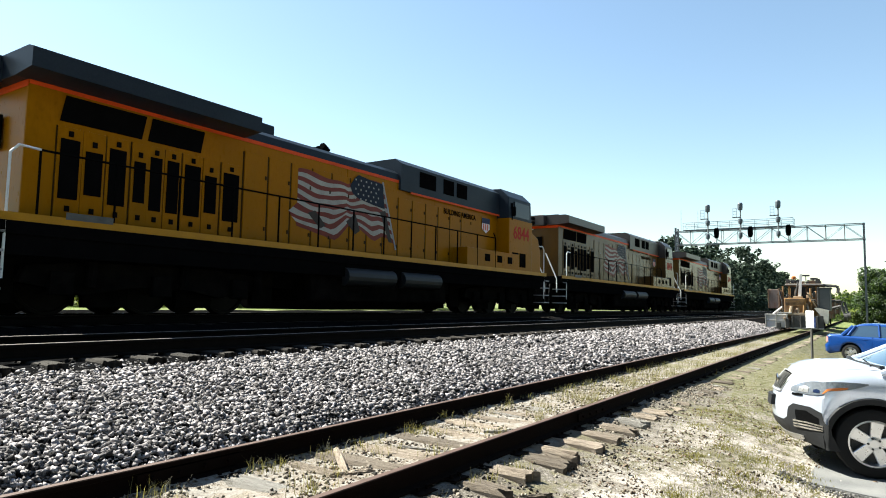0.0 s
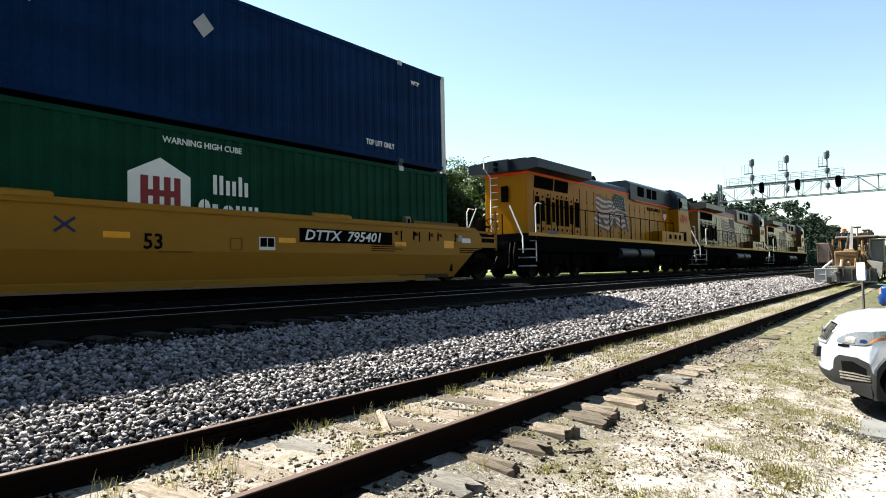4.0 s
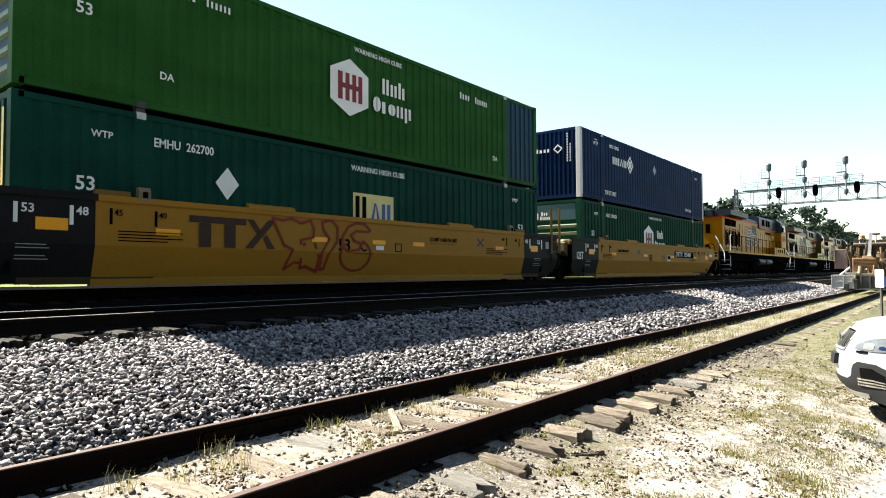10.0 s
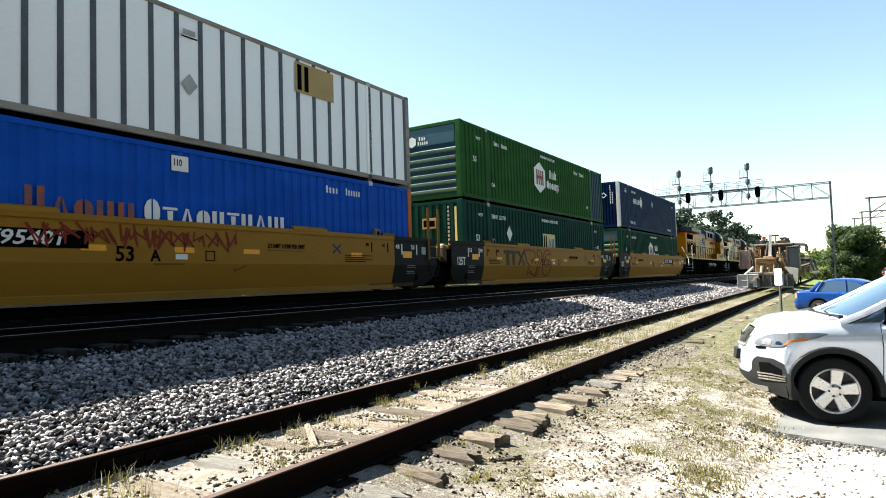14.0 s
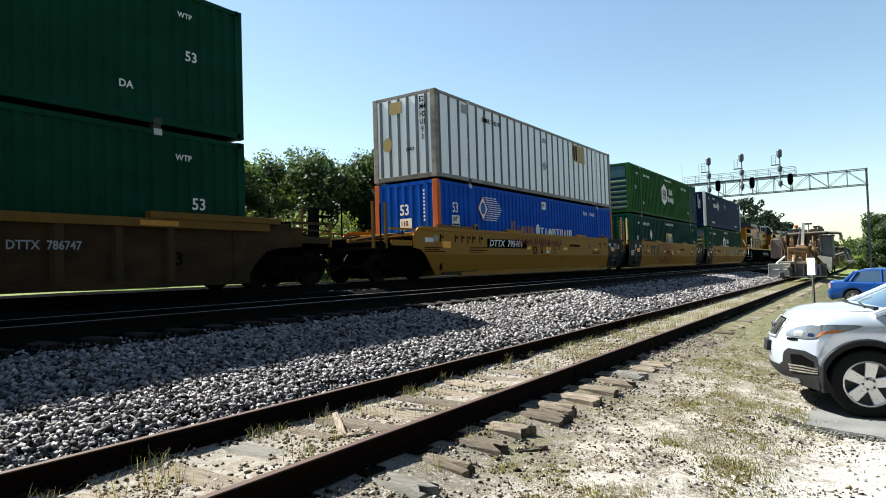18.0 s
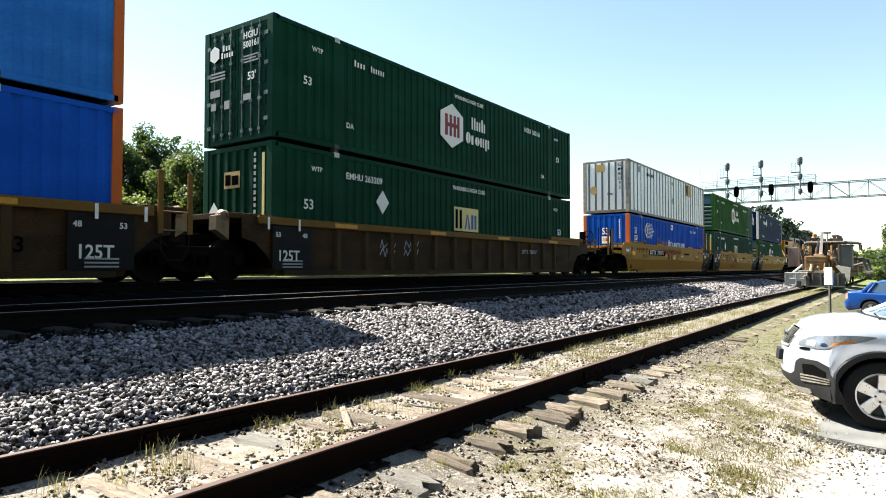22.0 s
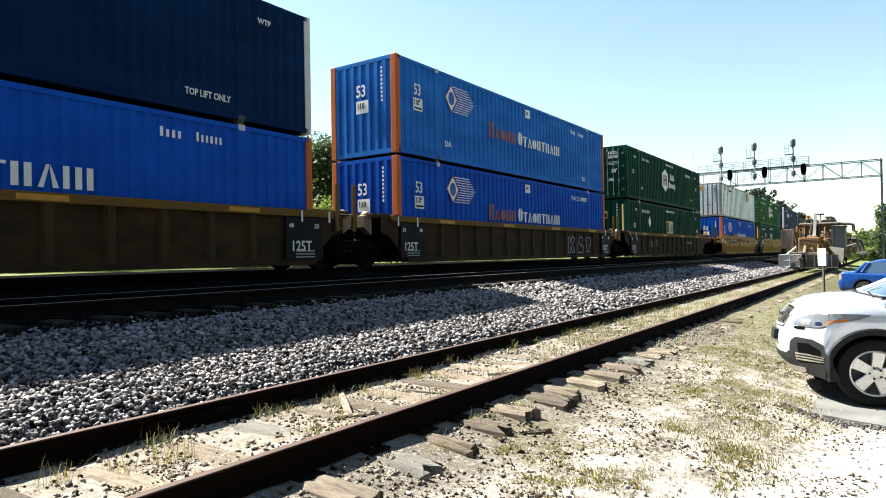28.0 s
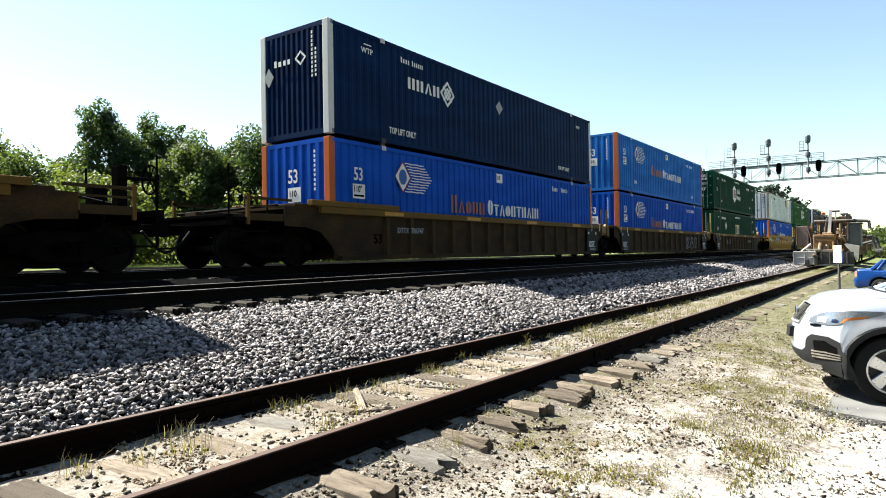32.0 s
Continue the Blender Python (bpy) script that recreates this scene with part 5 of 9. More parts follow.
    lettering("lettering", "53", 0.50, M["white"], c, (-0.22, yb - 0.02, 1.78), REAR, stretch=0.8)
    shapes("end_label", [rect(-0.22, 1.28, .26, 1.66)], M["white"], c, (0, yb - 0.018, 0), REAR)
    lettering("lettering", "110", 0.24, M["black"], c, (-0.19, yb - 0.026, 1.42), REAR, stretch=0.85)
    shapes("end_id_bars", [rect(0.74, 2.5 - 0.12 * k, 0.80, 2.57 - 0.12 * k) for k in range(9)], M["white"], c, (0, yb, 0), REAR)


M["orangeword"] = shader("orange_word_paint", (0.38, 0.092, 0.03), 0.5, 0, 0.3, 4, 40, 0.02, second=(0.09, 0.06, 0.10), second_at=0.52)


def deco_white(c):
    shapes("logo_panel", [rect(3.13, 1.89, 4.58, 2.68)], M["tan"], c, (XF + 0.002, 0, 0), "tan logo panel")
    shapes("logo_dark_mark", glyphs(3.2, 1.95, .52, .66, "b"), M["black"], c, (XF + 0.008, 0, 0))
    lettering("lettering", "EMHU  242193", 0.23, M["black"], c, (XF + 0.002, -5.2, 2.28), stretch=0.95)
    shapes("sticker", [rect(-0.2, 2.28, 0.2, 2.31)], M["black"], c, (XF + 0.002, 0, 0))
    shapes("sticker", [rect(-0.15, 2.34, 0.15, 2.46)], M["grey"], c, (XF + 0.002, 0, 0))
    shapes("placard", [[(0.0, 1.05), (0.2, 1.28), (0.0, 1.51), (-0.2, 1.28)]], M["grey"], c, (XF + 0.002, 0, 0), "grey-green diamond placard")
    shapes("sticker", [rect(-6.6, 2.35, -6.2, 2.65)], M["grey"], c, (XF + 0.002, 0, 0))
    yb = -L / 2 - 0.006
    shapes("end_panel_marks", [rect(-0.55, 2.25, -0.05, 2.65)], M["tan"], c, (0, yb, 0), REAR)
    lettering("end_number", "E2\nM4\nH2\nU1\n 9\n 3", 0.25, M["black"], c, (0.70, yb - 0.02, 2.50), REAR, stretch=0.8)
    shapes("end_placard", [[(-0.68 + .2 * math.cos(k * math.pi / 6), 1.25 + .24 * math.sin(k * math.pi / 6)) for k in range(12)]], M["tan"], c, (0, yb, 0), REAR)
    lettering("lettering", "HAD", 0.16, M["black"], c, (0.1, yb, 0.95), REAR)


# ---------------------------------------------------------------- well cars
KNEE = 0.78     # where the smooth side bends inwards


def above(poly, z, side=1):
    """The part of a (y, z) outline over (or under) a height."""
    out = []
    for a, b in zip(poly, poly[1:] + poly[:1]):
        if side * (a[1] - z) >= 0:
            out.append(a)
        if (a[1] - z) * (b[1] - z) < 0:
            t = (z - a[1]) / (b[1] - a[1])
            out.append((a[0] + (b[0] - a[0]) * t, z))
    return out


def between(poly, y, side):
    """The part of a (y, z) outline beyond (side 1) or short of (side -1) a place along the car."""
    turned = above([(b, a) for a, b in poly], y, side)
    return [(b, a) for a, b in turned]


def lean_in(verts):
    for v in verts:
        if v.co.z < KNEE:
            v.co.x -= math.copysign((KNEE - v.co.z) * 0.26, v.co.x)


def well_unit(label, kind, rear, front, bars=True):
    """One unit of an articulated well car; rear and front are 'joint' or 'end'."""
    c = empty("well_car", pose(0, 0, 0), label, "freight car", "well cars of the train")
    paint = M["wellyellow" if kind == "yellow" else "wellbrown"]
    W = 1.47
    for s in (-1, 1):
        bm = B()
        if kind == "yellow":
            tips = {"joint": [(8.75, 0.14), (9.2, 0.34), (9.35, 0.6), (9.35, 1.05), (9.3, 1.60)], "end": [(8.45, 0.14), (9.2, 0.80), (9.4, 0.93), (9.78, 0.99), (9.78, 1.36), (9.52, 1.60)]}
            prof = tips[front] + [(-a, b) for a, b in tips[rear][::-1]]
            bm.free()
            mid = prof
            for e, end in ((-1, rear), (1, front)):
                if end == "joint":
                    tip = between(prof, e * 6.98, e)
                    mid = between(mid, e * 6.98, -e)
                    for up, nm in ((1, "end_side"), (-1, "lower_end_side")):
                        bm = B()
                        prism(bm, above(tip, KNEE, up), min(s * (W - 0.03), s * W), max(s * (W - 0.03), s * W), "x")
                        if up < 0:
                            lean_in(bm.verts)
                        part(nm, bm, M["wellblack"], c, "black painted end of the side")
            for up, nm in ((1, "side_sill"), (-1, "lower_side")):
                bm = B()
                prism(bm, above(mid, KNEE, up), min(s * (W - 0.03), s * W), max(s * (W - 0.03), s * W), "x")
                if up < 0:
                    lean_in(bm.verts)
                part(nm, bm, paint, c, "lower side sloping inwards" if up < 0 else "")
            bm = B()
            prism(bm, [(s * (W - 0.09), 1.53), (s * (W + 0.035), 1.53), (s * (W + 0.035), 1.64), (s * (W - 0.09), 1.64)], -9.35, 9.35)
            part("top_chord", bm, paint, c)
            bm = B()
            prism(bm, [(s * (W - 0.24), 0.08), (s * (W - 0.11), 0.08), (s * (W - 0.11), 0.2), (s * (W - 0.17), 0.24)], -7.0, 7.0)
            part("bottom_chord", bm, paint, c)
            for e in (-1, 1):
                bm = B()
                box(bm, min(s * (W - 0.22), s * (W - 0.115)), max(s * (W - 0.22), s * (W - 0.115)), min(e * 5.9, e * 8.1), max(e * 5.9, e * 8.1), 0.125, 0.235, 0.006)
                part("edge_shoe", bm, M["ribbrown"], c, "dark brown plate along the lower edge")
            for y in (-6.15, 6.15):
                bm = B()
                prism(bm, [(s * (W - 0.08), 1.60), (s * (W + 0.04), 1.58), (s * (W + 0.04), 1.74), (s * (W + 0.005), 1.83), (s * (W - 0.08), 1.83)], y - 0.11, y + 0.11)
                lug = part("container_lug", bm, M["lugsteel"], c, "worn steel container lug")
                bm = B()
                box(bm, min(s * (W + 0.03), s * (W + 0.055)), max(s * (W + 0.03), s * (W + 0.055)), y - 0.04, y + 0.05, 1.64, 1.75)
                part("latch", bm, M["black"], lug)
            for y0, y1 in ((-7.0 if rear == "joint" else -8.5, -6.4), (6.4, 7.0 if front == "joint" else 8.5)):
                bm = B()
                prism(bm, [(s * (W - 0.07), 1.64), (s * (W + 0.03), 1.64), (s * (W + 0.01), 1.73), (s * (W - 0.07), 1.73)], y0, y1)
                part("guide_rail", bm, M["chord"], c)
            for y in (-3.38, 3.38):
                bm = B()
                prism(bm, [(s * (W - 0.06), 1.63), (s * (W + 0.05), 1.62), (s * (W + 0.03), 1.70), (s * (W - 0.06), 1.74)], y - 0.6, y + 0.6)
                part("guide_plate", bm, paint, c)
        else:
            box(bm, min(s * (W - 0.09), s * (W - 0.06)), max(s * (W - 0.09), s * (W - 0.06)), -8.2, 8.2, 0.14, 1.3)
            side = part("side_sheet", bm, paint, c)
            bm = B()
            box(bm, min(s * (W - 0.14), s * (W + 0.05)), max(s * (W - 0.14), s * (W + 0.05)), -8.7, 8.7, 1.27, 1.44, 0.012)
            part("top_chord", bm, M["chord"], c)
            bm = B()
            box(bm, min(s * (W - 0.2), s * (W + 0.03)), max(s * (W - 0.2), s * (W + 0.03)), -8.0, 8.0, 0.12, 0.24, 0.01)
            part("bottom_chord", bm, paint, c)
            for k in range(13):
                y = -6.22 + 1.04 * k
                bm = B()
                prism(bm, [(s * (W - 0.065), y - 0.12), (s * (W + 0.025), y - 0.07), (s * (W + 0.025), y + 0.07), (s * (W - 0.065), y + 0.12)], 0.235, 1.28, "z")
                part("side_rib", bm, M["ribbrown"], c)
        for e, end in ((-1, rear), (1, front)):
            bm = B()
            if kind == "brown":
                tip = [(7.76, 0.2), (8.2, 0.2), (8.4, 0.55), (8.75, 0.85), (9.1, 0.95), (9.1, 1.42), (7.76, 1.42)] if end == "joint" else [(7.76, 0.2), (8.1, 0.2), (8.3, 0.50), (8.65, 0.82), (9.1, 0.92), (9.75, 0.94), (9.75, 1.40), (7.76, 1.42)]
                prism(bm, [(e * a, b) for a, b in tip], min(s * (W - 0.075), s * (W - 0.045)), max(s * (W - 0.075), s * (W - 0.045)), "x")
                part("end_side_sheet", bm, paint, c)
                if end == "end":
                    bm = B()
                    box(bm, min(s * (W - 0.12), s * (W + 0.07)), max(s * (W - 0.12), s * (W + 0.07)), min(e * 5.8, e * 9.0), max(e * 5.8, e * 9.0), 1.44, 1.58, 0.015)
                    part("guide_rail", bm, M["chord"], c)
    # floor beams
    for k in range(9):
        bm = B()
        y = -8 + 2 * k
        wide = 1.24 if kind == "yellow" else 1.4
        box(bm, -wide, wide, y - 0.12, y + 0.12, 0.14, 0.34)
        part("cross_beam", bm, paint, c)
    for e, end in ((-1, rear), (1, front)):
        bm = B()
        lo, hi = sorted((e * 8.25, e * (9.75 if end == "joint" else 11.1)))
        box(bm, -0.38, 0.38, lo, hi, 0.72, 1.05, 0.02)
        part("stub_sill", bm, M["dark"], c)
        bm = B()
        lo, hi = sorted((e * 8.22, e * 9.4))
        box(bm, -1.38, 1.38, lo, hi, 1.36, 1.48, 0.01)
        part("end_deck", bm, paint, c)
        bm = B()
        lo, hi = sorted((e * 8.2, e * 8.28))
        box(bm, -1.4, 1.4, lo, hi, 0.3, 1.38)
        part("bulkhead", bm, M["dark"], c)
        if end == "joint":
            for s in (-1, 1):
                bm = B()
                prism(bm, [(e * 9.3, 1.47), (e * 9.3, 0.9), (e * 9.62, 1.1), (e * 9.62, 1.4)], min(s * 1.0, s * 1.25), max(s * 1.0, s * 1.25), "x")
                part("end_bracket", bm, M["lugsteel"], c)
                if e > 0:
                    for yy in (8.78, 9.40):
                        bm = B()
                        box(bm, min(s * 1.478, s * 1.53), max(s * 1.478, s * 1.53), yy, yy + 0.1, 0.95, 2.65 if kind == "yellow" else 2.15, 0.006)
                        part("corner_stake", bm, M["chord"], c, "tall ochre stake")
                    bm = B()
                    bar(bm, [(s * 1.5, 8.83, 1.0), (s * 1.5, 8.86, 0.62), (s * 1.5, 8.98, 0.44), (s * 1.5, 9.28, 0.44), (s * 1.5, 9.42, 0.62), (s * 1.5, 9.45, 1.0)], 0.016, 6)
                    part("stirrup_step", bm, M["wheel"], c)
                    for z in (1.02, 1.38):
                        bm = B()
                        rod(bm, (s * 1.5, 8.86, z), (s * 1.5, 9.42, z), 0.013, 6)
                        part("ladder_rung", bm, M["lugsteel"], c)
                bm = B()
                lathe(bm, [(0.02, e * 9.30), (0.15, e * 9.30), (0.17, e * 9.42), (0.10, e * 9.50), (0.02, e * 9.52)], 14, "y", (s * 1.12, 0, 1.38))
                part("pivot_casting", bm, M["lugsteel"], c, "worn ochre side bearing casting")
        else:
            C = M["wellyellow"] if kind == "yellow" else M["ribbrown"]

            def piece(name, mat_, x0, x1, y0, y1, z0, z1, bevel=0.0):
                bm = B()
                box(bm, min(x0, x1), max(x0, x1), min(e * y0, e * y1), max(e * y0, e * y1), z0, z1, bevel)
                part(name, bm, mat_, c)
            piece("end_platform", M["dark"], -1.4, 1.4, 9.4, 11.3, 1.02, 1.10)
            piece("end_sill", M["dark"], -1.45, 1.45, 11.15, 11.3, 0.92, 1.16, 0.01)
            piece("centre_rail", C, -0.2, 0.2, 9.4, 11.2, 1.10, 1.26, 0.01)
            for s in (-1, 1):
                piece("side_step", C, s * 1.36, s * 1.42, 9.78, 10.75, 1.04, 1.20)
                piece("side_bar", C, s * 1.36, s * 1.40, 9.5, 10.8, 1.50, 1.56)
                piece("side_bar", C, s * 1.36, s * 1.40, 9.78, 10.7, 1.34, 1.38)
                for yy in (10.95, 11.5) if kind == "yellow" and e < 0 else (10.70,):
                    piece("corner_stake", M["chord"], s * 1.36, s * 1.43, yy, yy + 0.07, 0.95, 2.25 if kind == "yellow" else 1.62)
                for yy, z1 in ((11.2, 2.2), (10.2, 1.56)):
                    bm = B()
                    rod(bm, (s * 1.38, e * yy, 0.45), (s * 1.38, e * yy, z1), 0.022, 6)
                    part("grab_post", bm, M["dark"], c)
                for z in (0.47, 0.80):
                    bm = B()
                    rod(bm, (s * 1.38, e * 10.2, z), (s * 1.38, e * 11.2, z), 0.022, 6)
                    part("stirrup_step", bm, M["dark"], c)
                bm = B()
                rod(bm, (s * 0.9, e * 9.5, 1.46), (s * 0.5, e * 11.2, 1.22), 0.03, 6)
                part("brake_pipe", bm, M["wheel"], c)
            if e > 0:
                bm = B()
                hub = Vector((0.75, 11.42, 1.80))
                ring = [hub + Vector((0.29 * math.cos(q), 0, 0.29 * math.sin(q))) for q in np.linspace(0, 2 * math.pi, 19)]
                bar(bm, ring, 0.02, 6)
                for k in range(6):
                    q = k * math.pi / 3
                    rod(bm, hub, hub + Vector((0.28 * math.cos(q), 0, 0.28 * math.sin(q))), 0.013, 5)
                rod(bm, hub, hub - Vector((0, 0.6, 0)), 0.035, 8)
                part("handbrake_wheel", bm, M["black"], c, "black spoked handbrake wheel")
                bm = B()
                box(bm, 0.62, 0.88, 10.72, 10.9, 1.05, 2.02, 0.03)
                part("handbrake_box", bm, M["dark"], c)
                bm = B()
                box(bm, -0.9, -0.55, 10.95, 11.25, 1.1, 1.75, 0.03)
                part("valve_box", bm, M["dark"], c)
            coupler(c, e * 11.95, e)
            freight_truck(c, e * 9.75)
    # ends of the side: black stencil panels and marks
    X = W + 0.006
    for e, end in ((-1, rear), (1, front)):
        if kind == "yellow" and end == "joint":
            bm = B()
            box(bm, W - 0.092, W + 0.038, min(e * 6.95, e * 9.355), max(e * 6.95, e * 9.355), 1.527, 1.643)
            part("chord_end", bm, M["wellblack"], c)
            ub = -8.55 if e < 0 else 7.3
            if e < 0:
                lettering("lettering", "125T", 0.40, M["white"], c, (X, -9.02, 0.80), stretch=0.74)
            shapes("reflective_tape", [rect(e * 7.65 - .24, 1.0, e * 7.65 + .24, 1.2)], M["reflector"], c, (X, 0, 0), label="orange reflective tape")
            for u, words in ((8.17, "53"), (7.36, "48")):
                lettering("lettering", words, 0.20, M["white"], c, (X, e * u + (0.07 if e < 0 else -0.32), 1.27))
                shapes("stencil_mark", [rect(e * u - .03, 1.10, e * u + .03, 1.42)], M["white"], c, (X, 0, 0))
            if e > 0:
                shapes("white_label", [rect(8.45, 1.12, 8.68, 1.36)], M["grey"], c, (X, 0, 0))
            shapes("small_print", [rect(e * 7.9 - .26, .52 + .055 * k + (.07 if k > 1 else 0), e * 7.9 + .22 - .05 * (k % 2), .535 + .055 * k + (.07 if k > 1 else 0)) for k in range(4)], M["grey"], c, (X, 0, 0))
        if kind == "brown" and end != "end":
            shapes("stencil_panel", [rect(e * 7.75 - 0.58, .25, e * 7.75 + .58, 1.24)], M["wellblack"], c, (W + 0.028, 0, 0), label="black stencil panel")
            lettering("lettering", "125T", 0.34, M["white"], c, (X + .028, e * 7.75 - 0.45, .46), stretch=0.92)
            lettering("lettering", "53", 0.15, M["white"], c, (X + .028, e * 7.75 - .5 if e < 0 else e * 7.75 + .3, 1.0))
            lettering("lettering", "48", 0.15, M["white"], c, (X + .028, e * 7.75 + .3 if e < 0 else e * 7.75 - .5, 1.0))
            shapes("stencil_marks", [rect(e * 7.75 - .3, .3 + .07 * k, e * 7.75 + .3, .33 + .07 * k) for k in range(3)], M["grey"], c, (X + .028, 0, 0))
            shapes("chord_marks", [rect(e * 7.6, 1.15, e * 7.6 + .06, 1.42), rect(e * 8.5, 1.15, e * 8.5 + .06, 1.42)], M["white"], c, (W + .06, 0, 0))
        if kind == "yellow" and end == "end":
            shapes("reflective_tape", [rect(e * 8.02 - .24, .98, e * 8.02 + .24, 1.2)], M["reflector"], c, (X, 0, 0), label="orange reflective tape")
            for u, word in ((8.35, "53"), (7.5, "48"), (7.1, "45"), (6.4, "40")):
                lettering("lettering", word, 0.13, M["black"], c, (X, e * u + .05, 1.30))
                shapes("stencil_mark", [rect(e * u - .03, 1.18, e * u + .03, 1.42)], M["black"], c, (X, 0, 0))
            shapes("white_label", [rect(e * 8.95 - .25, 1.16, e * 8.95 + .2, 1.30)], M["white"], c, (X, 0, 0))
            shapes("stencil_mark", [rect(e * 8.6 - .1, 1.2, e * 8.6 + .1, 1.38)], M["grey"], c, (X, 0, 0))
            shapes("stencil_marks", [rect(e * 8.9 - .35, .86 + .06 * k, e * 8.9 + (.5 if k % 2 else .8), .885 + .06 * k) for k in range(3)], M["black"], c, (X, 0, 0))
    if kind == "yellow":
        for u in (-5.45, -1.75, 2.0, 5.83) if front == "end" else (-5.69, -2.05, -0.1, 1.45, 5.45) if rear == "joint" else (-2.18, -0.3, 1.46, 5.2):
            shapes("reflective_tape", [rect(u - .235, 1.0, u + .235, 1.11)], M["reflector"], c, (X, 0, 0), label="orange reflective tape")
        for u in (-6.6, 4.7):
            shapes("stencil_marks", [rect(u, 1.02 - .055 * k, u + (.9 if k % 2 else 1.2), 1.04 - .055 * k) for k in range(4)], M["black"], c, (X, 0, 0))
        for u, words in ((-6.75, "45"), (-5.95, "40"), (5.85, "40"), (6.62, "45")):
            shapes("stencil_mark", [rect(u, 1.14, u + .05, 1.42)], M["black"], c, (X, 0, 0))
            lettering("lettering", words, 0.15, M["black"], c, (X, u - .25 if u > 0 else u + .08, 1.3))
        lettering("lettering", "LD LIMIT 119300 PER UNIT", 0.15, M["black"], c, (X, 1.95 if rear != "joint" or front == "joint" else -5.05, 1.16), stretch=0.70)
        shapes("stencil_marks", [rect(1.95, 1.09, 3.1, 1.11) if rear != "joint" or front == "joint" else rect(-5.05, 1.09, -3.9, 1.11), rect(-1.0, .75, -.3, .78)], M["chord"], c, (X, 0, 0))
        if front == "end":
            shapes("data_plate", [rect(1.25, .83, 1.67, 1.11)], M["white"], c, (X, 0, 0), label="white-edged data plate with two dark panes")
            for k in range(2):
                shapes("plate_pane", [rect(1.28 + .19 * k, .90, 1.45 + .19 * k, 1.09)], M["black"], c, (X + 0.005, 0, 0))
            shapes("stencil_frame", strokes([[(.55, .82), (.82, .82), (.82, 1.06), (.55, 1.06), (.55, .82)]], 0.02), M["chord"], c, (X, 0, 0), label="small square stencil")
        for a_ in (-1, 1):
            for uc in ((-2.6,) if front == "end" else (4.38,)):
                shapes("painted_cross", strokes([[(uc - .15, 1.2 - .11 * a_), (uc + .15, 1.2 + .11 * a_)]], 0.05), M["navypaint"], c, (X + 0.002 * a_, 0, 0), label="blue painted cross")
        where = -1.28 if front == "end" else -1.48 if rear == "joint" else -1.78
        lettering("lettering", "53", 0.40, M["black"], c, (X, where, 0.82))
        if where < -1.3:
            lettering("lettering", "A" if rear == "end" else "C", 0.32, M["black"], c, (X, where + 0.72, 0.82))
            shapes("stencil_frame", strokes([[(where + 2.0, .84), (where + 2.22, .84), (where + 2.22, 1.04), (where + 2.0, 1.04), (where + 2.0, .84)]], 0.02), M["black"], c, (X, 0, 0), label="small square black stencil")
        if front != "end":
            shapes("white_label", [rect(where + 1.27, .86, where + 1.55, .97)], M["white"], c, (X, 0, 0))
        nb = 2.35 if rear == "joint" else -5.42
        if not (rear == "joint" and front == "joint"):
            shapes("number_board", [rect(nb, 1.03, nb + 3.15, 1.35)], M["black"], c, (X, 0, 0), label="black number board")
            lettering("lettering", "DTTX  795401", 0.335, M["white"], c, (X + 0.006, nb + 0.14, 1.085), stretch=1.24, slant=0.22)
    else:
        shapes("reflective_tape", [rect(u - .4, 1.3, u + .4, 1.4) for u in (-6, -2, 2, 6)], M["reflector_old"], c, (W + .054, 0, 0), label="faded reflective tape on the chord")
        lettering("lettering", "53", 0.36, M["black"], c, (W - 0.05, -6.75 if not bars else 6.2, 0.55))
    return c


M["lugsteel"] = shader("worn_lug_steel", (0.22, 0.18, 0.13), 0.6, 0.2, 0.3, 6, 40, 0.1, second=(0.12, 0.08, 0.03), spec=0.1)
M["ribbrown"] = shader("worn_ochre_rib_paint", (0.064, 0.041, 0.017), 0.75, 0, 0.5, 2.5, 25, 0.1, second=(0.032, 0.022, 0.014), stretch=(1, 1, 0.5), spec=0.08)
M["reflector_old"] = shader("faded_reflective_tape", (0.45, 0.22, 0.03), 0.5, 0, 0.3, 6, 40, 0.02)


# ---------------------------------------------------------------- locomotives
def loco_truck(parent, y):
    bm = B()
    for s in (-1, 1):
        prism(bm, [(-2.5, 0.55), (-2.4, 0.85), (-1.2, 0.95), (1.2, 0.95), (2.4, 0.85), (2.5, 0.55), (2.2, 0.5), (1.4, 0.35), (0.6, 0.5), (-0.6, 0.5), (-1.4, 0.35), (-2.2, 0.5)], min(s * 1.05, s * 1.25), max(s * 1.05, s * 1.25), "x", 0.03)
        for k in (-1, 0, 1):
            box(bm, min(s * 1.2, s * 1.36), max(s * 1.2, s * 1.36), k * 1.85 - 0.2, k * 1.85 + 0.2, 0.35, 0.75, 0.03)
            rod(bm, (s * 1.3, k * 1.85 + 0.5, 0.5), (s * 1.3, k * 1.85 + 0.5, 0.95), 0.1, 10)
    box(bm, -1.1, 1.1, -0.4, 0.4, 0.6, 1.0)
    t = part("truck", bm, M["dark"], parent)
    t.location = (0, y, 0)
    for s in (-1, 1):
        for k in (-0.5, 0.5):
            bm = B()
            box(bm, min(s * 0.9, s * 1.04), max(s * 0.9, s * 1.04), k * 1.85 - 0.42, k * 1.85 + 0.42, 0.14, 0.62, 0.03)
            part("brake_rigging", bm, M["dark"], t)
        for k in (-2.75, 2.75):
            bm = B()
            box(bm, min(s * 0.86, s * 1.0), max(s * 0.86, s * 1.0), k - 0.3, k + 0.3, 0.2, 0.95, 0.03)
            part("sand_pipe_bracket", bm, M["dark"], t)
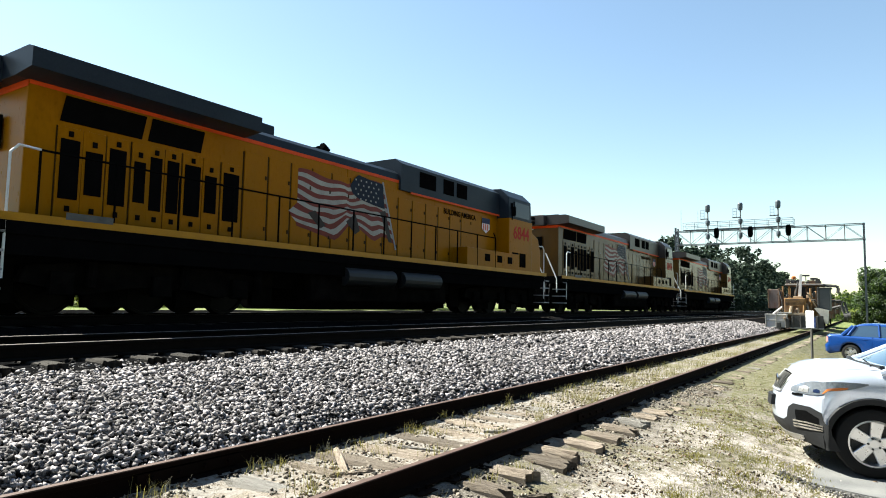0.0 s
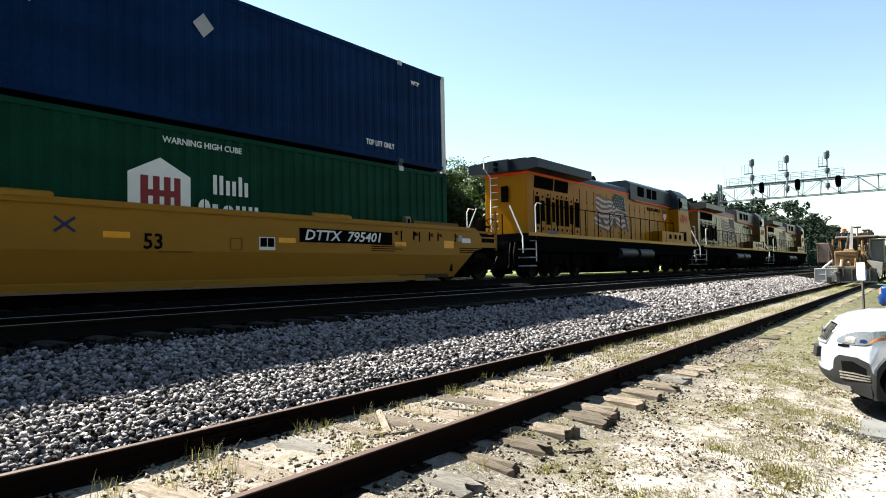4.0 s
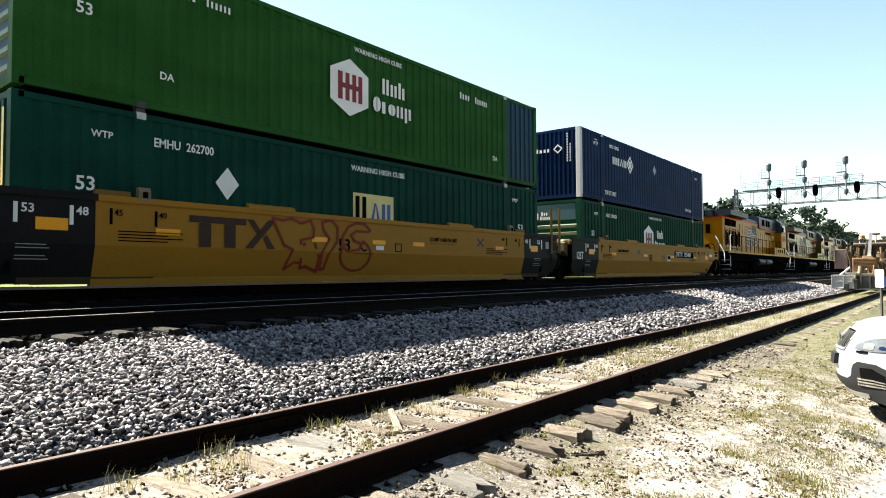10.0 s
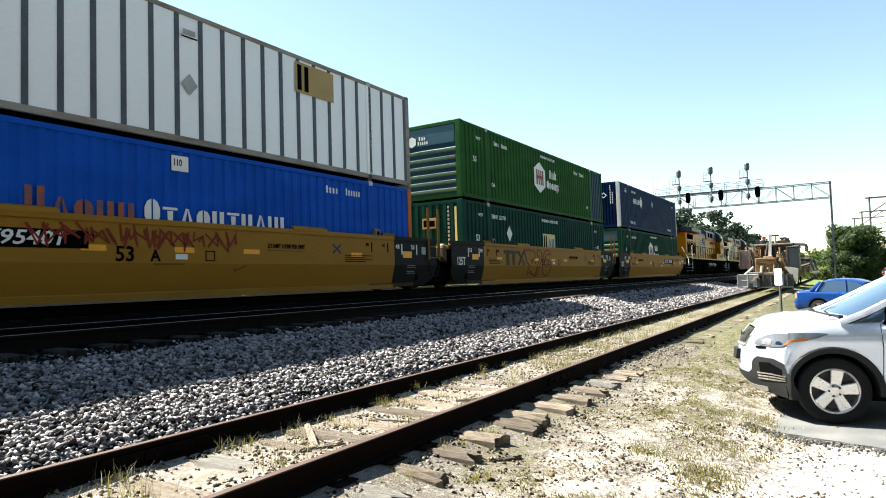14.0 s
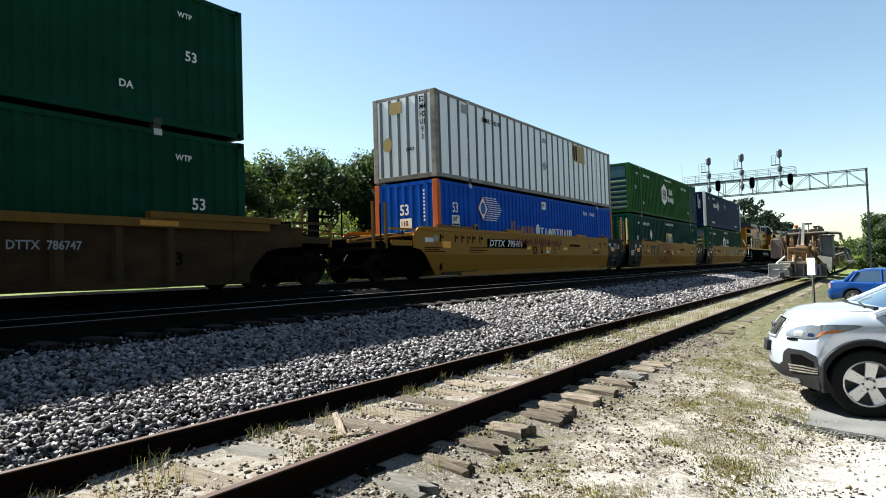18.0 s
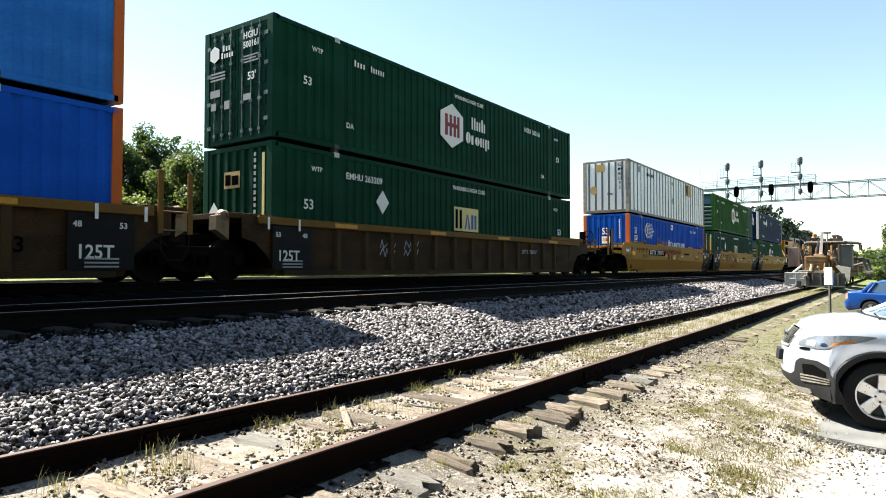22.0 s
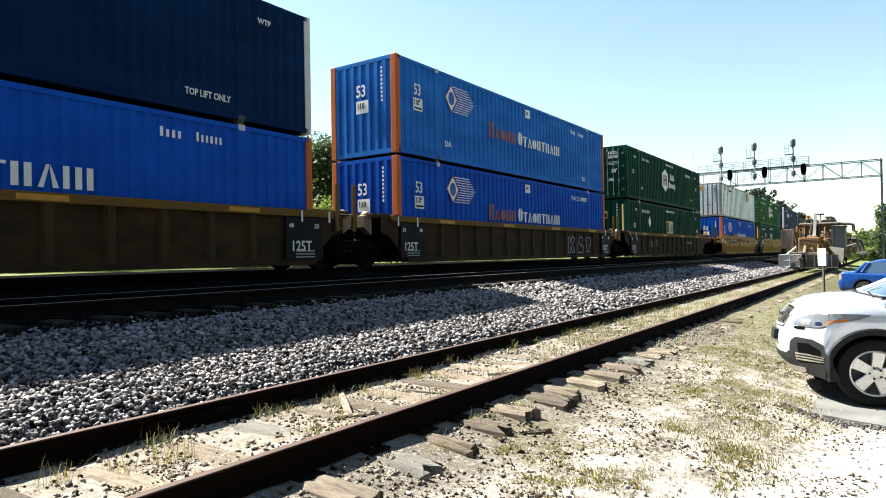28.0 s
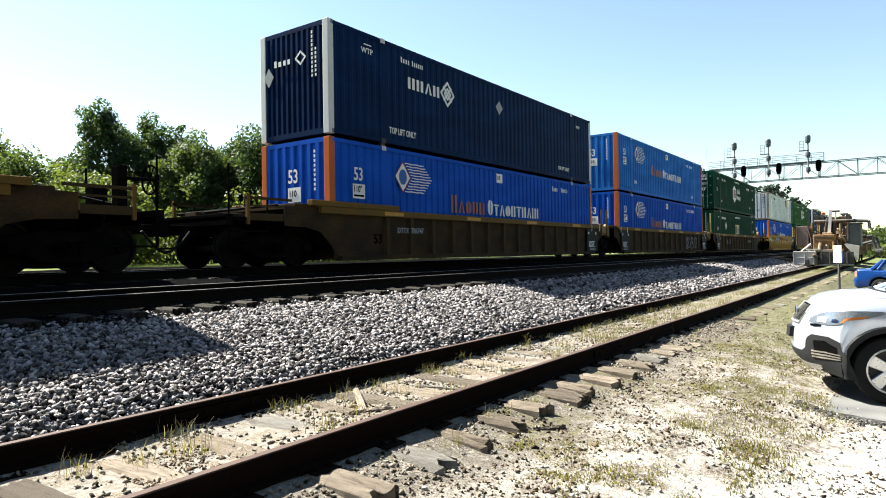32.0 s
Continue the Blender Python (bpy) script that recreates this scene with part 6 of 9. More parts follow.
    for k in (-1, 0, 1):
        wheelset(t, k * 1.85, 0.53)
    return t


def locomotive(label, flag=True):
    """A six-axle road diesel, cab towards +y. The origin is on the rails under its middle."""
    c = empty("locomotive", pose(0, 0, 0), label, "locomotive", "locomotives of the train")
    Y, G = M["locoyellow"], M["locogrey"]
    W, HW = 1.53, 0.93
    bm = B()
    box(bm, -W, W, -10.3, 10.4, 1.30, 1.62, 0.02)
    # inner box and skirts added to shut out daylight below the frame
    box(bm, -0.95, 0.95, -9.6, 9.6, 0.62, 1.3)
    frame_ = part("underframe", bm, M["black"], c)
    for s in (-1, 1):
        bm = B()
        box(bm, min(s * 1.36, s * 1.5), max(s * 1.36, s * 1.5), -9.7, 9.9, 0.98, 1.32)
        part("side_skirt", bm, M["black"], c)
    for s in (-1, 1):
        bm = B()
        box(bm, min(s * W, s * (W + 0.012)), max(s * W, s * (W + 0.012)), -10.3, 10.4, 1.52, 1.65)
        part("sill_stripe", bm, M["sillyellow"], c, "yellow reflective stripe along the sill")
    # long hood
    bm = B()
    box(bm, -HW, HW, -9.32, -1.3, 1.62, 4.03, 0.03)
    hood = part("long_hood", bm, Y, c)
    bm = B()
    box(bm, -HW, HW, -1.3, 0.95, 1.62, 4.03, 0.03)
    box(bm, -HW, HW, 0.952, 7.2, 1.62, 3.95, 0.02)
    part("engine_hood", bm, Y, c)
    bm = B()
    prism(bm, [(-HW - 0.01, 4.02), (HW + 0.01, 4.02), (HW - 0.02, 4.22), (HW - 0.16, 4.33), (-HW + 0.16, 4.33), (-HW + 0.02, 4.22)], -5.0, 1.0)
    part("hood_roof", bm, G, c)
    bm = B()
    prism(bm, [(-1.02, 3.74), (1.02, 3.74), (1.02, 4.55), (0.78, 4.72), (-0.78, 4.72), (-1.02, 4.55)], 1.0, 7.25)
    inv = part("equipment_hood", bm, G, c, "grey upper hood behind the cab")
    for s in (-1, 1):
        for y0, y1 in ((1.97, 2.87), (3.33, 3.96), (4.16, 4.82)):
            bm = B()
            box(bm, min(s * 1.0, s * 1.035), max(s * 1.0, s * 1.035), y0, y1, 3.97, 4.46)
            part("intake_grille", bm, M["black"], inv)
    # radiator overhang at the rear
    bm = B()
    prism(bm, [(-HW, 4.015), (HW, 4.015), (1.53, 4.07), (1.53, 4.40), (1.38, 4.45), (-1.38, 4.45), (-1.53, 4.40), (-1.53, 4.07)], -9.54, -4.8)
    rad = part("radiator_wing", bm, G, c, "grey overhanging radiator housing")
    bm = B()
    for k in range(14):
        box(bm, -1.0, 1.0, -9.5 + 0.33 * k, -9.4 + 0.33 * k, 4.44, 4.48)
    part("radiator_fins", bm, M["black"], rad)
    for s in (-1, 1):
        for y0, y1 in ((-8.78, -7.17), (-7.12, -5.84)):
            bm = B()
            prism(bm, [(y0, 3.43), (y1 - 0.08, 3.43), (y1, 3.9), (y0 + 0.08, 3.9)], min(s * HW, s * (HW + 0.02)), max(s * HW, s * (HW + 0.02)), "x")
            part("radiator_grille", bm, M["black"], c)
        # orange stripe under the roof
        bm = B()
        x0, x1 = sorted((s * HW, s * (HW + 0.014)))
        box(bm, x0, x1, -9.31, 1.9, 3.945, 4.03)
        part("roof_stripe", bm, M["locored"], c, "orange-red stripe under the grey roof")
        bm = B()
        box(bm, min(s * 1.02, s * 1.034), max(s * 1.02, s * 1.034), 1.5, 7.25, 3.68, 3.742)
        part("roof_stripe", bm, M["locored"], c, "orange-red stripe under the grey roof")
        # hood doors, tall vents in the rear ones
        for k, (y0, y1, tall) in enumerate(((-8.78, -8.39, 1), (-8.34, -7.97, 0), (-7.90, -7.52, 1), (-7.41, -7.12, 0), (-7.08, -6.77, 1), (-6.71, -6.39, 1), (-6.31, -5.88, 1), (-5.82, -5.47, 0), (-5.35, -4.88, 1))):
            bm = B()
            box(bm, min(s * HW, s * (HW + 0.025)), max(s * HW, s * (HW + 0.025)), y0 - 0.025, y1 + 0.02, 1.72, 3.34, 0.01)
            d = part("hood_door", bm, Y, c)
            bm = B()
            box(bm, min(s * (HW + 0.02), s * (HW + 0.04)), max(s * (HW + 0.02), s * (HW + 0.04)), y0 + 0.03, y1 - 0.03, 2.05 if tall else 2.17, 3.12 if tall else 2.97)
            part("vent", bm, M["black"], d)
            for z in (1.83, 3.17 if tall else 3.06):
                bm = B()
                box(bm, min(s * (HW + 0.02), s * (HW + 0.05)), max(s * (HW + 0.02), s * (HW + 0.05)), (y0 + y1) / 2 - 0.04, (y0 + y1) / 2 + 0.04, z, z + 0.1)
                part("latch", bm, M["dark"], d)
            bm = B()
            box(bm, min(s * HW, s * (HW + 0.008)), max(s * HW, s * (HW + 0.008)), y0 - 0.05, y0 - 0.027, 1.72, 3.34)
            part("door_gap", bm, M["doorseam"], d)
        y = -4.78
        for k in range(14):
            w = 0.72
            bm = B()
            box(bm, min(s * HW, s * (HW + 0.02)), max(s * HW, s * (HW + 0.02)), y + 0.02, y + w - 0.03, 1.72, 3.72 if y < 0.6 else 3.5, 0.012)
            d = part("hood_door", bm, Y, c)
            for z in (1.95, 3.15):
                bm = B()
                box(bm, min(s * (HW + 0.015), s * (HW + 0.035)), max(s * (HW + 0.015), s * (HW + 0.035)), y + 0.62, y + 0.665, z, z + 0.09)
                part("latch", bm, M["doorseam"], d)
            if s > 0:
                bm = B()
                box(bm, HW - 0.01, HW + 0.008, y - 0.022, y + 0.012, 1.72, 3.72 if y < 0.6 else 3.5)
                part("door_gap", bm, M["doorseam"], d)
            y += w
        # handrail
        bm = B()
        ys = [-9.3 + 1.28 * k for k in range(13)]
        for yy in ys:
            rod(bm, (s * (W - 0.03), yy, 1.6), (s * (W - 0.03), yy, 2.72), 0.022, 6)
        bar(bm, [(s * (W - 0.03), ys[0], 2.72), (s * (W - 0.03), ys[-1], 2.72), (s * (W - 0.3), ys[-1] + 0.35, 2.95)], 0.02, 6)
        part("handrail", bm, M["black"], c, "dark handrail along the walkway")
        for e, yy in ((-1, -9.75), (1, 10.2)):
            bm = B()
            bar(bm, [(s * (W - 0.02), yy, 0.6), (s * (W - 0.02), yy, 2.6), (s * (W - 0.02), yy - e * 0.12, 2.74), (s * (W - 0.02), yy - e * 0.45, 2.72)], 0.021, 7)
            bar(bm, [(s * (W - 0.25), yy + e * 0.55, 0.9), (s * (W - 0.25), yy + e * 0.55, 1.5), (s * (W - 0.8), yy + e * 0.5, 2.65)], 0.026, 7)
            part("grab_rail", bm, M["white"], c, "white grab rail by the steps")
            for k in range(4):
                bm = B()
                box(bm, min(s * (W - 0.5), s * W), max(s * (W - 0.5), s * W), min(yy, yy + e * 0.5), max(yy, yy + e * 0.5), 0.42 + 0.3 * k, 0.46 + 0.3 * k)
                part("step", bm, M["grey"], c)
        # running board box below the cab
        bm = B()
        box(bm, min(s * HW, s * (W - 0.02)), max(s * HW, s * (W - 0.02)), 4.1, 7.9, 1.62, 2.25, 0.02)
        sb = part("side_box", bm, Y, c)
        for u in (5.3, 6.2, 7.0):
            bm = B()
            box(bm, min(s * (W - 0.03), s * (W - 0.005)), max(s * (W - 0.03), s * (W - 0.005)), u, u + 0.35, 1.85, 2.1)
            part("vent", bm, M["dark"], sb)
    # cab and nose
    bm = B()
    box(bm, -1.46, 1.46, 7.2, 9.2, 1.62, 3.62, 0.04)
    cab = part("cab", bm, Y, c)
    bm = B()
    prism(bm, [(-1.46, 3.60), (1.46, 3.60), (1.42, 4.42), (1.05, 4.76), (-1.05, 4.76), (-1.42, 4.42)], 7.2, 9.12, bevel=0.03)
    croof = part("cab_roof", bm, G, c, "grey upper cab and roof")
    for s in (-1, 1):
        for y0, y1 in ((7.62, 8.9),):
            bm = B()
            prism(bm, [(y0, 3.70), (y1, 3.70), (y1 - 0.02, 4.28), (y0 + 0.02, 4.28)], min(s * 1.42, s * 1.475), max(s * 1.42, s * 1.475), "x")
            part("cab_window", bm, M["locoglass"], cab)
        bm = B()
        rod(bm, (s * 1.46, 7.42, 3.55), (s * 1.46, 7.42, 4.2), 0.03, 6)
        box(bm, min(s * 1.47, s * 1.62), max(s * 1.47, s * 1.62), 7.40, 7.44, 3.7, 4.05)
        part("mirror", bm, M["black"], cab)
        bm = B()
        for k in range(2):
            box(bm, min(s * 1.45, s * 1.47), max(s * 1.45, s * 1.47), 7.45 + 0.62 * k, 7.97 + 0.62 * k, 1.78, 2.32)
        part("cab_vent", bm, M["dark"], cab)
    bm = B()
    prism(bm, [(9.15, 1.62), (10.55, 1.62), (10.55, 2.55), (10.3, 3.1), (9.6, 3.35), (9.15, 3.42)], -1.2, 1.2, "x", 0.06)
    nose = part("nose", bm, Y, c)
    bm = B()
    prism(bm, [(9.06, 3.6), (9.26, 3.6), (9.16, 4.36), (9.06, 4.36)], -1.15, 1.15, "x")
    part("windscreen", bm, M["locoglass"], cab)
    # roof things
    bm = B()
    box(bm, -0.42, 0.42, -4.35, -3.45, 4.30, 4.70, 0.06)
    part("exhaust_stack", bm, G, c)
    bm = B()
    for k in range(5):
        rod(bm, (-0.12 + 0.06 * k, -1.6 + 0.1 * k, 4.58 + 0.03 * (k % 2)), (-0.12 + 0.06 * k, -1.15 - 0.08 * k, 4.61 + 0.05 * (k % 3)), 0.05, 8, 0.1)
    rod(bm, (0, -1.4, 4.28), (0, -1.4, 4.6), 0.05, 8)
    part("horn", bm, M["black"], c)
    bm = B()
    rod(bm, (-0.3, 7.3, 4.72), (0.9, 8.7, 4.78), 0.06, 6)
    box(bm, -0.5, 0.5, 7.4, 8.4, 4.72, 4.84, 0.03)
    part("roof_antenna", bm, M["galv"], croof)
    # tank, air reservoirs and trucks
    bm = B()
    prism(bm, [(-1.4, 0.35), (-1.05, 0.12), (1.05, 0.12), (1.4, 0.35), (1.4, 1.3), (-1.4, 1.3)], -3.0, 3.0, bevel=0.05)
    part("fuel_tank", bm, M["dark"], c)
    for y0, y1 in ((-1.9, 0.1), (0.5, 2.4)):
        bm = B()
        rod(bm, (1.43, y0, 0.98), (1.43, y1, 0.98), 0.24, 16)
        part("air_reservoir", bm, M["tankgrey"], c)
    for e in (-1, 1):
        loco_truck(c, e * 6.9)
        coupler(c, e * 11.05, e)
        bm = B()
        prism(bm, [(-0.62, 0.32), (0.62, 0.32), (0.75, 1.3), (-0.75, 1.3)], min(e * 10.2, e * 10.4), max(e * 10.2, e * 10.4), bevel=0.02)
        part("pilot", bm, M["black"], c)
        for x in (-1.0, -0.82, 0.82, 1.0):
            bm = B()
            bar(bm, [(x, e * 10.38, 1.28), (x * 1.02, e * 10.52, 0.9), (x, e * 10.5, 0.5), (x * 0.9, e * 10.46, 0.38)], 0.022, 6)
            part("air_hose", bm, M["rubber"], c)
        for s in (-1, 1):
            bm = B()
            prism(bm, [(s * 0.98, 0.36), (s * 1.02, 0.36), (s * 1.06, 1.3), (s * 0.98, 1.3)], min(e * 9.7, e * 10.35), max(e * 9.7, e * 10.35))
            part("step_well", bm, M["black"], c)
    # rear end of the hood
    bm = B()
    box(bm, -0.14, 0.14, -9.42, -9.36, 2.9, 3.5)
    part("rear_marker_box", bm, M["black"], c)
    bm = B()
    box(bm, -0.52, 0.42, -9.78, -9.5, 3.98, 4.46, 0.03)
    housing = part("headlight_housing", bm, G, c, "grey box with the rear headlights")
    for z in (4.10, 4.31):
        bm = B()
        rod(bm, (-0.12, -9.84, z), (-0.12, -9.76, z), 0.085, 14)
        part("rear_headlight", bm, M["black"], housing)
    bm = B()
    box(bm, -HW, HW, -9.334, -9.318, 3.90, 4.02)
    part("roof_stripe", bm, M["locored"], c, "orange-red stripe under the grey roof")
    bm = B()
    bar(bm, [(-0.62, -9.4, 1.7), (-0.62, -9.4, 3.9), (-0.62, -9.84, 4.2), (-0.62, -9.84, 4.62), (-0.3, -9.84, 4.66)], 0.022, 6)
    for k in range(8):
        rod(bm, (-0.62, -9.4, 1.9 + 0.28 * k), (-0.3, -9.4, 1.9 + 0.28 * k), 0.015, 5)
    part("rear_ladder", bm, M["white"], c)
    # lettering
    shapes("sill_plate", [rect(-8.86, 1.62, -8.05, 1.74)], M["tankgrey2"], c, (W + 0.014, 0, 0), label="grey data plate")
    if flag:
        lettering("lettering", "6844", 0.70, M["numberred"], c, (1.466, 7.53, 2.86), stretch=0.98)
        lettering("lettering", "6844", 0.30, M["locored"], c, (-0.55, -9.33, 3.28), REAR)
        lettering("lettering", "BUILDING AMERICA", 0.26, M["black"], c, (HW + 0.03, 3.45, 3.33), stretch=0.9)
        shapes("shield", [[(6.02, 3.1), (6.3, 2.95), (6.58, 3.1), (6.58, 3.5), (6.02, 3.5)]], M["white"], c, (HW + 0.026, 0, 0), label="red white and blue shield badge")
        shapes("shield_top", [rect(6.02, 3.3, 6.58, 3.5)], M["navypaint"], c, (HW + 0.03, 0, 0))
        shapes("shield_stripes", [rect(6.10 + .15 * k, 3.05, 6.17 + .15 * k, 3.29) for k in range(3)], M["red"], c, (HW + 0.03, 0, 0))
        def flag_at(a, h):
            """A place on the waving flag: a runs from its torn fly end to the pole, h from top to bottom."""
            top = lerp(a, ((0, 3.64), (0.27, 3.60), (0.55, 3.50), (0.68, 3.78), (1, 3.78)))
            low = lerp(a, ((0, 2.22), (0.18, 2.02), (0.36, 1.98), (0.50, 2.45), (0.64, 2.26), (0.76, 2.10), (0.86, 2.26), (1, 2.02)))
            left = -3.12 - 0.3 * max(0, 1 - abs(h - 0.78) / 0.16)
            right = 0.22 + 0.6 * h
            return left + a * (right - left), top + (low - top) * h + 0.035 * math.sin(16 * a + 5 * h)
        n = 26
        for k in range(13):
            poly = [flag_at(i / n, (k + 1) / 13) for i in range(n + 1)] + [flag_at(i / n, k / 13) for i in range(n, -1, -1)]
            shapes("flag_stripe", [poly], M["flagred" if k % 2 == 0 else "flagwhite"], c, (HW + 0.026, 0, 0))
        poly = [(-1.20, 3.50), (-1.05, 3.72), (-0.86, 3.86), (-0.4, 3.80), (0.2, 3.77), (0.32, 3.05), (-0.2, 3.10), (-0.88, 3.2), (-1.1, 3.32)]
        shapes("flag_field", [poly], M["flagblue"], c, (HW + 0.033, 0, 0), label="dark blue field of the flag")
        stars = [rect(-1.0 + .22 * i + .11 * (j % 2), 3.17 + .13 * j, -0.95 + .22 * i + .11 * (j % 2), 3.22 + .13 * j) for j in range(5) for i in range(5)]
        shapes("flag_stars", stars, M["flagwhite"], c, (HW + 0.038, 0, 0))
        for poly in ([(-1.32, 2.5), (-0.95, 2.75), (-0.75, 2.3), (-0.95, 2.18)], [(0.1, 2.95), (0.35, 3.0), (0.7, 2.1), (0.55, 2.1)], [(-2.75, 2.55), (-2.5, 2.65), (-2.1, 2.3), (-2.3, 2.2)]):
            shapes("flag_fold", [poly], M["flagfold"], c, (HW + 0.03, 0, 0), label="dark painted fold of the flag")
        shapes("flag_pole", strokes([[(0.2, 3.81), (0.87, 1.91)]], 0.06), M["grey"], c, (HW + 0.04, 0, 0))
    return c


M["sillyellow"] = shader("bright_sill_yellow", (0.42, 0.20, 0.008), 0.5, 0, 0.15, 3, 40, 0.02)
M["doorseam"] = shader("dark_door_seam", (0.035, 0.019, 0.005), 0.7, 0, 0.4, 5, 40, 0.05, spec=0.05)
M["tankgrey"] = shader("dark_reservoir_paint", (0.016, 0.017, 0.019), 0.5, 0, 0.3, 3, 40, 0.05)
M["locored"] = shader("orange_red_stripe_paint", (0.62, 0.07, 0.012), 0.5, 0, 0.2, 4, 40, 0.02, spec=0.1)
M["numberred"] = shader("number_red_paint", (0.36, 0.016, 0.006), 0.5, 0, 0.2, 4, 40, 0.02, spec=0.05)
M["tankgrey2"] = shader("dull_data_plate", (0.11, 0.11, 0.105), 0.6, 0, 0.3, 8, 60, 0.02, spec=0.1)
M["flagblue"] = shader("dark_flag_blue", (0.006, 0.011, 0.026), 0.5, 0, 0.25, 4, 40, 0.02, spec=0.1)
M["flagfold"] = shader("dark_flag_fold", (0.04, 0.032, 0.03), 0.5, 0, 0.25, 4, 40, 0.02, spec=0.1)
M["flagred"] = shader("dark_flag_red", (0.15, 0.018, 0.010), 0.5, 0, 0.25, 4, 40, 0.02)
M["flagwhite"] = shader("dull_flag_white", (0.34, 0.32, 0.29), 0.5, 0, 0.25, 4, 40, 0.02, spec=0.1)
M["locoglass"] = shader("dark_cab_glass", (0.012, 0.014, 0.017), 0.12, 0, 0.1, 3, 40, 0.0, spec=0.25)

M["locogrime"] = shader("grimy_locomotive_yellow", (0.135, 0.07, 0.015), 0.24, 0, 0.35, 0.9, 18, 0.04, second=(0.045, 0.028, 0.014), second_at=0.50, second_soft=0.15, stretch=(1, 0.5, 0.4), spec=0.11)
M["roofgrime"] = shader("rust_stained_grey_roof", (0.042, 0.03, 0.024), 0.4, 0, 0.3, 1.2, 25, 0.04, second=(0.026, 0.025, 0.027), spec=0.35)
M["darkpaint"] = shader("dark_word_paint", (0.035, 0.016, 0.010), 0.6, 0, 0.3, 6, 40, 0.02)
TRAIN = []      # (thing, place along the train, height over the rail)


def put(ob, y, z=0.0):
    ob.matrix_basis = pose(XT, y, ZT + z)
    TRAIN.append((ob, y, z))
    return ob


lead = locomotive("yellow and grey diesel locomotive, faded, with a long hood")
put(lead, 50.6)
lead["label"] = "yellow and grey diesel locomotive with a painted flag"
for k, dy in ((1, 22.35), (2, 44.7)):
    o = copy_thing(lead, pose(XT, 50.6 + dy, ZT))
    o["label"] = "grimy, brown-stained yellow diesel locomotive running ahead of another one"
    for q in o.children_recursive:
        for slot in q.material_slots:
            if slot.material in (M["locoyellow"], M["locogrey"]):
                old = slot.material
                slot.link = "OBJECT"
                slot.material = M["locogrime" if old is M["locoyellow"] else "roofgrime"]
    TRAIN.append((o, 50.6 + dy, 0.0))

CARS = (27.57, 7.69, -11.98, -35.95, -55.80, -75.52, -99.50)
unit_y = [well_unit("smooth-sided yellow well car carrying two stacked containers", "yellow", "joint", "end"),
          well_unit("smooth-sided yellow well car with red graffiti and two stacked containers", "yellow", "joint", "joint"),
          well_unit("smooth-sided yellow well car with faded red scrawl and two containers", "yellow", "end", "joint")]
unit_b = [well_unit("grimy brown ribbed well car carrying two green containers", "brown", "joint", "end", True),
          well_unit("grimy brown ribbed well car with pale graffiti and two blue containers", "brown", "joint", "joint", True),
          well_unit("grimy brown ribbed well car with a navy and a blue container", "brown", "end", "joint", False),
          well_unit("grimy well car coupled at the end of a container set", "brown", "joint", "end", True)]
for u, y in zip(unit_y + unit_b, CARS):
    put(u, y)
# trucks under the joints belong to the leading unit
for u in (unit_y[0], unit_y[1], unit_b[0], unit_b[1], unit_b[3]):
    freight_truck(u, -9.9)

# graffiti on the second and third unit, and on the fifth
XG = 1.482
for poly in (rect(-5.28, 1.27, -4.02, 1.40), rect(-5.07, .80, -4.82, 1.265), rect(-4.52, .80, -4.27, 1.265), [(-4.05, .80), (-3.86, .80), (-3.28, 1.41), (-3.47, 1.41)], [(-4.0, 1.40), (-3.84, 1.40), (-3.66, 1.17), (-3.745, 1.09)], [(-3.60, 1.02), (-3.52, 1.10), (-3.30, .80), (-3.49, .80)]):
    shapes("painted_bar", [poly], M["darkpaint"], unit_y[1], (XG, 0, 0), label="dark painted mark of bars")


def ring(u, v, a, b, t0=0.0, t1=6.5, n=18):
    return [(u + a * math.cos(t0 + (t1 - t0) * k / n), v + b * math.sin(t0 + (t1 - t0) * k / n)) for k in range(n + 1)]


RED = (([(-3.37, 1.47), (-3.12, 1.43), (-2.85, 1.49), (-2.6, 1.40), (-2.33, 1.47), (-2.22, 1.30), (-2.24, 1.10), (-2.60, 1.02), (-2.55, .52), (-2.75, .52), (-3.0, .37), (-2.82, .80), (-3.06, .90), (-3.22, 1.2), (-3.37, 1.47)], .06),
       ([(-2.5, .95), (-2.56, .40), (-2.42, .44), (-2.08, .32), (-2.02, .62), (-2.2, .95)], .07), ([(-1.98, 1.46), (-1.70, 1.52), (-1.5, 1.36), (-1.52, 1.02), (-1.78, .70), (-1.86, .38), (-1.98, .36), (-1.98, .75), (-1.76, 1.08), (-1.95, 1.30), (-1.98, 1.46)], .065),
       ([(-0.42, 1.34), (-0.6, 1.48), (-0.88, 1.50), (-1.16, 1.40), (-1.34, 1.15), (-1.38, .92), (-1.18, .80), (-0.8, .86), (-0.7, 1.0), (-0.95, 1.06), (-1.08, 1.2), (-0.9, 1.30), (-0.5, 1.30), (-0.42, 1.34)], .065), (ring(-0.90, .72, .50, .38, 2.4, 7.4, 20), .06))
for path, wide in RED:
    shapes("graffiti", strokes([path], wide), M["graffiti_red"], unit_y[1], (XG, 0, 0), label="dark red graffiti stroke")
lettering("lettering", "DTTX  786747", 0.21, M["grey"], unit_b[2], (1.502, -5.85, .84), stretch=0.9)
lettering("lettering", "DTTX  786747", 0.21, M["grey"], unit_b[0], (1.502, 3.37, .83), stretch=0.9)
rg = random.Random(4)
u = -3.3
while u < 0.85:
    zig = [(u, 1.46 + rg.uniform(-.06, .05))]
    for k in range(rg.randint(4, 6)):
        zig.append((u + rg.uniform(-.05, .34), 1.46 - rg.uniform(.02, .12) if k % 2 else 1.12 + rg.uniform(-.10, .14)))
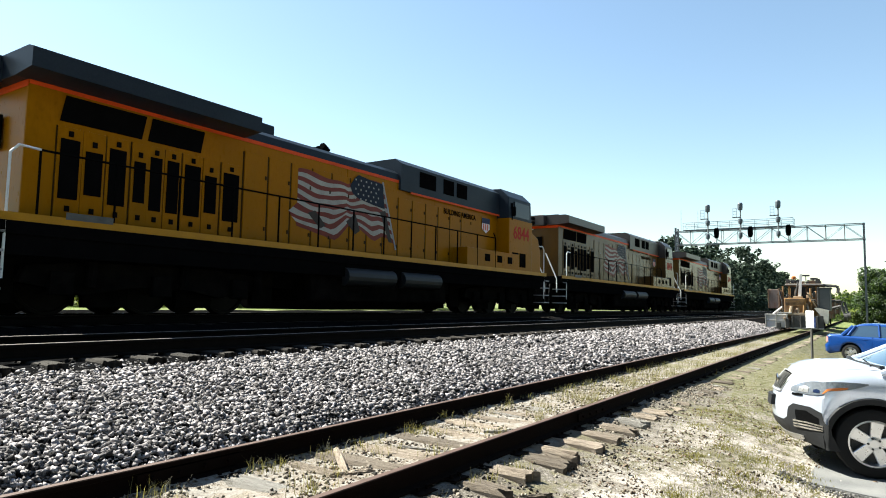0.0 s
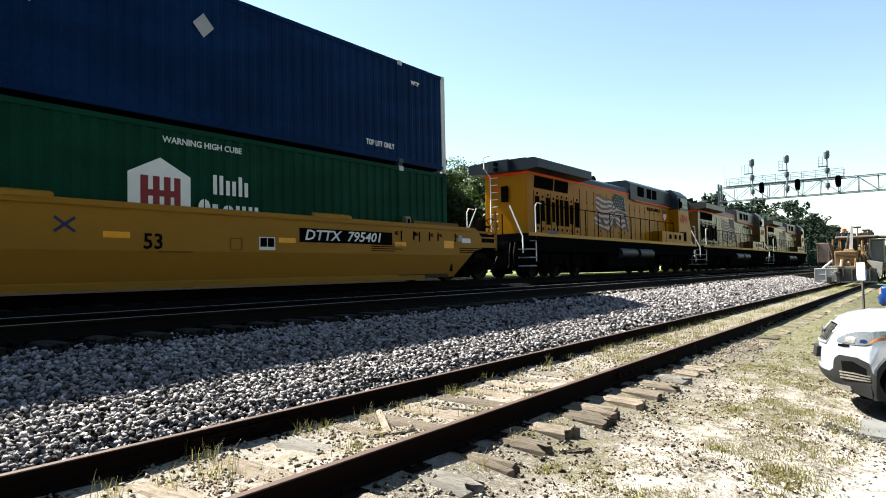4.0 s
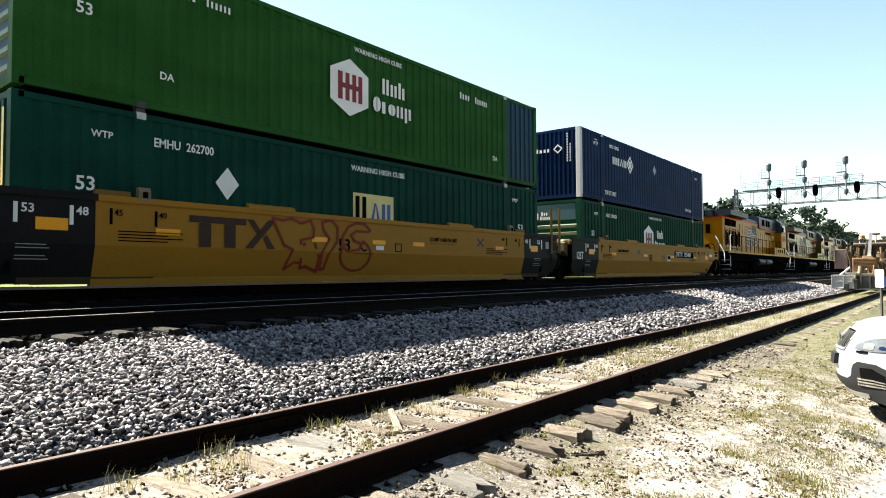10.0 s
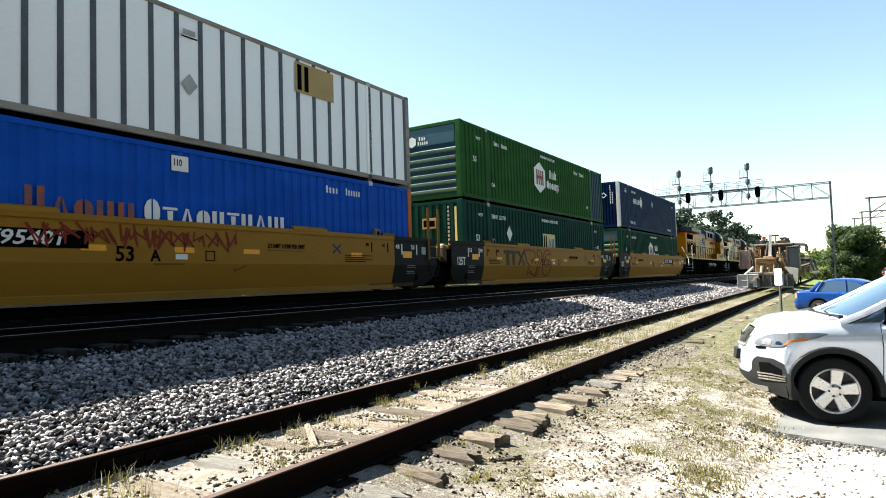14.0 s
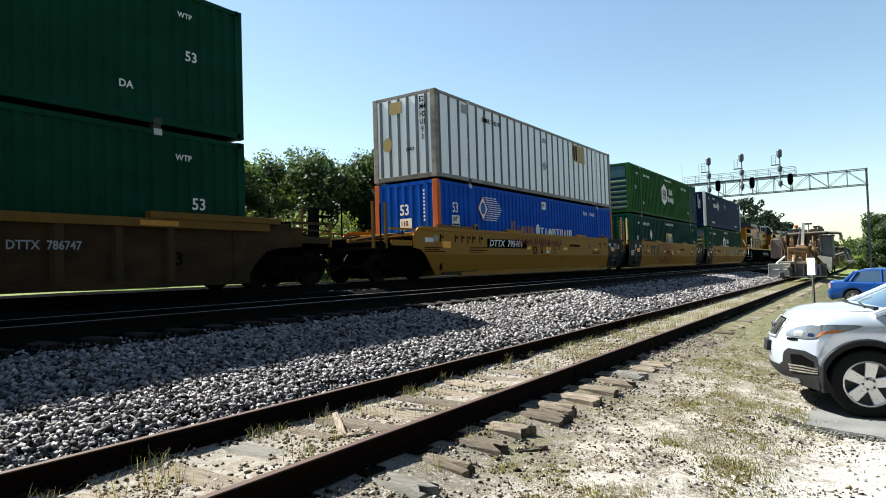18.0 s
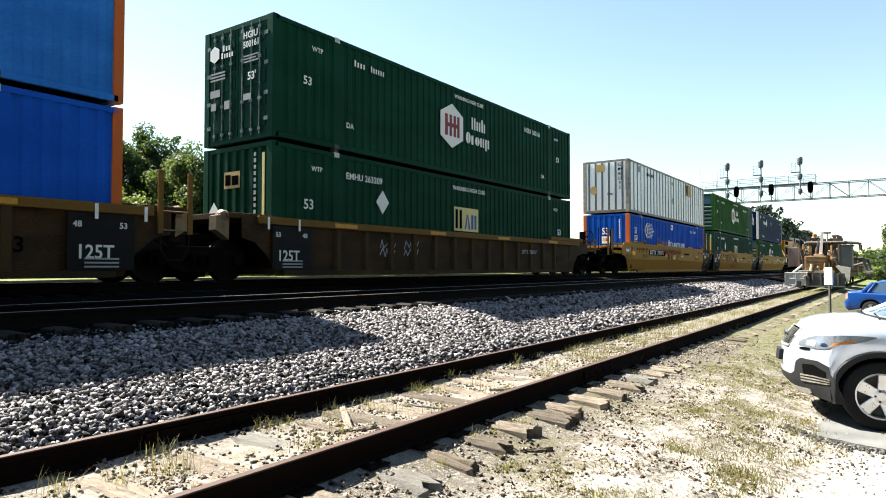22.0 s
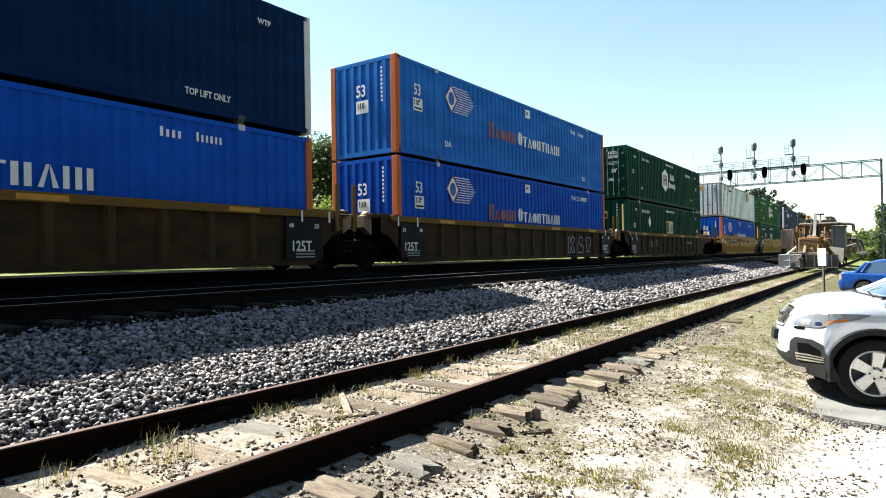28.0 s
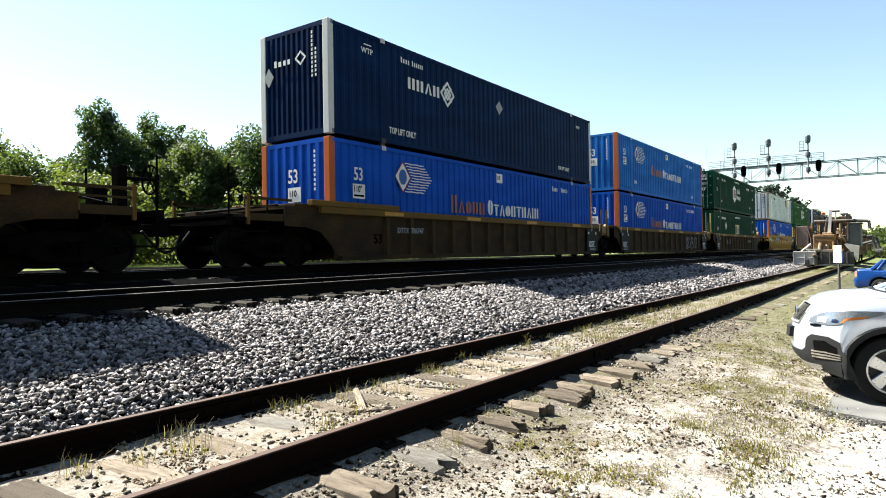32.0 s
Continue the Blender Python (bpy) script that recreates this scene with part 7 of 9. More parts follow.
    shapes("graffiti", strokes([zig], .034), M["graffiti_red"], unit_y[2], (XG, 0, 0), label="faded red scrawl stroke")
    u += .27
shapes("graffiti", strokes([[(1.02, 1.50), (1.0, .62), (1.3, .74)]], .026), M["graffiti_red"], unit_y[2], (XG, 0, 0), label="faded red scrawl stroke")
letter_k = [[(0, 0), (.12, .8), (.35, .8), (.3, .5), (.55, .85), (.8, .72), (.5, .42), (.75, .05), (.5, .02), (.32, .3), (.28, 0), (0, 0)]]
letter_s = [[(1.75, .6), (1.7, .78), (1.45, .85), (1.25, .7), (1.3, .5), (1.1, .45), (1.05, .2), (1.2, .0), (1.75, .02), (1.85, .25), (1.7, .42), (1.5, .5), (1.45, .35), (1.6, .35)]]
letter_p = [[(2.3, .8), (2.1, .7), (2.2, .6), (2.25, .05), (2.5, .05), (2.52, .35), (2.75, .45), (2.72, .75), (2.5, .85), (2.3, .8)]]
shapes("graffiti", strokes([[(3.2 + a * 0.94, .34 + b * .84) for a, b in p] for p in letter_k + letter_s + letter_p], .035), M["graffiti_pale"], unit_b[1], (1.502, 0, 0), label="pale outlined graffiti letters")
rg = random.Random(9)
for u0 in (-4.55, -3.5):
    for row in range(2):
        tag = [(u0 + .09 * k + rg.uniform(-.05, .05), .92 - .22 * row + (.12 if k % 2 else -.08) * rg.uniform(.5, 1.3)) for k in range(8)]
        shapes("graffiti", strokes([tag], .026), M["graffiti_pale"], unit_b[0], (1.41, 0, 0), label="small pale graffiti tag")


for u in unit_y:
    for o in u.children:
        if o.type == "MESH" and o.name.split(".")[0] in ("graffiti", "lettering", "stencil_mark", "print_line", "white_label", "reflective_tape") and min(v.co.x for v in o.data.vertices) > 1.46:
            lean_in(o.data.vertices)

UP, LOW = 4.18 - ZT, 1.23 - ZT


def load(c, k, z):
    put(c, CARS[k], z)
    return c


c = container("navy blue container with white posts stacked on a green one", "umaxblue", post="castpost", end="umaxblue", wave=0.014, ends=11)
deco_navy(c)
load(c, 0, UP)
c2 = copy_thing(c, pose(XT, CARS[5], ZT + UP))
lettering("lettering", "UMXU  237825", 0.20, M["white"], c, (XF, -5.40, 2.40), stretch=0.80)
shapes("id_bars", word_bars(-5.36, 2.40, (.55,) * 4, 0.16) + word_bars(-4.85, 2.40, (.45,) * 6, 0.16), M["white"], c2, (XF, 0, 0))
c2["label"] = "navy blue container with white posts stacked on a bright blue one"
TRAIN.append((c2, CARS[5], UP))
c = container("dark green container standing in a yellow well car", "hubgreen", rear="bars")
deco_hexagon(c, -0.85, 1.50, 0.92, "bars")
for q in [q for q in c.children if q.name.startswith("id_mark")]:
    bpy.data.objects.remove(q)
lettering("lettering", "HGIU  509328", 0.22, M["white"], c, (XF, -5.83, 2.28), stretch=0.85)
load(c, 0, LOW)
c = container("mid green container with a blue front end", "limegreen", rear="bars", end="endblue")
deco_hexagon(c, rear="bars")
load(c, 1, UP)
c = container("blue-green container with a yellow logo panel in a well car", "tealgreen")
deco_square(c)
for q in [q for q in c.children if q.name.startswith("id_mark")]:
    bpy.data.objects.remove(q)
lettering("lettering", "EMHU  262700", 0.235, M["white"], c, (XF, -5.9, 2.28), stretch=0.84)
load(c, 1, LOW)
c = container("white ribbed container stacked on a bright blue one", "boxwhite", style="plates", rail="boxgrime", post="boxgrime")
deco_white(c)
load(c, 2, UP)
cs = container("bright blue container with orange posts in a well car", "pacerblue", post="postorange")
deco_stack(cs)
load(cs, 2, LOW)
for q in cs.children:
    if q.name.startswith("logo_word") or (q.name.startswith(("height_label", "lettering")) and abs(q.bound_box[0][1]) < 0.4):
        q.location.y -= 0.28
c = container("dark green container with doors, stacked on another green one", "hubgreen", rear="doors")
deco_hexagon(c)
load(c, 3, UP)
c = container("dark green container with a yellow logo panel in a brown car", "hubgreen")
deco_square(c)
for q in [q for q in c.children if q.name.startswith("id_mark")]:
    bpy.data.objects.remove(q)
lettering("lettering", "EMHU 263209", 0.24, M["white"], c, (XF, -5.8, 2.24))
load(c, 3, LOW)
c = container("faded blue container with orange posts stacked on a brighter one", "fadedblue", post="postorange")
deco_stack(c)
load(c, 4, UP)
for k in (4, 5):
    o = copy_thing(cs, pose(XT, CARS[k], ZT + LOW))
    TRAIN.append((o, CARS[k], LOW))
    for q in o.children:
        q.location.y = 0.0 if k == 5 else q.location.y * 0.35
    if k == 4:
        for q in [q for q in o.children if q.name.startswith("id_mark")]:
            bpy.data.objects.remove(q)
        lettering("lettering", "P A C U  898837", 0.27, M["white"], o, (XF, 4.15, 2.33), stretch=0.95)
o = copy_thing(cs, pose(XT, CARS[6], ZT + LOW))
TRAIN.append((o, CARS[6], LOW))
o = copy_thing(c2, pose(XT, CARS[6], ZT + UP))
TRAIN.append((o, CARS[6], UP))

# ---------------------------------------------------------------- signal bridge
def signal_bridge():
    g = empty("signal_bridge", pose(0, 62, 0), "grey steel truss signal bridge spanning the tracks", "signal bridge")
    S = M["trussgrey"]
    for x, top in ((-15.0, 8.6), (-0.3, 8.3)):
        bm = B()
        z0 = soil(x, 62) - 0.1
        for dy in (-0.45, 0.45):
            box(bm, x - 0.075, x + 0.075, dy - 0.075, dy + 0.075, z0, top)
        k = z0 + 0.5
        while k < top - 0.8:
            rod(bm, (x, -0.45, k), (x, 0.45, k + 0.8), 0.025, 5)
            k += 0.8
        part("post", bm, M["postgrey"], g)
        bm = B()
        box(bm, x - 0.5, x + 0.5, -0.9, 0.9, z0, z0 + 0.5, 0.03)
        part("footing", bm, M["grey"], g)
    for z in (7.0, 8.25):
        for dy in (-0.5, 0.5):
            bm = B()
            box(bm, -15.1, -0.2, dy - 0.032, dy + 0.032, z - 0.035, z + 0.035)
            part("chord", bm, S, g)
    n = 11
    for dy in (-0.5, 0.5):
        for k in range(n + 1):
            x = -15 + 14.7 * k / n
            bm = B()
            rod(bm, (x, dy, 7.0), (x, dy, 8.25), 0.026, 5)
            part("upright", bm, S, g)
            if k < n:
                bm = B()
                x2 = -15 + 14.7 * (k + 1) / n
                a, b = (7.05, 8.2) if k % 2 else (8.2, 7.05)
                rod(bm, (x, dy, a), (x2, dy, b), 0.02, 5)
                part("diagonal", bm, S, g)
    for k in range(n + 1):
        x = -15 + 14.7 * k / n
        bm = B()
        for z in (7.0, 8.25):
            rod(bm, (x, -0.5, z), (x, 0.5, z), 0.03, 5)
        part("cross_tie", bm, S, g)
    bm = B()
    box(bm, -14.3, -5.3, -0.55, 0.55, 8.31, 8.36)
    part("walkway", bm, S, g)
    for dy in (-0.55, 0.55):
        bm = B()
        for z in (8.65, 9.0):
            rod(bm, (-14.3, dy, z), (-5.3, dy, z), 0.02, 5)
        for k in range(10):
            rod(bm, (-14.3 + k, dy, 8.3), (-14.3 + k, dy, 9.0), 0.02, 5)
        part("walkway_railing", bm, S, g)
    for x in (-12.12, -9.4, -6.42):
        bm = B()
        rod(bm, (x, -0.62, 7.3), (x, -0.62, 10.5), 0.06, 8)
        mast = part("signal_mast", bm, S, g)
        for z, r in ((10.2, 0.22), (8.9, 0.20), (7.65, 0.18)):
            bm = B()
            if z > 10:
                lathe(bm, [(0.04, z - 0.36), (0.19, z - 0.29), (0.22, z - 0.1), (0.22, z + 0.22), (0.16, z + 0.33), (0.02, z + 0.36)], 14, "z", (x, -0.7, 0))
            else:
                lathe(bm, [(0.02, z - 0.26), (r * 0.9, z - 0.19), (r, z), (r * 0.9, z + 0.19), (0.02, z + 0.26)], 14, "z", (x, -0.7, 0))
            part("signal_head", bm, M["signalgrey"], mast, "grey signal head seen from behind")
        bm = B()
        for dx in (-0.62, -0.32):
            rod(bm, (x + dx, -0.55, 9.3), (x + dx, -0.55, 10.1), 0.02, 5)
        for k in range(4):
            rod(bm, (x - 0.62, -0.55, 9.3 + 0.26 * k), (x - 0.32, -0.55, 9.3 + 0.26 * k), 0.015, 5)
        box(bm, x - 0.65, x + 0.05, -0.75, -0.4, 9.24, 9.3)
        part("ladder_cage", bm, S, mast)
    for x in (-11.37, -8.6, -5.66):
        bm = B()
        prof = [(0.22 * math.cos(a), 0.52 * math.sin(a)) for a in np.linspace(0, 2 * math.pi, 20, endpoint=False)]
        prism(bm, [(x + u, 7.92 + max(-0.48, min(0.48, v * 1.15))) for u, v in prof], -0.82, -0.76)
        head = part("signal_target", bm, M["black"], g, "black oval signal target")
        for dz in (-0.28, 0.0, 0.28):
            bm = B()
            rod(bm, (x, -0.82, 7.92 + dz), (x, -1.08, 7.92 + dz), 0.10, 12, caps=False)
            part("hood", bm, M["black"], head)
        bm = B()
        rod(bm, (x, -0.7, 7.0), (x, -0.7, 7.5), 0.05, 6)
        part("bracket", bm, S, head)
    for x, t in ((-14.6, 10.3), (-13.1, 10.1)):
        bm = B()
        rod(bm, (x, 0, 8.3), (x, 0, t), 0.015, 5)
        part("antenna", bm, S, g)


M["postgrey"] = shader("painted_post_steel", (0.085, 0.095, 0.11), 0.6, 0.2, 0.2, 2, 25, 0.05)
M["signalgrey"] = shader("grey_signal_paint", (0.085, 0.10, 0.115), 0.55, 0.1, 0.15, 3, 30, 0.05)
M["trussgrey"] = shader("weathered_truss_steel", (0.17, 0.18, 0.19), 0.6, 0.3, 0.25, 2, 25, 0.05)
signal_bridge()


# ---------------------------------------------------------------- track machines on the siding
def rail_wheel(parent, x, y, r=0.36):
    bm = B()
    lathe(bm, [(0.02, -0.07), (r - 0.05, -0.06), (r + 0.025, -0.05), (r, -0.02), (r - 0.005, 0.06), (r - 0.06, 0.07), (0.1, 0.05), (0.02, 0.09)], 20, "x", (x, y, r))
    part("wheel", bm, M["wheel"], parent)


def regulator():
    """Ballast machine with ploughs at its front, an engine hood, a cab, side wings and booms."""
    g = empty("ballast_machine", pose(XS, 43.4, ZS), "dusty ochre ballast machine with ploughs parked on the siding", "track machine", "track machines")
    Y, D, N, K = M["machyellow"], M["machdark"], M["machbrown"], M["machpink"]

    def block(name, mat_, *dims, label="", bevel=0.02, parent=None):
        bm = B()
        box(bm, *dims, bevel)
        return part(name, bm, mat_, parent or g, label)

    def pipe(name, mat_, pts, r, label=""):
        bm = B()
        bar(bm, pts, r, 7)
        return part(name, bm, mat_, g, label)

    for y in (0.9, 5.2):
        for s in (-1, 1):
            rail_wheel(g, s * GAUGE / 2, y)
    block("chassis", N, -1.0, 1.0, 0.2, 6.6, 0.55, 0.85, bevel=0.03)
    # ploughs
    plough = block("left_plough", M["paleplough"], -1.62, -0.42, -0.50, -0.42, 0.14, 0.92, label="pale grey steel plough blade")
    for z in (0.14, 0.52, 0.86):
        block("stiffener", M["paleplough"], -1.62, -0.42, -0.54, -0.50, z, z + 0.06, parent=plough)
    for x in (-1.62, -1.05, -0.5):
        block("upright", M["machgrey"], x, x + 0.07, -0.55, -0.50, 0.14, 0.92, parent=plough)
    bm = B()
    prism(bm, [(-0.30, 0.10), (1.42, 0.16), (1.40, 0.86), (-0.25, 0.84)], -0.48, -0.38)
    front = part("front_plough", bm, D, g, "dark grey steel plough blade")
    for k in range(4):
        block("rib", D, -0.2 + 0.42 * k, -0.12 + 0.42 * k, -0.56, -0.48, 0.14, 0.84, parent=front)
    block("wear_edge", M["machgrey"], -0.30, 1.42, -0.52, -0.47, 0.08, 0.16, parent=front)
    block("shoe", D, -1.0, -0.78, -0.78, -0.4, 0.06, 0.42)
    block("shoe", D, -0.52, -0.34, -0.72, -0.4, 0.12, 0.66)
    block("tow_bar", K, -0.62, -0.50, -0.8, 0.3, 0.62, 0.74)
    block("step_plate", M["machgrey"], -0.95, -0.2, -0.46, 0.1, 0.96, 1.04)
    block("bumper_beam", K, -0.7, 0.9, -0.36, -0.12, 0.86, 1.02)
    pipe("plough_ram", M["paleplough"], [(-1.2, -0.4, 0.9), (-0.75, 0.2, 1.35)], 0.07)
    pipe("plough_ram", K, [(0.7, -0.35, 0.9), (0.55, 0.3, 1.5)], 0.06)
    # hood
    hood = block("engine_hood", Y, -0.62, 0.50, -0.15, 2.0, 1.02, 1.88, label="ochre engine hood with a slatted grille", bevel=0.05)
    block("grille_opening", D, -0.54, 0.42, -0.165, -0.14, 1.42, 1.80, parent=hood, bevel=0)
    for k in range(5):
        block("grille_slat", Y, -0.54, 0.42, -0.20, -0.16, 1.43 + 0.075 * k, 1.465 + 0.075 * k, parent=hood, bevel=0.004)
    pipe("hydraulic_ram", K, [(-0.28, -0.28, 1.0), (-0.22, -0.28, 1.40)], 0.09)
    pipe("hydraulic_ram", K, [(0.12, -0.28, 1.0), (0.10, -0.28, 1.30)], 0.075)
    pipe("hydraulic_ram", Y, [(0.40, -0.3, 1.0), (0.44, -0.28, 1.46)], 0.06)
    block("valve_block", N, -0.12, 0.08, -0.36, -0.2, 1.02, 1.22)
    # side wings
    wing = block("left_wing_box", M["machrust"], -1.52, -0.86, 0.2, 1.6, 1.26, 2.40, label="rust-streaked pale side box", bevel=0.03)
    block("wing_rib", N, -1.52, -1.46, 0.14, 0.2, 1.26, 2.40, parent=wing)
    block("wing_rib", N, -0.95, -0.86, 0.14, 0.2, 1.26, 2.46, parent=wing)
    pipe("wing_chain", D, [(-0.9, 0.1, 2.3), (-0.75, 0.0, 1.7), (-0.7, -0.05, 1.1)], 0.03)
    right = block("right_wing_box", M["machbox"], 1.14, 1.72, 0.5, 2.2, 1.15, 2.46, label="dark grey side box", bevel=0.05)
    block("wing_rib", D, 1.06, 1.16, 0.44, 0.54, 0.95, 2.55, parent=right)
    block("box_flange", D, 1.08, 1.78, 0.46, 2.2, 2.46, 2.54, parent=right)
    bm = B()
    prism(bm, [(0.92, 1.30), (1.05, 1.33), (1.66, 1.20), (1.60, 0.42), (1.46, 0.36), (1.38, 0.72), (1.16, 0.98)], -0.12, 0.2)
    part("chute", bm, M["chutewhite"], g, "dirty white sheet metal chute")
    # cab frame
    block("cab_base", Y, -0.56, 0.98, 1.95, 3.95, 0.85, 1.80)
    for x in (-0.54, -0.06, 0.42, 0.94):
        for y in (1.98, 3.9):
            if y < 3 or x in (-0.54, 0.94):
                block("cab_post", Y if x in (-0.54, 0.94) else N, x - 0.05, x + 0.05, y - 0.05, y + 0.05, 1.75, 2.72)
    block("cab_sill", Y, -0.6, 1.0, 1.9, 2.02, 1.74, 1.86)
    block("cab_back", N, -0.5, 0.9, 3.6, 3.66, 1.8, 2.7)
    block("seat", D, 0.25, 0.7, 2.9, 3.4, 1.8, 2.35)
    roof = block("cab_roof", N, -0.72, 1.32, 1.62, 4.1, 2.66, 2.80, label="brown sheet cab roof", bevel=0.03)
    block("roof_edge", M["machgrey"], -0.72, 1.32, 1.58, 1.64, 2.70, 2.78, parent=roof)
    for x0, x1 in ((-0.46, -0.12), (0.0, 0.36), (0.5, 0.86)):
        block("cab_window", M["locoglass"], x0, x1, 1.99, 2.0, 1.88, 2.62, bevel=0)
    block("roof_tank", N, 0.50, 1.16, 2.2, 3.2, 2.80, 3.00)
    # booms
    bm = B()
    prism(bm, [(-0.02, 1.75), (0.16, 1.75), (0.26, 3.36), (0.12, 3.36)], 1.25, 1.40)
    part("boom", bm, M["white"], g, "white folded boom")
    pipe("boom_ram", D, [(-0.18, 1.3, 1.85), (0.0, 1.35, 2.9)], 0.04)
    block("boom_foot", K, -0.25, 0.25, 1.1, 1.5, 1.86, 2.02)
    pipe("side_ram", Y, [(0.62, 0.4, 1.1), (0.98, 0.9, 2.3)], 0.07)
    pipe("side_ram", K, [(0.60, 0.2, 2.2), (1.02, 0.6, 1.3)], 0.05)
    pipe("side_post", Y, [(0.72, 0.5, 0.9), (0.72, 0.5, 2.5)], 0.06)
    pipe("left_post", Y, [(-0.78, 0.5, 0.9), (-0.72, 0.5, 2.6)], 0.055)
    pipe("left_ram", N, [(-0.84, 0.3, 2.2), (-0.5, 0.2, 1.2)], 0.05)
    bm = B()
    rod(bm, (-0.3, 2.4, 2.8), (-0.3, 2.4, 3.12), 0.035, 6)
    lathe(bm, [(0.02, 3.10), (0.12, 3.14), (0.13, 3.26), (0.02, 3.32)], 10, "z", (-0.3, 2.4, 0))
    part("beacon", bm, M["amber"], g)
    for x, z in ((0.34, 3.30), (0.78, 3.10), (-0.55, 2.95)):
        bm = B()
        rod(bm, (x, 2.8, 2.78), (x, 2.8, z), 0.03, 6)
        box(bm, x - 0.2, x + 0.2, 2.7, 2.95, z, z + 0.10, 0.02)
        part("work_light", bm, D, g)
    pipe("exhaust_pipe", D, [(1.2, 2.3, 2.72), (2.0, 2.3, 2.66), (2.08, 2.3, 2.56), (2.06, 2.3, 2.25)], 0.09)
    # racks, tool boxes and brackets crowded round the hood and on the roof
    rg3 = random.Random(8)
    for k in range(14):
        x, y, z = rg3.choice((-0.78, -0.68, 0.62, 0.74, 0.9)), rg3.uniform(0.0, 1.5), rg3.uniform(0.95, 2.1)
        w, h_ = rg3.uniform(0.05, 0.14), rg3.uniform(0.12, 0.4)
        block("bracket", rg3.choice((D, N, N, K)), x - w, x + w, y, y + 0.16, z, z + h_, bevel=0.01)
    for k in range(7):
        x, w = -0.6 + 0.27 * k, rg3.uniform(0.07, 0.16)
        block("roof_fitting", rg3.choice((D, N, D)), x - w, x + w, 1.9 + 0.2 * (k % 3), 2.3 + 0.2 * (k % 3), 2.80, 2.9 + rg3.uniform(0.04, 0.24), bevel=0.01)
    rg2 = random.Random(2)
    for k in range(26):
        a = (rg2.uniform(-0.85, 1.1), rg2.uniform(-0.2, 1.6), rg2.uniform(0.95, 2.0))
        b = (a[0] + rg2.uniform(-.3, .3), a[1] + rg2.uniform(-.2, .6), a[2] + rg2.uniform(-.3, .6))
        c2 = (b[0] + rg2.uniform(-.3, .3), b[1] + rg2.uniform(.1, .6), b[2] - rg2.uniform(0, .6))
        pipe("hydraulic_hose", D if k % 3 else N, [a, b, c2], 0.025)
    return g


M["paleplough"] = shader("worn_pale_plough_steel", (0.52, 0.51, 0.49), 0.55, 0.1, 0.3, 3, 30, 0.1, second=(0.30, 0.27, 0.24), second_at=0.62)
M["chutewhite"] = shader("dirty_white_sheet", (0.62, 0.58, 0.50), 0.6, 0, 0.25, 3, 30, 0.05)
M["machdark"] = shader("dark_machine_steel", (0.07, 0.068, 0.066), 0.7, 0.2, 0.35, 3, 30, 0.1)
M["machpink"] = shader("dusty_primer_paint", (0.36, 0.28, 0.195), 0.7, 0, 0.3, 3, 30, 0.1)
M["machrust"] = shader("rust_streaked_sheet", (0.24, 0.20, 0.18), 0.75, 0, 0.3, 1.6, 18, 0.1, second=(0.13, 0.06, 0.04), second_at=0.5, stretch=(2, 2, 0.5))
M["machbox"] = shader("dark_box_sheet", (0.10, 0.105, 0.105), 0.65, 0, 0.25, 1.6, 18, 0.08)
regulator()


def work_car(y, label, tall, tint):
    """A second, plainer track machine standing farther along the siding."""
    g = empty("track_machine", pose(XS, y, ZS), label, "track machine", "track machines")
    for yy in (1.0, 5.0):
        for s in (-1, 1):
            rail_wheel(g, s * GAUGE / 2, yy)
    bm = B()
    box(bm, -1.1, 1.1, 0, 6.2, 0.55, 0.9, 0.03)
    part("chassis", bm, M["machbrown"], g)
    bm = B()
    box(bm, -1.1, 0.9, 0.4, 3.2, 0.9, tall, 0.06)
    part("cab", bm, M[tint], g)
    bm = B()
    box(bm, -0.9, 1.5, 3.4, 6.0, 0.9, tall - 0.7, 0.06)
    part("engine_hood", bm, M["machbrown"], g)
    bm = B()
    bar(bm, [(1.0, 0.5, 1.2), (2.0, 0.2, 1.5), (2.3, 0.2, 0.7)], 0.09, 8)
    part("arm", bm, M["machdark"], g)
    bm = B()
    bar(bm, [(1.0, 3.0, 1.8), (1.9, 3.0, 1.9), (2.1, 3.0, 1.0)], 0.09, 8)
    part("arm", bm, M["machdark"], g)
    bm = B()
    lathe(bm, [(0.05, -0.1), (0.3, -0.1), (0.3, 0.1), (0.05, 0.1)], 14, "x", (2.25, 0.3, 0.75))
    part("roller", bm, M["machdark"], g)


work_car(51.5, "dusty brown tamping machine behind another machine", 2.7, "machyellow")
work_car(60.0, "grey track machine at the end of the parked row", 2.5, "machgrey")


# ---------------------------------------------------------------- notice on a post
def notice():
    x, y = -1.60, 22.6
    z = soil(x, y)
    g = empty("notice_sign", pose(x, y, z, 0, 0, -42), "small white notice on a dark steel post in the grass", "sign")
    bm = B()
    box(bm, -0.025, 0.025, -0.025, 0.025, -0.1, 1.45)
    part("post", bm, M["machdark"], g)
    bm = B()
    box(bm, -0.16, 0.14, -0.045, -0.027, 0.98, 1.50, 0.006)
    p = part("plate", bm, M["signwhite"], g)
    for k in range(5):
        shapes("print_line", [rect(-.08, 1.40 - .08 * k, .07 - .02 * (k % 2), 1.412 - .08 * k)], M["grey"], p, (0, -0.0455, 0), REAR)
    bm = B()
    box(bm, 0.142, 0.20, -0.04, -0.03, 1.0, 1.3)
    part("edge_strip", bm, M["navypaint"], g, "dark blue strip beside the notice")


M["signwhite"] = shader("white_sign_enamel", (0.86, 0.86, 0.85), 0.4, 0, 0.05, 2, 40, 0.0)
notice()


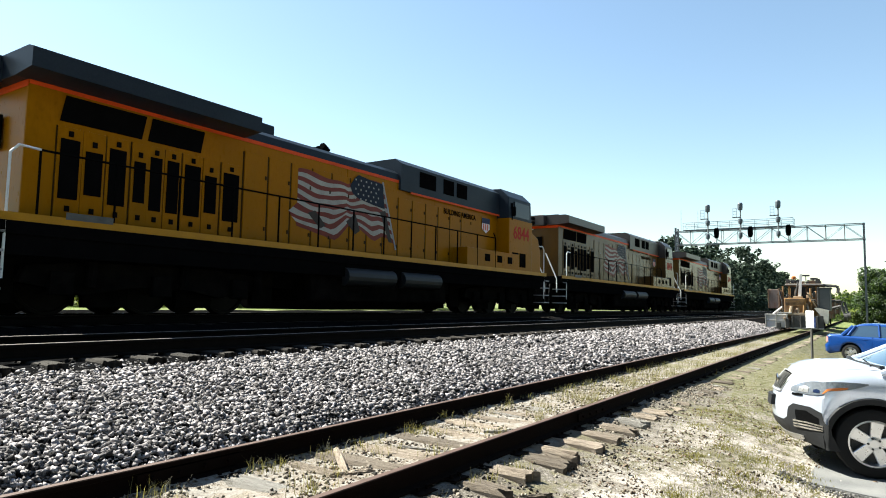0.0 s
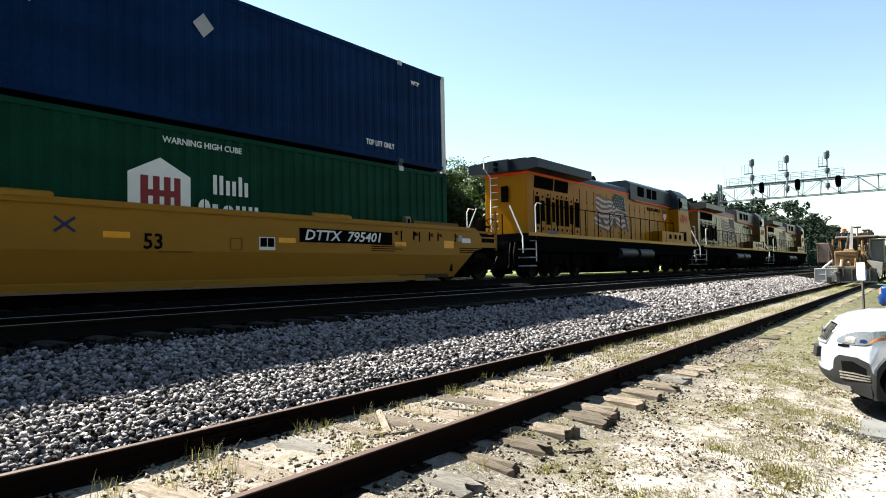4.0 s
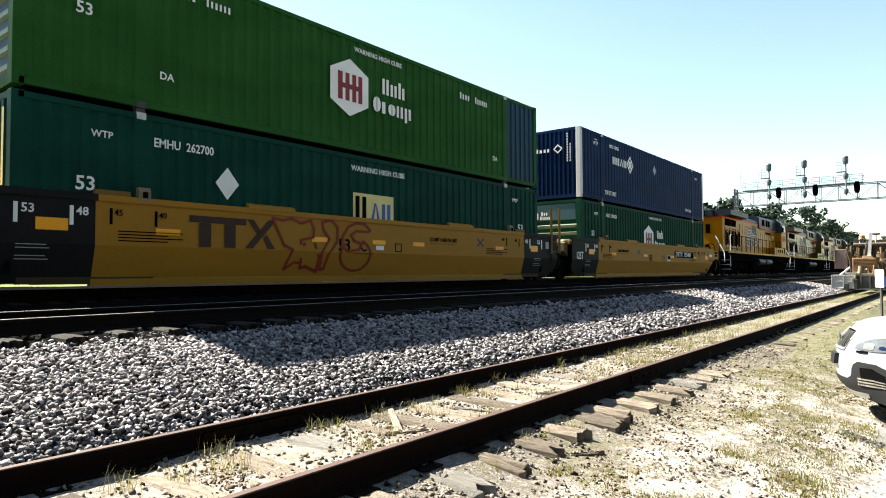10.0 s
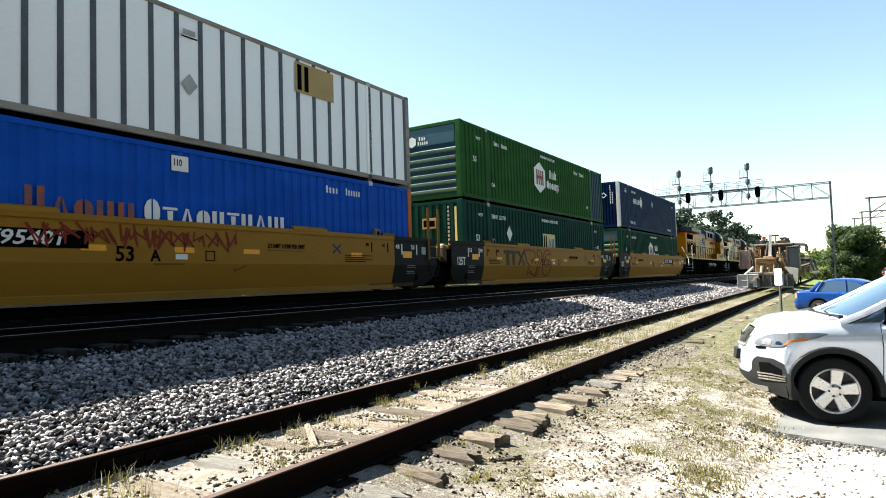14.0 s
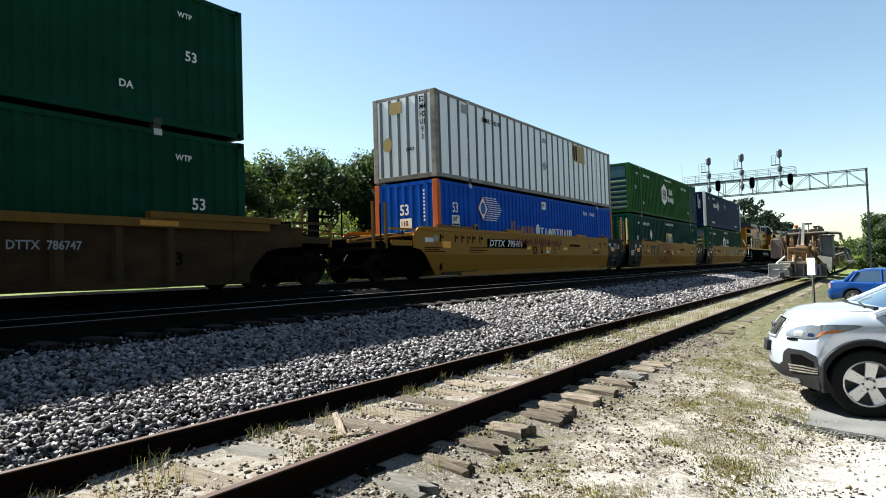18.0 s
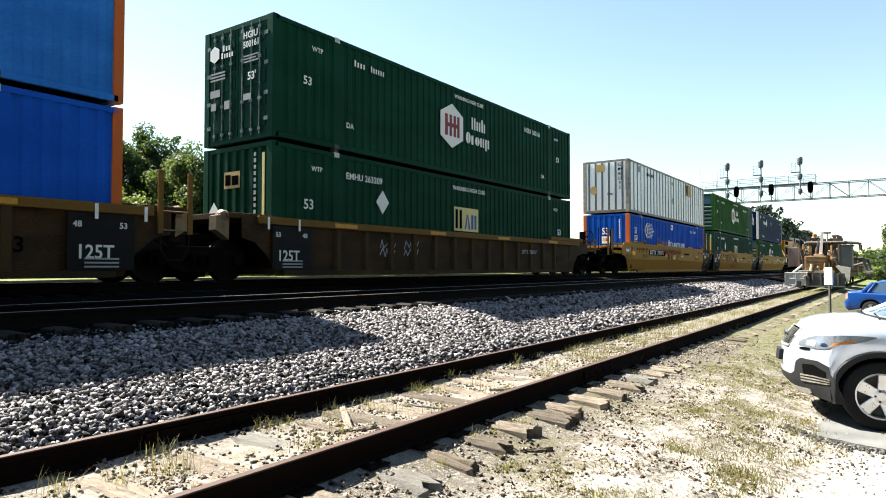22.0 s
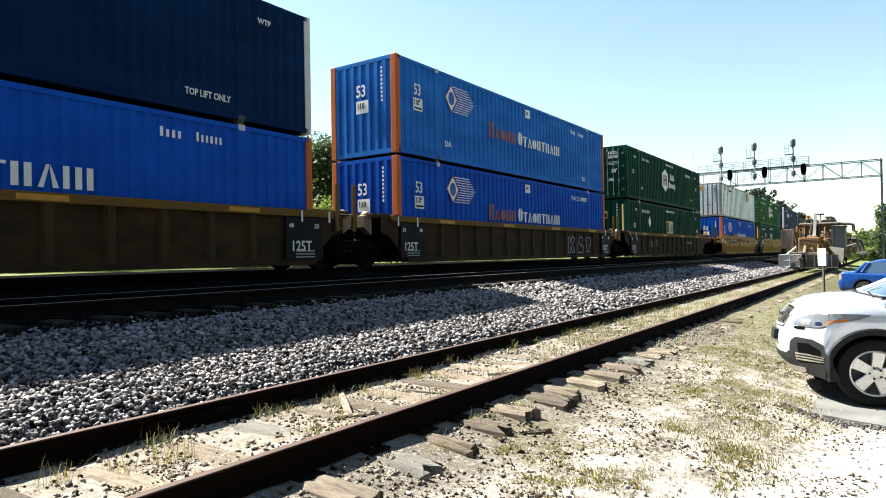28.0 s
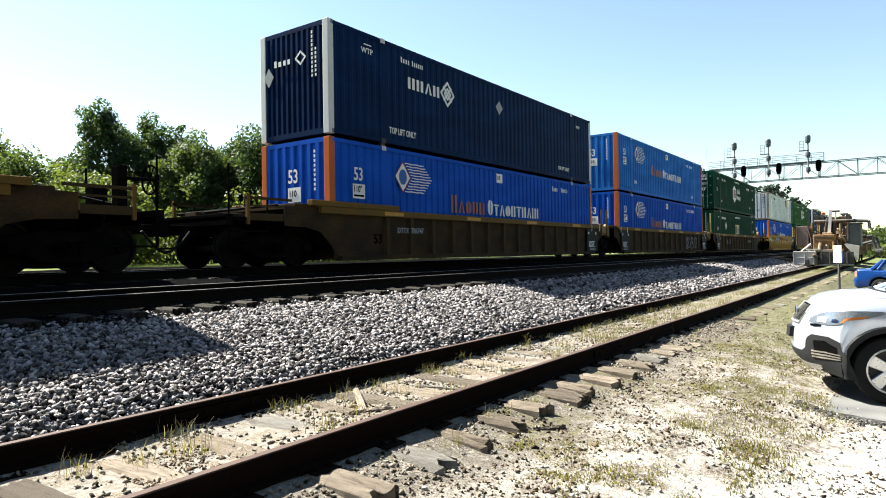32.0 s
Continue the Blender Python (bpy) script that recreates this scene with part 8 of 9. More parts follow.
# ---------------------------------------------------------------- cars
def shaped_body(name, outline, half, parent, material, nose, tumble, slices=14, smooth=0.9, edge=0.06):
    """A side outline (along, up) swept across the width, drawn in towards the ends and the top, its long edges rounded."""
    bm = B()
    n = len(outline)
    area = sum(outline[k][0] * outline[(k + 1) % n][1] - outline[(k + 1) % n][0] * outline[k][1] for k in range(n))
    turn = 1.0 if area > 0 else -1.0
    inward = []
    for k in range(n):
        a, p, b = Vector(outline[k - 1]), Vector(outline[k]), Vector(outline[(k + 1) % n])
        d0, d1 = (p - a).normalized(), (b - p).normalized()
        m_ = Vector((-d0.y - d1.y, d0.x + d1.x)) * turn
        m_ = m_.normalized() / max(0.55, m_.length / 2) if m_.length > 1e-6 else Vector((0, 0))
        inward.append(m_)
    flat = 1 - edge / half
    steps = [(math.copysign(abs(w) ** 0.8, w) * flat, 0.0) for w in np.linspace(-1, 1, slices + 1)]
    round_ = [(flat + (1 - flat) * math.sin(q), edge * (1 - math.cos(q))) for q in (0.5, 0.95, 1.3, 1.5)]
    steps = [(-w, d) for w, d in round_[::-1]] + steps + round_
    rows_ = []
    for w, d in steps:
        ring = []
        for (f, z), m_ in zip(outline, inward):
            d_ = d * (0.25 if edge > 0.1 and z < 0.82 else 1.0)
            f, z = f + m_.x * d_, z + m_.y * d_
            ring.append(bm.verts.new((f - nose(f, z, abs(w)), w * half * tumble(f, z), z - 0.035 * abs(w) ** 3 * (1 if z > 0.85 else 0))))
        rows_.append(ring)
    fs = []
    for a, b in zip(rows_, rows_[1:]):
        for k in range(n):
            j = (k + 1) % n
            fs.append(bm.faces.new((a[k], a[j], b[j], b[k])))
    fs += [bm.faces.new(rows_[0][::-1]), bm.faces.new(rows_[-1])]
    bmesh.ops.recalc_face_normals(bm, faces=fs)
    return part(name, bm, material, parent, smooth=smooth)


def arch(cx, cz, r, n=12):
    return [(cx + r * math.cos(a), max(cz + r * math.sin(a), 0.2)) for a in np.linspace(math.pi * 1.08, -math.pi * 0.08, n)][::-1]


def road_wheel(parent, f, side, half, r=0.345, rim="five"):
    """Tyre, rim, spokes and nuts; the outer face is towards side."""
    w = 0.215
    y = side * (half - w / 2 - 0.015)
    t = B()
    lathe(t, [(r - 0.11, -w / 2), (r - 0.05, -w / 2), (r - 0.012, -w / 2 + 0.02), (r, -w / 2 + 0.05), (r, w / 2 - 0.05), (r - 0.012, w / 2 - 0.02), (r - 0.05, w / 2), (r - 0.11, w / 2)], 40, "y", caps=False)
    tyre = part("wheel", t, M["rubber"], parent, "black tyre on an alloy rim", smooth=True)
    tyre.location = (f, y, r)
    o = side * (w / 2 - 0.012)
    bm = B()
    rr = r - 0.108
    lathe(bm, [(rr + 0.004, o - side * 0.10), (rr + 0.006, o), (rr - 0.018, o + side * 0.004), (rr - 0.028, o - side * 0.02), (rr - 0.03, o - side * 0.10)], 40, "y", caps=False)
    part("rim", bm, M["alloy"], tyre)
    bm = B()
    lathe(bm, [(0.02, o - side * 0.085), (rr - 0.02, o - side * 0.085), (rr - 0.02, o - side * 0.095)], 24, "y")
    part("brake_disc", bm, M["machdark"], tyre)
    for k in range(5):
        a = k * 2 * math.pi / 5 + 0.35 + 0.42
        bm = B()
        poly = [(0.03, -0.045), (rr - 0.02, -0.062), (rr - 0.02, 0.062), (0.03, 0.045)]
        prism(bm, poly, min(o - side * 0.045, o - side * 0.008), max(o - side * 0.045, o - side * 0.008), "z")
        bmesh.ops.bevel(bm, geom=bm.edges[:], offset=0.006, segments=1, affect="EDGES")
        bm.transform(Matrix.Rotation(a, 4, "Y") @ Matrix.Rotation(radians(90), 4, "X") @ Matrix.Diagonal((1, 1, -1, 1)))
        bmesh.ops.recalc_face_normals(bm, faces=bm.faces[:])
        part("spoke", bm, M["alloy"], tyre)
    bm = B()
    lathe(bm, [(0.075, o - side * 0.05), (0.07, o - side * 0.006), (0.04, o), (0.01, o)], 18, "y")
    part("hub_cap", bm, M["alloy"], tyre)
    for k in range(5):
        a = k * 2 * math.pi / 5
        bm = B()
        rod(bm, (0.055 * math.cos(a), o - side * 0.01, 0.055 * math.sin(a)), (0.055 * math.cos(a), o + side * 0.004, 0.055 * math.sin(a)), 0.012, 6)
        part("nut", bm, M["machdark"], tyre)


def crossover():
    """A small silver crossover; local x runs forward, z up from the ground, y to its left."""
    fwd = Vector((-0.975, -0.222, 0)).normalized()
    yaw = math.degrees(math.atan2(fwd.y, fwd.x))
    left = Vector((-fwd.y, fwd.x, 0))
    HALF, FW, RW = 0.885, 3.40, 0.845
    hub = Vector((-0.095, 7.85, 0))
    base = hub - fwd * FW - left * (HALF - 0.02)
    c = empty("crossover_car", pose(base.x, base.y, -0.475, 0, 0, yaw), "silver crossover car with grey cladding parked facing the tracks", "car", "parked cars")
    P = M["carsilver"]

    def nose(f, z, w):
        k = max(0.0, (f - 3.80) / 0.42)
        b = max(0.0, (0.42 - f) / 0.42)
        return 0.37 * k * w ** 2.2 - 0.20 * b * w ** 3

    def tumble(f, z):
        t = 1.0 if z < 0.75 else 1.0 - 0.10 * (z - 0.75)
        if f > 3.3:
            t -= 0.10 * ((f - 3.3) / 0.98) ** 2
        if z < 0.32:
            t -= 0.02
        return t

    def round_arch(cx, r):
        return [(cx - r * math.cos(q), 0.34 + r * math.sin(q)) for q in np.linspace(0.06, math.pi - 0.06, 15)]

    FRONT = ((0.24, 4.050), (0.40, 4.190), (0.58, 4.220), (0.70, 4.205), (0.84, 4.150), (0.94, 4.070), (1.0, 4.0))

    def surf(q, z, s, out=0.0):
        """A place on the skin: q from 0 to 1 runs across the front, from 1 to 2 back along the side."""
        f, w = lerp(z, FRONT), min(q, 1.0)
        if q > 1:
            f += (3.3 - f) * (q - 1)
        nx, ny = (1 - w ** 4) + 0.15, w ** 2
        l = math.hypot(nx, ny)
        if q > 1:
            nx, ny, l = 0.12, 1.0, 1.0
        return Vector((f - nose(f, z, w) + out * nx / l, s * (w * (HALF - 0.005) * tumble(f, z) + out * ny / l), z - 0.035 * w ** 3 * min(1, max(0, (z - 0.8) / 0.1))))

    def patch(name, cols, mat_, s, out=0.01, label="", parent=None, rows_=5, depth=0.03, smooth=True):
        """A moulding laid on the skin: cols are (q, z low, z high)."""
        fine_ = []
        for (q0, a0, b0), (q1, a1, b1) in zip(cols, cols[1:]):
            for k in range(3):
                t = k / 3
                fine_.append((q0 + (q1 - q0) * t, a0 + (a1 - a0) * t, b0 + (b1 - b0) * t))
        fine_.append(cols[-1])
        bm = B()
        grid = [[bm.verts.new(surf(q, lo + (hi - lo) * j / rows_, s, out)) for j in range(rows_ + 1)] for q, lo, hi in fine_]
        back = [[bm.verts.new(surf(q, lo + (hi - lo) * j / rows_, s, out - depth)) for j in range(rows_ + 1)] for q, lo, hi in fine_]
        m_ = len(fine_)
        fs = [bm.faces.new((grid[i][j], grid[i + 1][j], grid[i + 1][j + 1], grid[i][j + 1])) for i in range(m_ - 1) for j in range(rows_)]
        for i in range(m_ - 1):
            for j in (0, rows_):
                fs.append(bm.faces.new((grid[i][j], grid[i + 1][j], back[i + 1][j], back[i][j])))
        for i in (0, m_ - 1):
            for j in range(rows_):
                fs.append(bm.faces.new((grid[i][j], grid[i][j + 1], back[i][j + 1], back[i][j])))
        bmesh.ops.remove_doubles(bm, verts=bm.verts[:], dist=0.0004)
        bmesh.ops.recalc_face_normals(bm, faces=bm.faces[:])
        return part(name, bm, mat_, parent or c, label, smooth=0.6 if smooth else False)

    top = [(4.070, 0.34), (4.190, 0.40), (4.212, 0.48), (4.220, 0.58), (4.215, 0.64), (4.205, 0.70), (4.185, 0.77), (4.150, 0.84), (4.115, 0.89), (4.070, 0.94), (4.025, 0.98), (3.99, 1.018), (3.88, 1.058), (3.75, 1.082), (3.58, 1.102), (3.4, 1.112), (3.22, 1.115), (3.05, 1.118), (2.8, 1.125), (2.2, 1.14), (1.4, 1.16), (0.6, 1.19), (0.12, 1.18), (0.03, 1.05), (0.0, 0.85), (0.02, 0.55), (0.12, 0.40)]
    shaped_body("body", top + [(0.14, 0.38)] + round_arch(RW, 0.41) + [(1.30, 0.34), (2.92, 0.34)] + round_arch(FW, 0.41), HALF - 0.005, c, P, nose, tumble, 24, edge=0.17)
    # dark lower cladding: chin, sills and tail
    for s in (-1, 1):
        patch("bumper_chin", [(0.0, 0.27, 0.46), (0.45, 0.27, 0.46), (0.54, 0.27, 0.50), (0.59, 0.27, 0.62), (0.66, 0.27, 0.66), (0.88, 0.26, 0.655), (1.0, 0.25, 0.61), (1.12, 0.24, 0.53), (1.3, 0.24, 0.50), (1.47, 0.24, 0.50)], M["plastic"], s, 0.014, "dark grey moulded bumper chin")
        patch("fog_recess", [(0.70, 0.47, 0.60), (0.84, 0.46, 0.61), (0.97, 0.45, 0.55)], M["black"], s, 0.017, depth=0.01)
        for k in range(3):
            patch("bumper_slat", [(0.66, 0.415 + 0.03 * k, 0.432 + 0.03 * k), (0.85, 0.42 + 0.03 * k, 0.437 + 0.03 * k), (1.02, 0.425 + 0.022 * k, 0.437 + 0.022 * k)], M["chrome"], s, 0.024, "chrome bumper slat", rows_=2, depth=0.015)
        patch("skid_plate", [(0.0, 0.262, 0.32), (0.4, 0.262, 0.32), (0.66, 0.275, 0.335), (0.74, 0.30, 0.335)], M["alloy"], s, 0.022, rows_=2)
        bm = B()
        y0, y1 = sorted((s * (HALF - 0.06), s * (HALF + 0.008)))
        box(bm, 1.31, 2.91, y0, y1, 0.22, 0.41, 0.02)
        part("sill_cladding", bm, M["plastic"], c)
        bm = B()
        y0, y1 = sorted((s * (HALF - 0.10), s * (HALF - 0.02)))
        box(bm, 0.10, 0.40, y0, y1, 0.26, 0.50, 0.03)
        part("tail_cladding", bm, M["plastic"], c)
    # black box standing in for the shade beneath the car
    bm = B()
    box(bm, 0.3, 3.9, -0.60, 0.60, 0.20, 0.40, 0.04)
    part("underbody", bm, M["black"], c)
    for f in (RW, FW):
        for s in (-1, 1):
            bm = B()
            vs = []
            for a in np.linspace(-0.10, math.pi + 0.10, 25):
                ring = []
                for r_, o_ in ((0.462, -0.012), (0.452, 0.014), (0.398, 0.012), (0.392, -0.02), (0.395, -0.25), (0.43, -0.05)):
                    f_, z_ = f + r_ * math.cos(a), max(0.235, 0.34 + r_ * math.sin(a))
                    ring.append(bm.verts.new((f_ - nose(f_, z_, 1), s * (HALF * tumble(f_, z_) + o_), z_)))
                vs.append(ring)
            fs = [bm.faces.new((a[k], a[(k + 1) % 6], b[(k + 1) % 6], b[k])) for a, b in zip(vs, vs[1:]) for k in range(6)]
            bmesh.ops.recalc_face_normals(bm, faces=fs)
            part("wheel_arch", bm, M["plastic"], c, "dark plastic wheel-arch trim", smooth=0.6)
            # inner half of the wheel housing
            bm = B()
            arcs = [[bm.verts.new((f + 0.40 * math.cos(a), s * y_, 0.34 + 0.40 * math.sin(a))) for a in np.linspace(0, math.pi, 17)] for y_ in (0.66, 0.42)]
            fs = [bm.faces.new((arcs[0][k], arcs[0][k + 1], arcs[1][k + 1], arcs[1][k])) for k in range(16)] + [bm.faces.new(arcs[1])]
            bmesh.ops.recalc_face_normals(bm, faces=fs)
            part("wheel_well", bm, M["black"], c)
            road_wheel(c, f, s, HALF)
    # cabin
    g_out = [(3.36, 1.06), (3.12, 1.175), (2.90, 1.28), (2.66, 1.41), (2.36, 1.545), (2.0, 1.62), (1.4, 1.645), (0.75, 1.61), (0.42, 1.50), (0.15, 1.12)]

    def cab_t(f, z):
        return 0.985 - 0.42 * max(0, z - 1.13)

    def cab_n(f, z, w):
        k = max(0.0, (f - 1.9) / 1.4)
        return 0.11 * k * w ** 2.5

    shaped_body("cabin_glass", g_out, HALF - 0.05, c, M["darkglass"], cab_n, cab_t)
    r_out = [(2.48, 1.50), (2.36, 1.56), (2.0, 1.638), (1.4, 1.665), (0.75, 1.63), (0.40, 1.51), (0.45, 1.47), (0.8, 1.56), (1.4, 1.595), (2.0, 1.57), (2.3, 1.50)]
    shaped_body("roof", r_out, HALF - 0.045, c, P, cab_n, cab_t)
    for s in (-1, 1):
        def side(f, z, out=0.0):
            return (f - cab_n(f, z, 1), s * ((HALF - 0.05) * cab_t(f, z) + out), z - 0.035)
        for pts, wd, mat_ in (([(3.44, 1.075), (3.18, 1.175), (2.92, 1.295), (2.66, 1.425), (2.36, 1.565)], 0.058, P), ([(3.00, 1.06), (2.965, 1.235)], 0.022, M["black"]), ([(1.75, 1.15), (1.5, 1.60)], 0.05, M["black"]), ([(0.75, 1.15), (0.55, 1.56)], 0.13, P), ([(0.2, 1.17), (0.42, 1.52)], 0.10, P)):
            bm = B()
            bar(bm, [side(f, z, 0.0) for f, z in pts], wd * 0.62, 8)
            part("pillar", bm, mat_, c)
        # door seams, handle, mirror
        for f0, f1 in ((2.97, 2.955), (1.80, 1.78)):
            bm = B()
            bar(bm, [(f0, s * (HALF - 0.0), 0.48), (f0 - 0.02, s * (HALF - 0.004), 0.8), (f1, s * (HALF * tumble(2.5, 1.03) - 0.022), 1.03)], 0.004, 5)
            part("door_seam", bm, M["black"], c)
        bm = B()
        box(bm, 1.75, 1.95, s * HALF - 0.02, s * HALF + 0.02, 0.93, 0.965, 0.008)
        part("door_handle", bm, P, c)
        bm = B()
        m2 = Matrix.Translation((2.84, s * (HALF + 0.10), 1.085)) @ Matrix.Diagonal((0.075, 0.12, 0.088, 1))
        bmesh.ops.create_uvsphere(bm, u_segments=14, v_segments=10, radius=1.0, matrix=m2)
        part("mirror", bm, P, c, smooth=True)
        bm = B()
        box(bm, 2.80, 2.90, min(s * (HALF - 0.06), s * (HALF + 0.06)), max(s * (HALF - 0.06), s * (HALF + 0.06)), 1.0, 1.05, 0.01)
        part("mirror_foot", bm, M["plastic"], c)

    def on_front(u, z, out=0.0):
        return surf(abs(u), z, 1 if u >= 0 else -1, out)

    for s in (-1, 1):
        patch("grille", [(0.0, 0.765, 0.965), (0.2, 0.765, 0.962), (0.34, 0.78, 0.95), (0.37, 0.80, 0.935)], M["black"], s, 0.006)
        patch("number_plate" if s > 0 else "plate_holder", [(0.0, 0.585, 0.70), (0.19, 0.585, 0.70)], M["plastic"], s, 0.045, "blank dark front plate holder", depth=0.06)
        lamp = patch("headlamp", [(0.56, 0.79, 0.835), (0.68, 0.785, 0.90), (0.82, 0.780, 0.940), (0.94, 0.790, 0.962), (1.08, 0.818, 0.970), (1.30, 0.845, 0.978), (1.55, 0.890, 0.980), (1.72, 0.930, 0.978), (1.82, 0.962, 0.972)], M["lampglass"], s, 0.010, "swept clear headlamp")
        patch("turn_signal", [(1.02, 0.815, 0.826), (1.20, 0.836, 0.872), (1.38, 0.866, 0.906), (1.52, 0.893, 0.922), (1.60, 0.910, 0.926)], M["amber"], s, 0.0135, "amber corner lens", lamp, depth=0.01)
        patch("reflector_bowl", [(0.70, 0.80, 0.86), (0.78, 0.80, 0.885), (0.84, 0.80, 0.87)], M["alloy"], s, 0.0135, "", lamp, depth=0.01)
        patch("projector", [(0.90, 0.82, 0.86), (0.94, 0.815, 0.872), (0.975, 0.825, 0.86)], M["cardark"], s, 0.0135, "dark projector lens", lamp, depth=0.01)
        patch("lamp_slot", [(0.60, 0.752, 0.774), (0.68, 0.748, 0.778), (0.77, 0.756, 0.776)], M["black"], s, 0.010)
    for k in range(11):
        u = -0.33 + 0.066 * k
        bm = B()
        bar(bm, [on_front(u, z, 0.014) for z in (0.775, 0.83, 0.89, 0.955)], 0.0045, 6)
        part("grille_bar", bm, M["tankgrey2"], c, "dark chrome upright grille bar")
    bm = B()
    bar(bm, [on_front(u, 0.972 - 0.2 * abs(u) ** 3, 0.015) for u in np.linspace(-0.37, 0.37, 13)] + [on_front(0.385, 0.88, 0.012), on_front(0.35, 0.775, 0.012)], 0.007, 6)
    bar(bm, [on_front(-0.37, 0.96, 0.012), on_front(-0.385, 0.88, 0.012), on_front(-0.35, 0.775, 0.012)] + [on_front(u, 0.758, 0.015) for u in np.linspace(-0.33, 0.33, 9)] + [on_front(0.35, 0.775, 0.012)], 0.010, 6)
    part("grille_surround", bm, M["steel"], c)
    bm = B()
    lathe(bm, [(0.01, 0.01), (0.055, 0.012), (0.06, 0.0), (0.01, -0.01)], 18, "x", on_front(0, 0.87, 0.03))
    part("badge", bm, M["chrome"], c, "round chrome badge")
    # wipers and bonnet edge
    bm = B()
    bar(bm, [(3.36, 0.62, 1.105), (3.31, 0.42, 1.105), (3.27, -0.05, 1.125)], 0.007, 5)
    bar(bm, [(3.38, 0.02, 1.10), (3.34, -0.2, 1.115), (3.29, -0.58, 1.12)], 0.007, 5)
    part("wiper", bm, M["black"], c)
    bm = B()
    arc = [(3.36 - 0.08 * abs(w) ** 2.5, w * 0.74) for w in np.linspace(-1, 1, 11)]
    prism(bm, [(f + 0.022, y) for f, y in arc] + [(f - 0.022, y) for f, y in arc[::-1]], 1.09, 1.118, "z")
    part("cowl", bm, M["plastic"], c)
    for s in (-1, 1):
        bm = B()
        bar(bm, [(3.98, s * 0.56, 0.995), (3.6, s * 0.72, 1.068), (3.3, s * 0.76, 1.078)], 0.004, 5)
        part("bonnet_seam", bm, M["grey"], c)
    return c


# blue base and slight metal imitate the sky reflected in the glass
M["darkglass"] = shader("sky_tinted_window_glass", (0.03, 0.06, 0.10), 0.06, 0.25, 0.05, 2, 30, 0.0, spec=1.0, coat=1.0)
M["lampglass"] = shader("lamp_reflector", (0.26, 0.29, 0.335), 0.10, 0.6, 0.35, 22, 60, 0.15, coat=1.0)
crossover()


def sedan(x, y, yaw, paint, label):
    c = empty("sedan_car", pose(x, y, soil(x, y), 0, 0, yaw), label, "car", "parked cars")
    HALF = 0.86

    def nose(f, z, w):
        return 0.30 * max(0.0, (f - 3.3) / 1.1) * w ** 3 - 0.20 * max(0.0, (0.7 - f) / 0.7) * w ** 3

    def tumble(f, z):
        return (1.0 if z < 0.7 else 1.0 - 0.14 * (z - 0.7)) - (0.05 if z < 0.3 else 0)

    FW, RW, r = 3.50, 0.97, 0.315

    def round_arch(cx, q_):
        return [(cx - q_ * math.cos(q), 0.31 + q_ * math.sin(q)) for q in np.linspace(0.06, math.pi - 0.06, 13)]

    top = [(4.32, 0.30), (4.40, 0.45), (4.38, 0.60), (4.24, 0.70), (3.9, 0.77), (3.2, 0.89), (3.02, 0.93), (1.8, 0.94), (0.95, 0.96), (0.55, 0.985), (0.14, 0.985), (0.06, 0.955), (0.03, 0.86), (0.05, 0.64), (-0.04, 0.58), (-0.03, 0.34), (0.10, 0.24)]
    shaped_body("body", top + round_arch(RW, 0.365) + round_arch(FW, 0.365), HALF, c, M[paint], nose, tumble, 20)

    def cn(f, z, w):
        return 0.2 * max(0.0, (f - 2.0) / 1.0) * w ** 2.5 - 0.12 * max(0.0, (1.1 - f) / 0.9) * w ** 2.5

    def ct(f, z):
        return 0.96 - 0.45 * max(0, z - 0.95)

    shaped_body("cabin_glass", [(3.04, 0.90), (2.42, 1.27), (2.1, 1.375), (1.6, 1.405), (1.25, 1.385), (1.02, 1.30), (0.60, 0.95)], HALF - 0.06, c, M["darkglass"], cn, ct)
    shaped_body("roof", [(2.48, 1.265), (2.36, 1.315), (2.1, 1.395), (1.6, 1.428), (1.25, 1.405), (1.00, 1.325), (0.97, 1.25), (1.2, 1.30), (1.6, 1.345), (2.1, 1.31), (2.35, 1.25)], HALF - 0.055, c, M[paint], cn, ct)
    for s in (-1, 1):
        for pts, wd in (([(3.04, 0.93), (2.44, 1.27)], 0.05), ([(1.90, 0.95), (1.84, 1.39)], 0.06), ([(0.62, 0.97), (1.02, 1.32)], 0.12), ([(0.86, 0.97), (1.10, 1.33)], 0.10)):
            bm = B()
            bar(bm, [(f - cn(f, z, 1), s * ((HALF - 0.055) * ct(f, z)), z - 0.03) for f, z in pts], wd * 0.6, 7)
            part("pillar", bm, M[paint], c)
        for f in (FW, RW):
            road_wheel(c, f, s, HALF, r)
            bm = B()
            lathe(bm, [(0.36, s * 0.62), (0.36, s * 0.3), (0.02, s * 0.29)], 18, "y", (f, 0, 0.33), caps=False)
            part("wheel_well", bm, M["black"], c)
        bm = B()
        prism(bm, [(s * 0.50, 0.70), (s * 0.83, 0.68), (s * 0.84, 0.90), (s * 0.55, 0.88)], -0.02, 0.10, "y")
        bm.transform(Matrix.Rotation(radians(-90), 4, "Z"))
        for v in bm.verts:
            v.co = Vector((abs(v.co.x) * 0.9 - 0.015 + 0.17 * (abs(v.co.y) / HALF) ** 3, v.co.y, v.co.z))
        bmesh.ops.recalc_face_normals(bm, faces=bm.faces[:])
        part("tail_lamp", bm, M["taillens"], c, "pale and red tail lamp")
        bm = B()
        bar(bm, [(1.66, s * (HALF + 0.0), 0.35), (1.68, s * (HALF - 0.03), 0.93)], 0.006, 5)
        part("door_seam", bm, M["black"], c)
        for f in (1.35, 2.35):
            bm = B()
            box(bm, f, f + 0.18, s * (HALF - 0.03) - 0.02, s * (HALF - 0.03) + 0.03, 0.80, 0.83, 0.006)
            part("door_handle", bm, M[paint], c)
        bm = B()
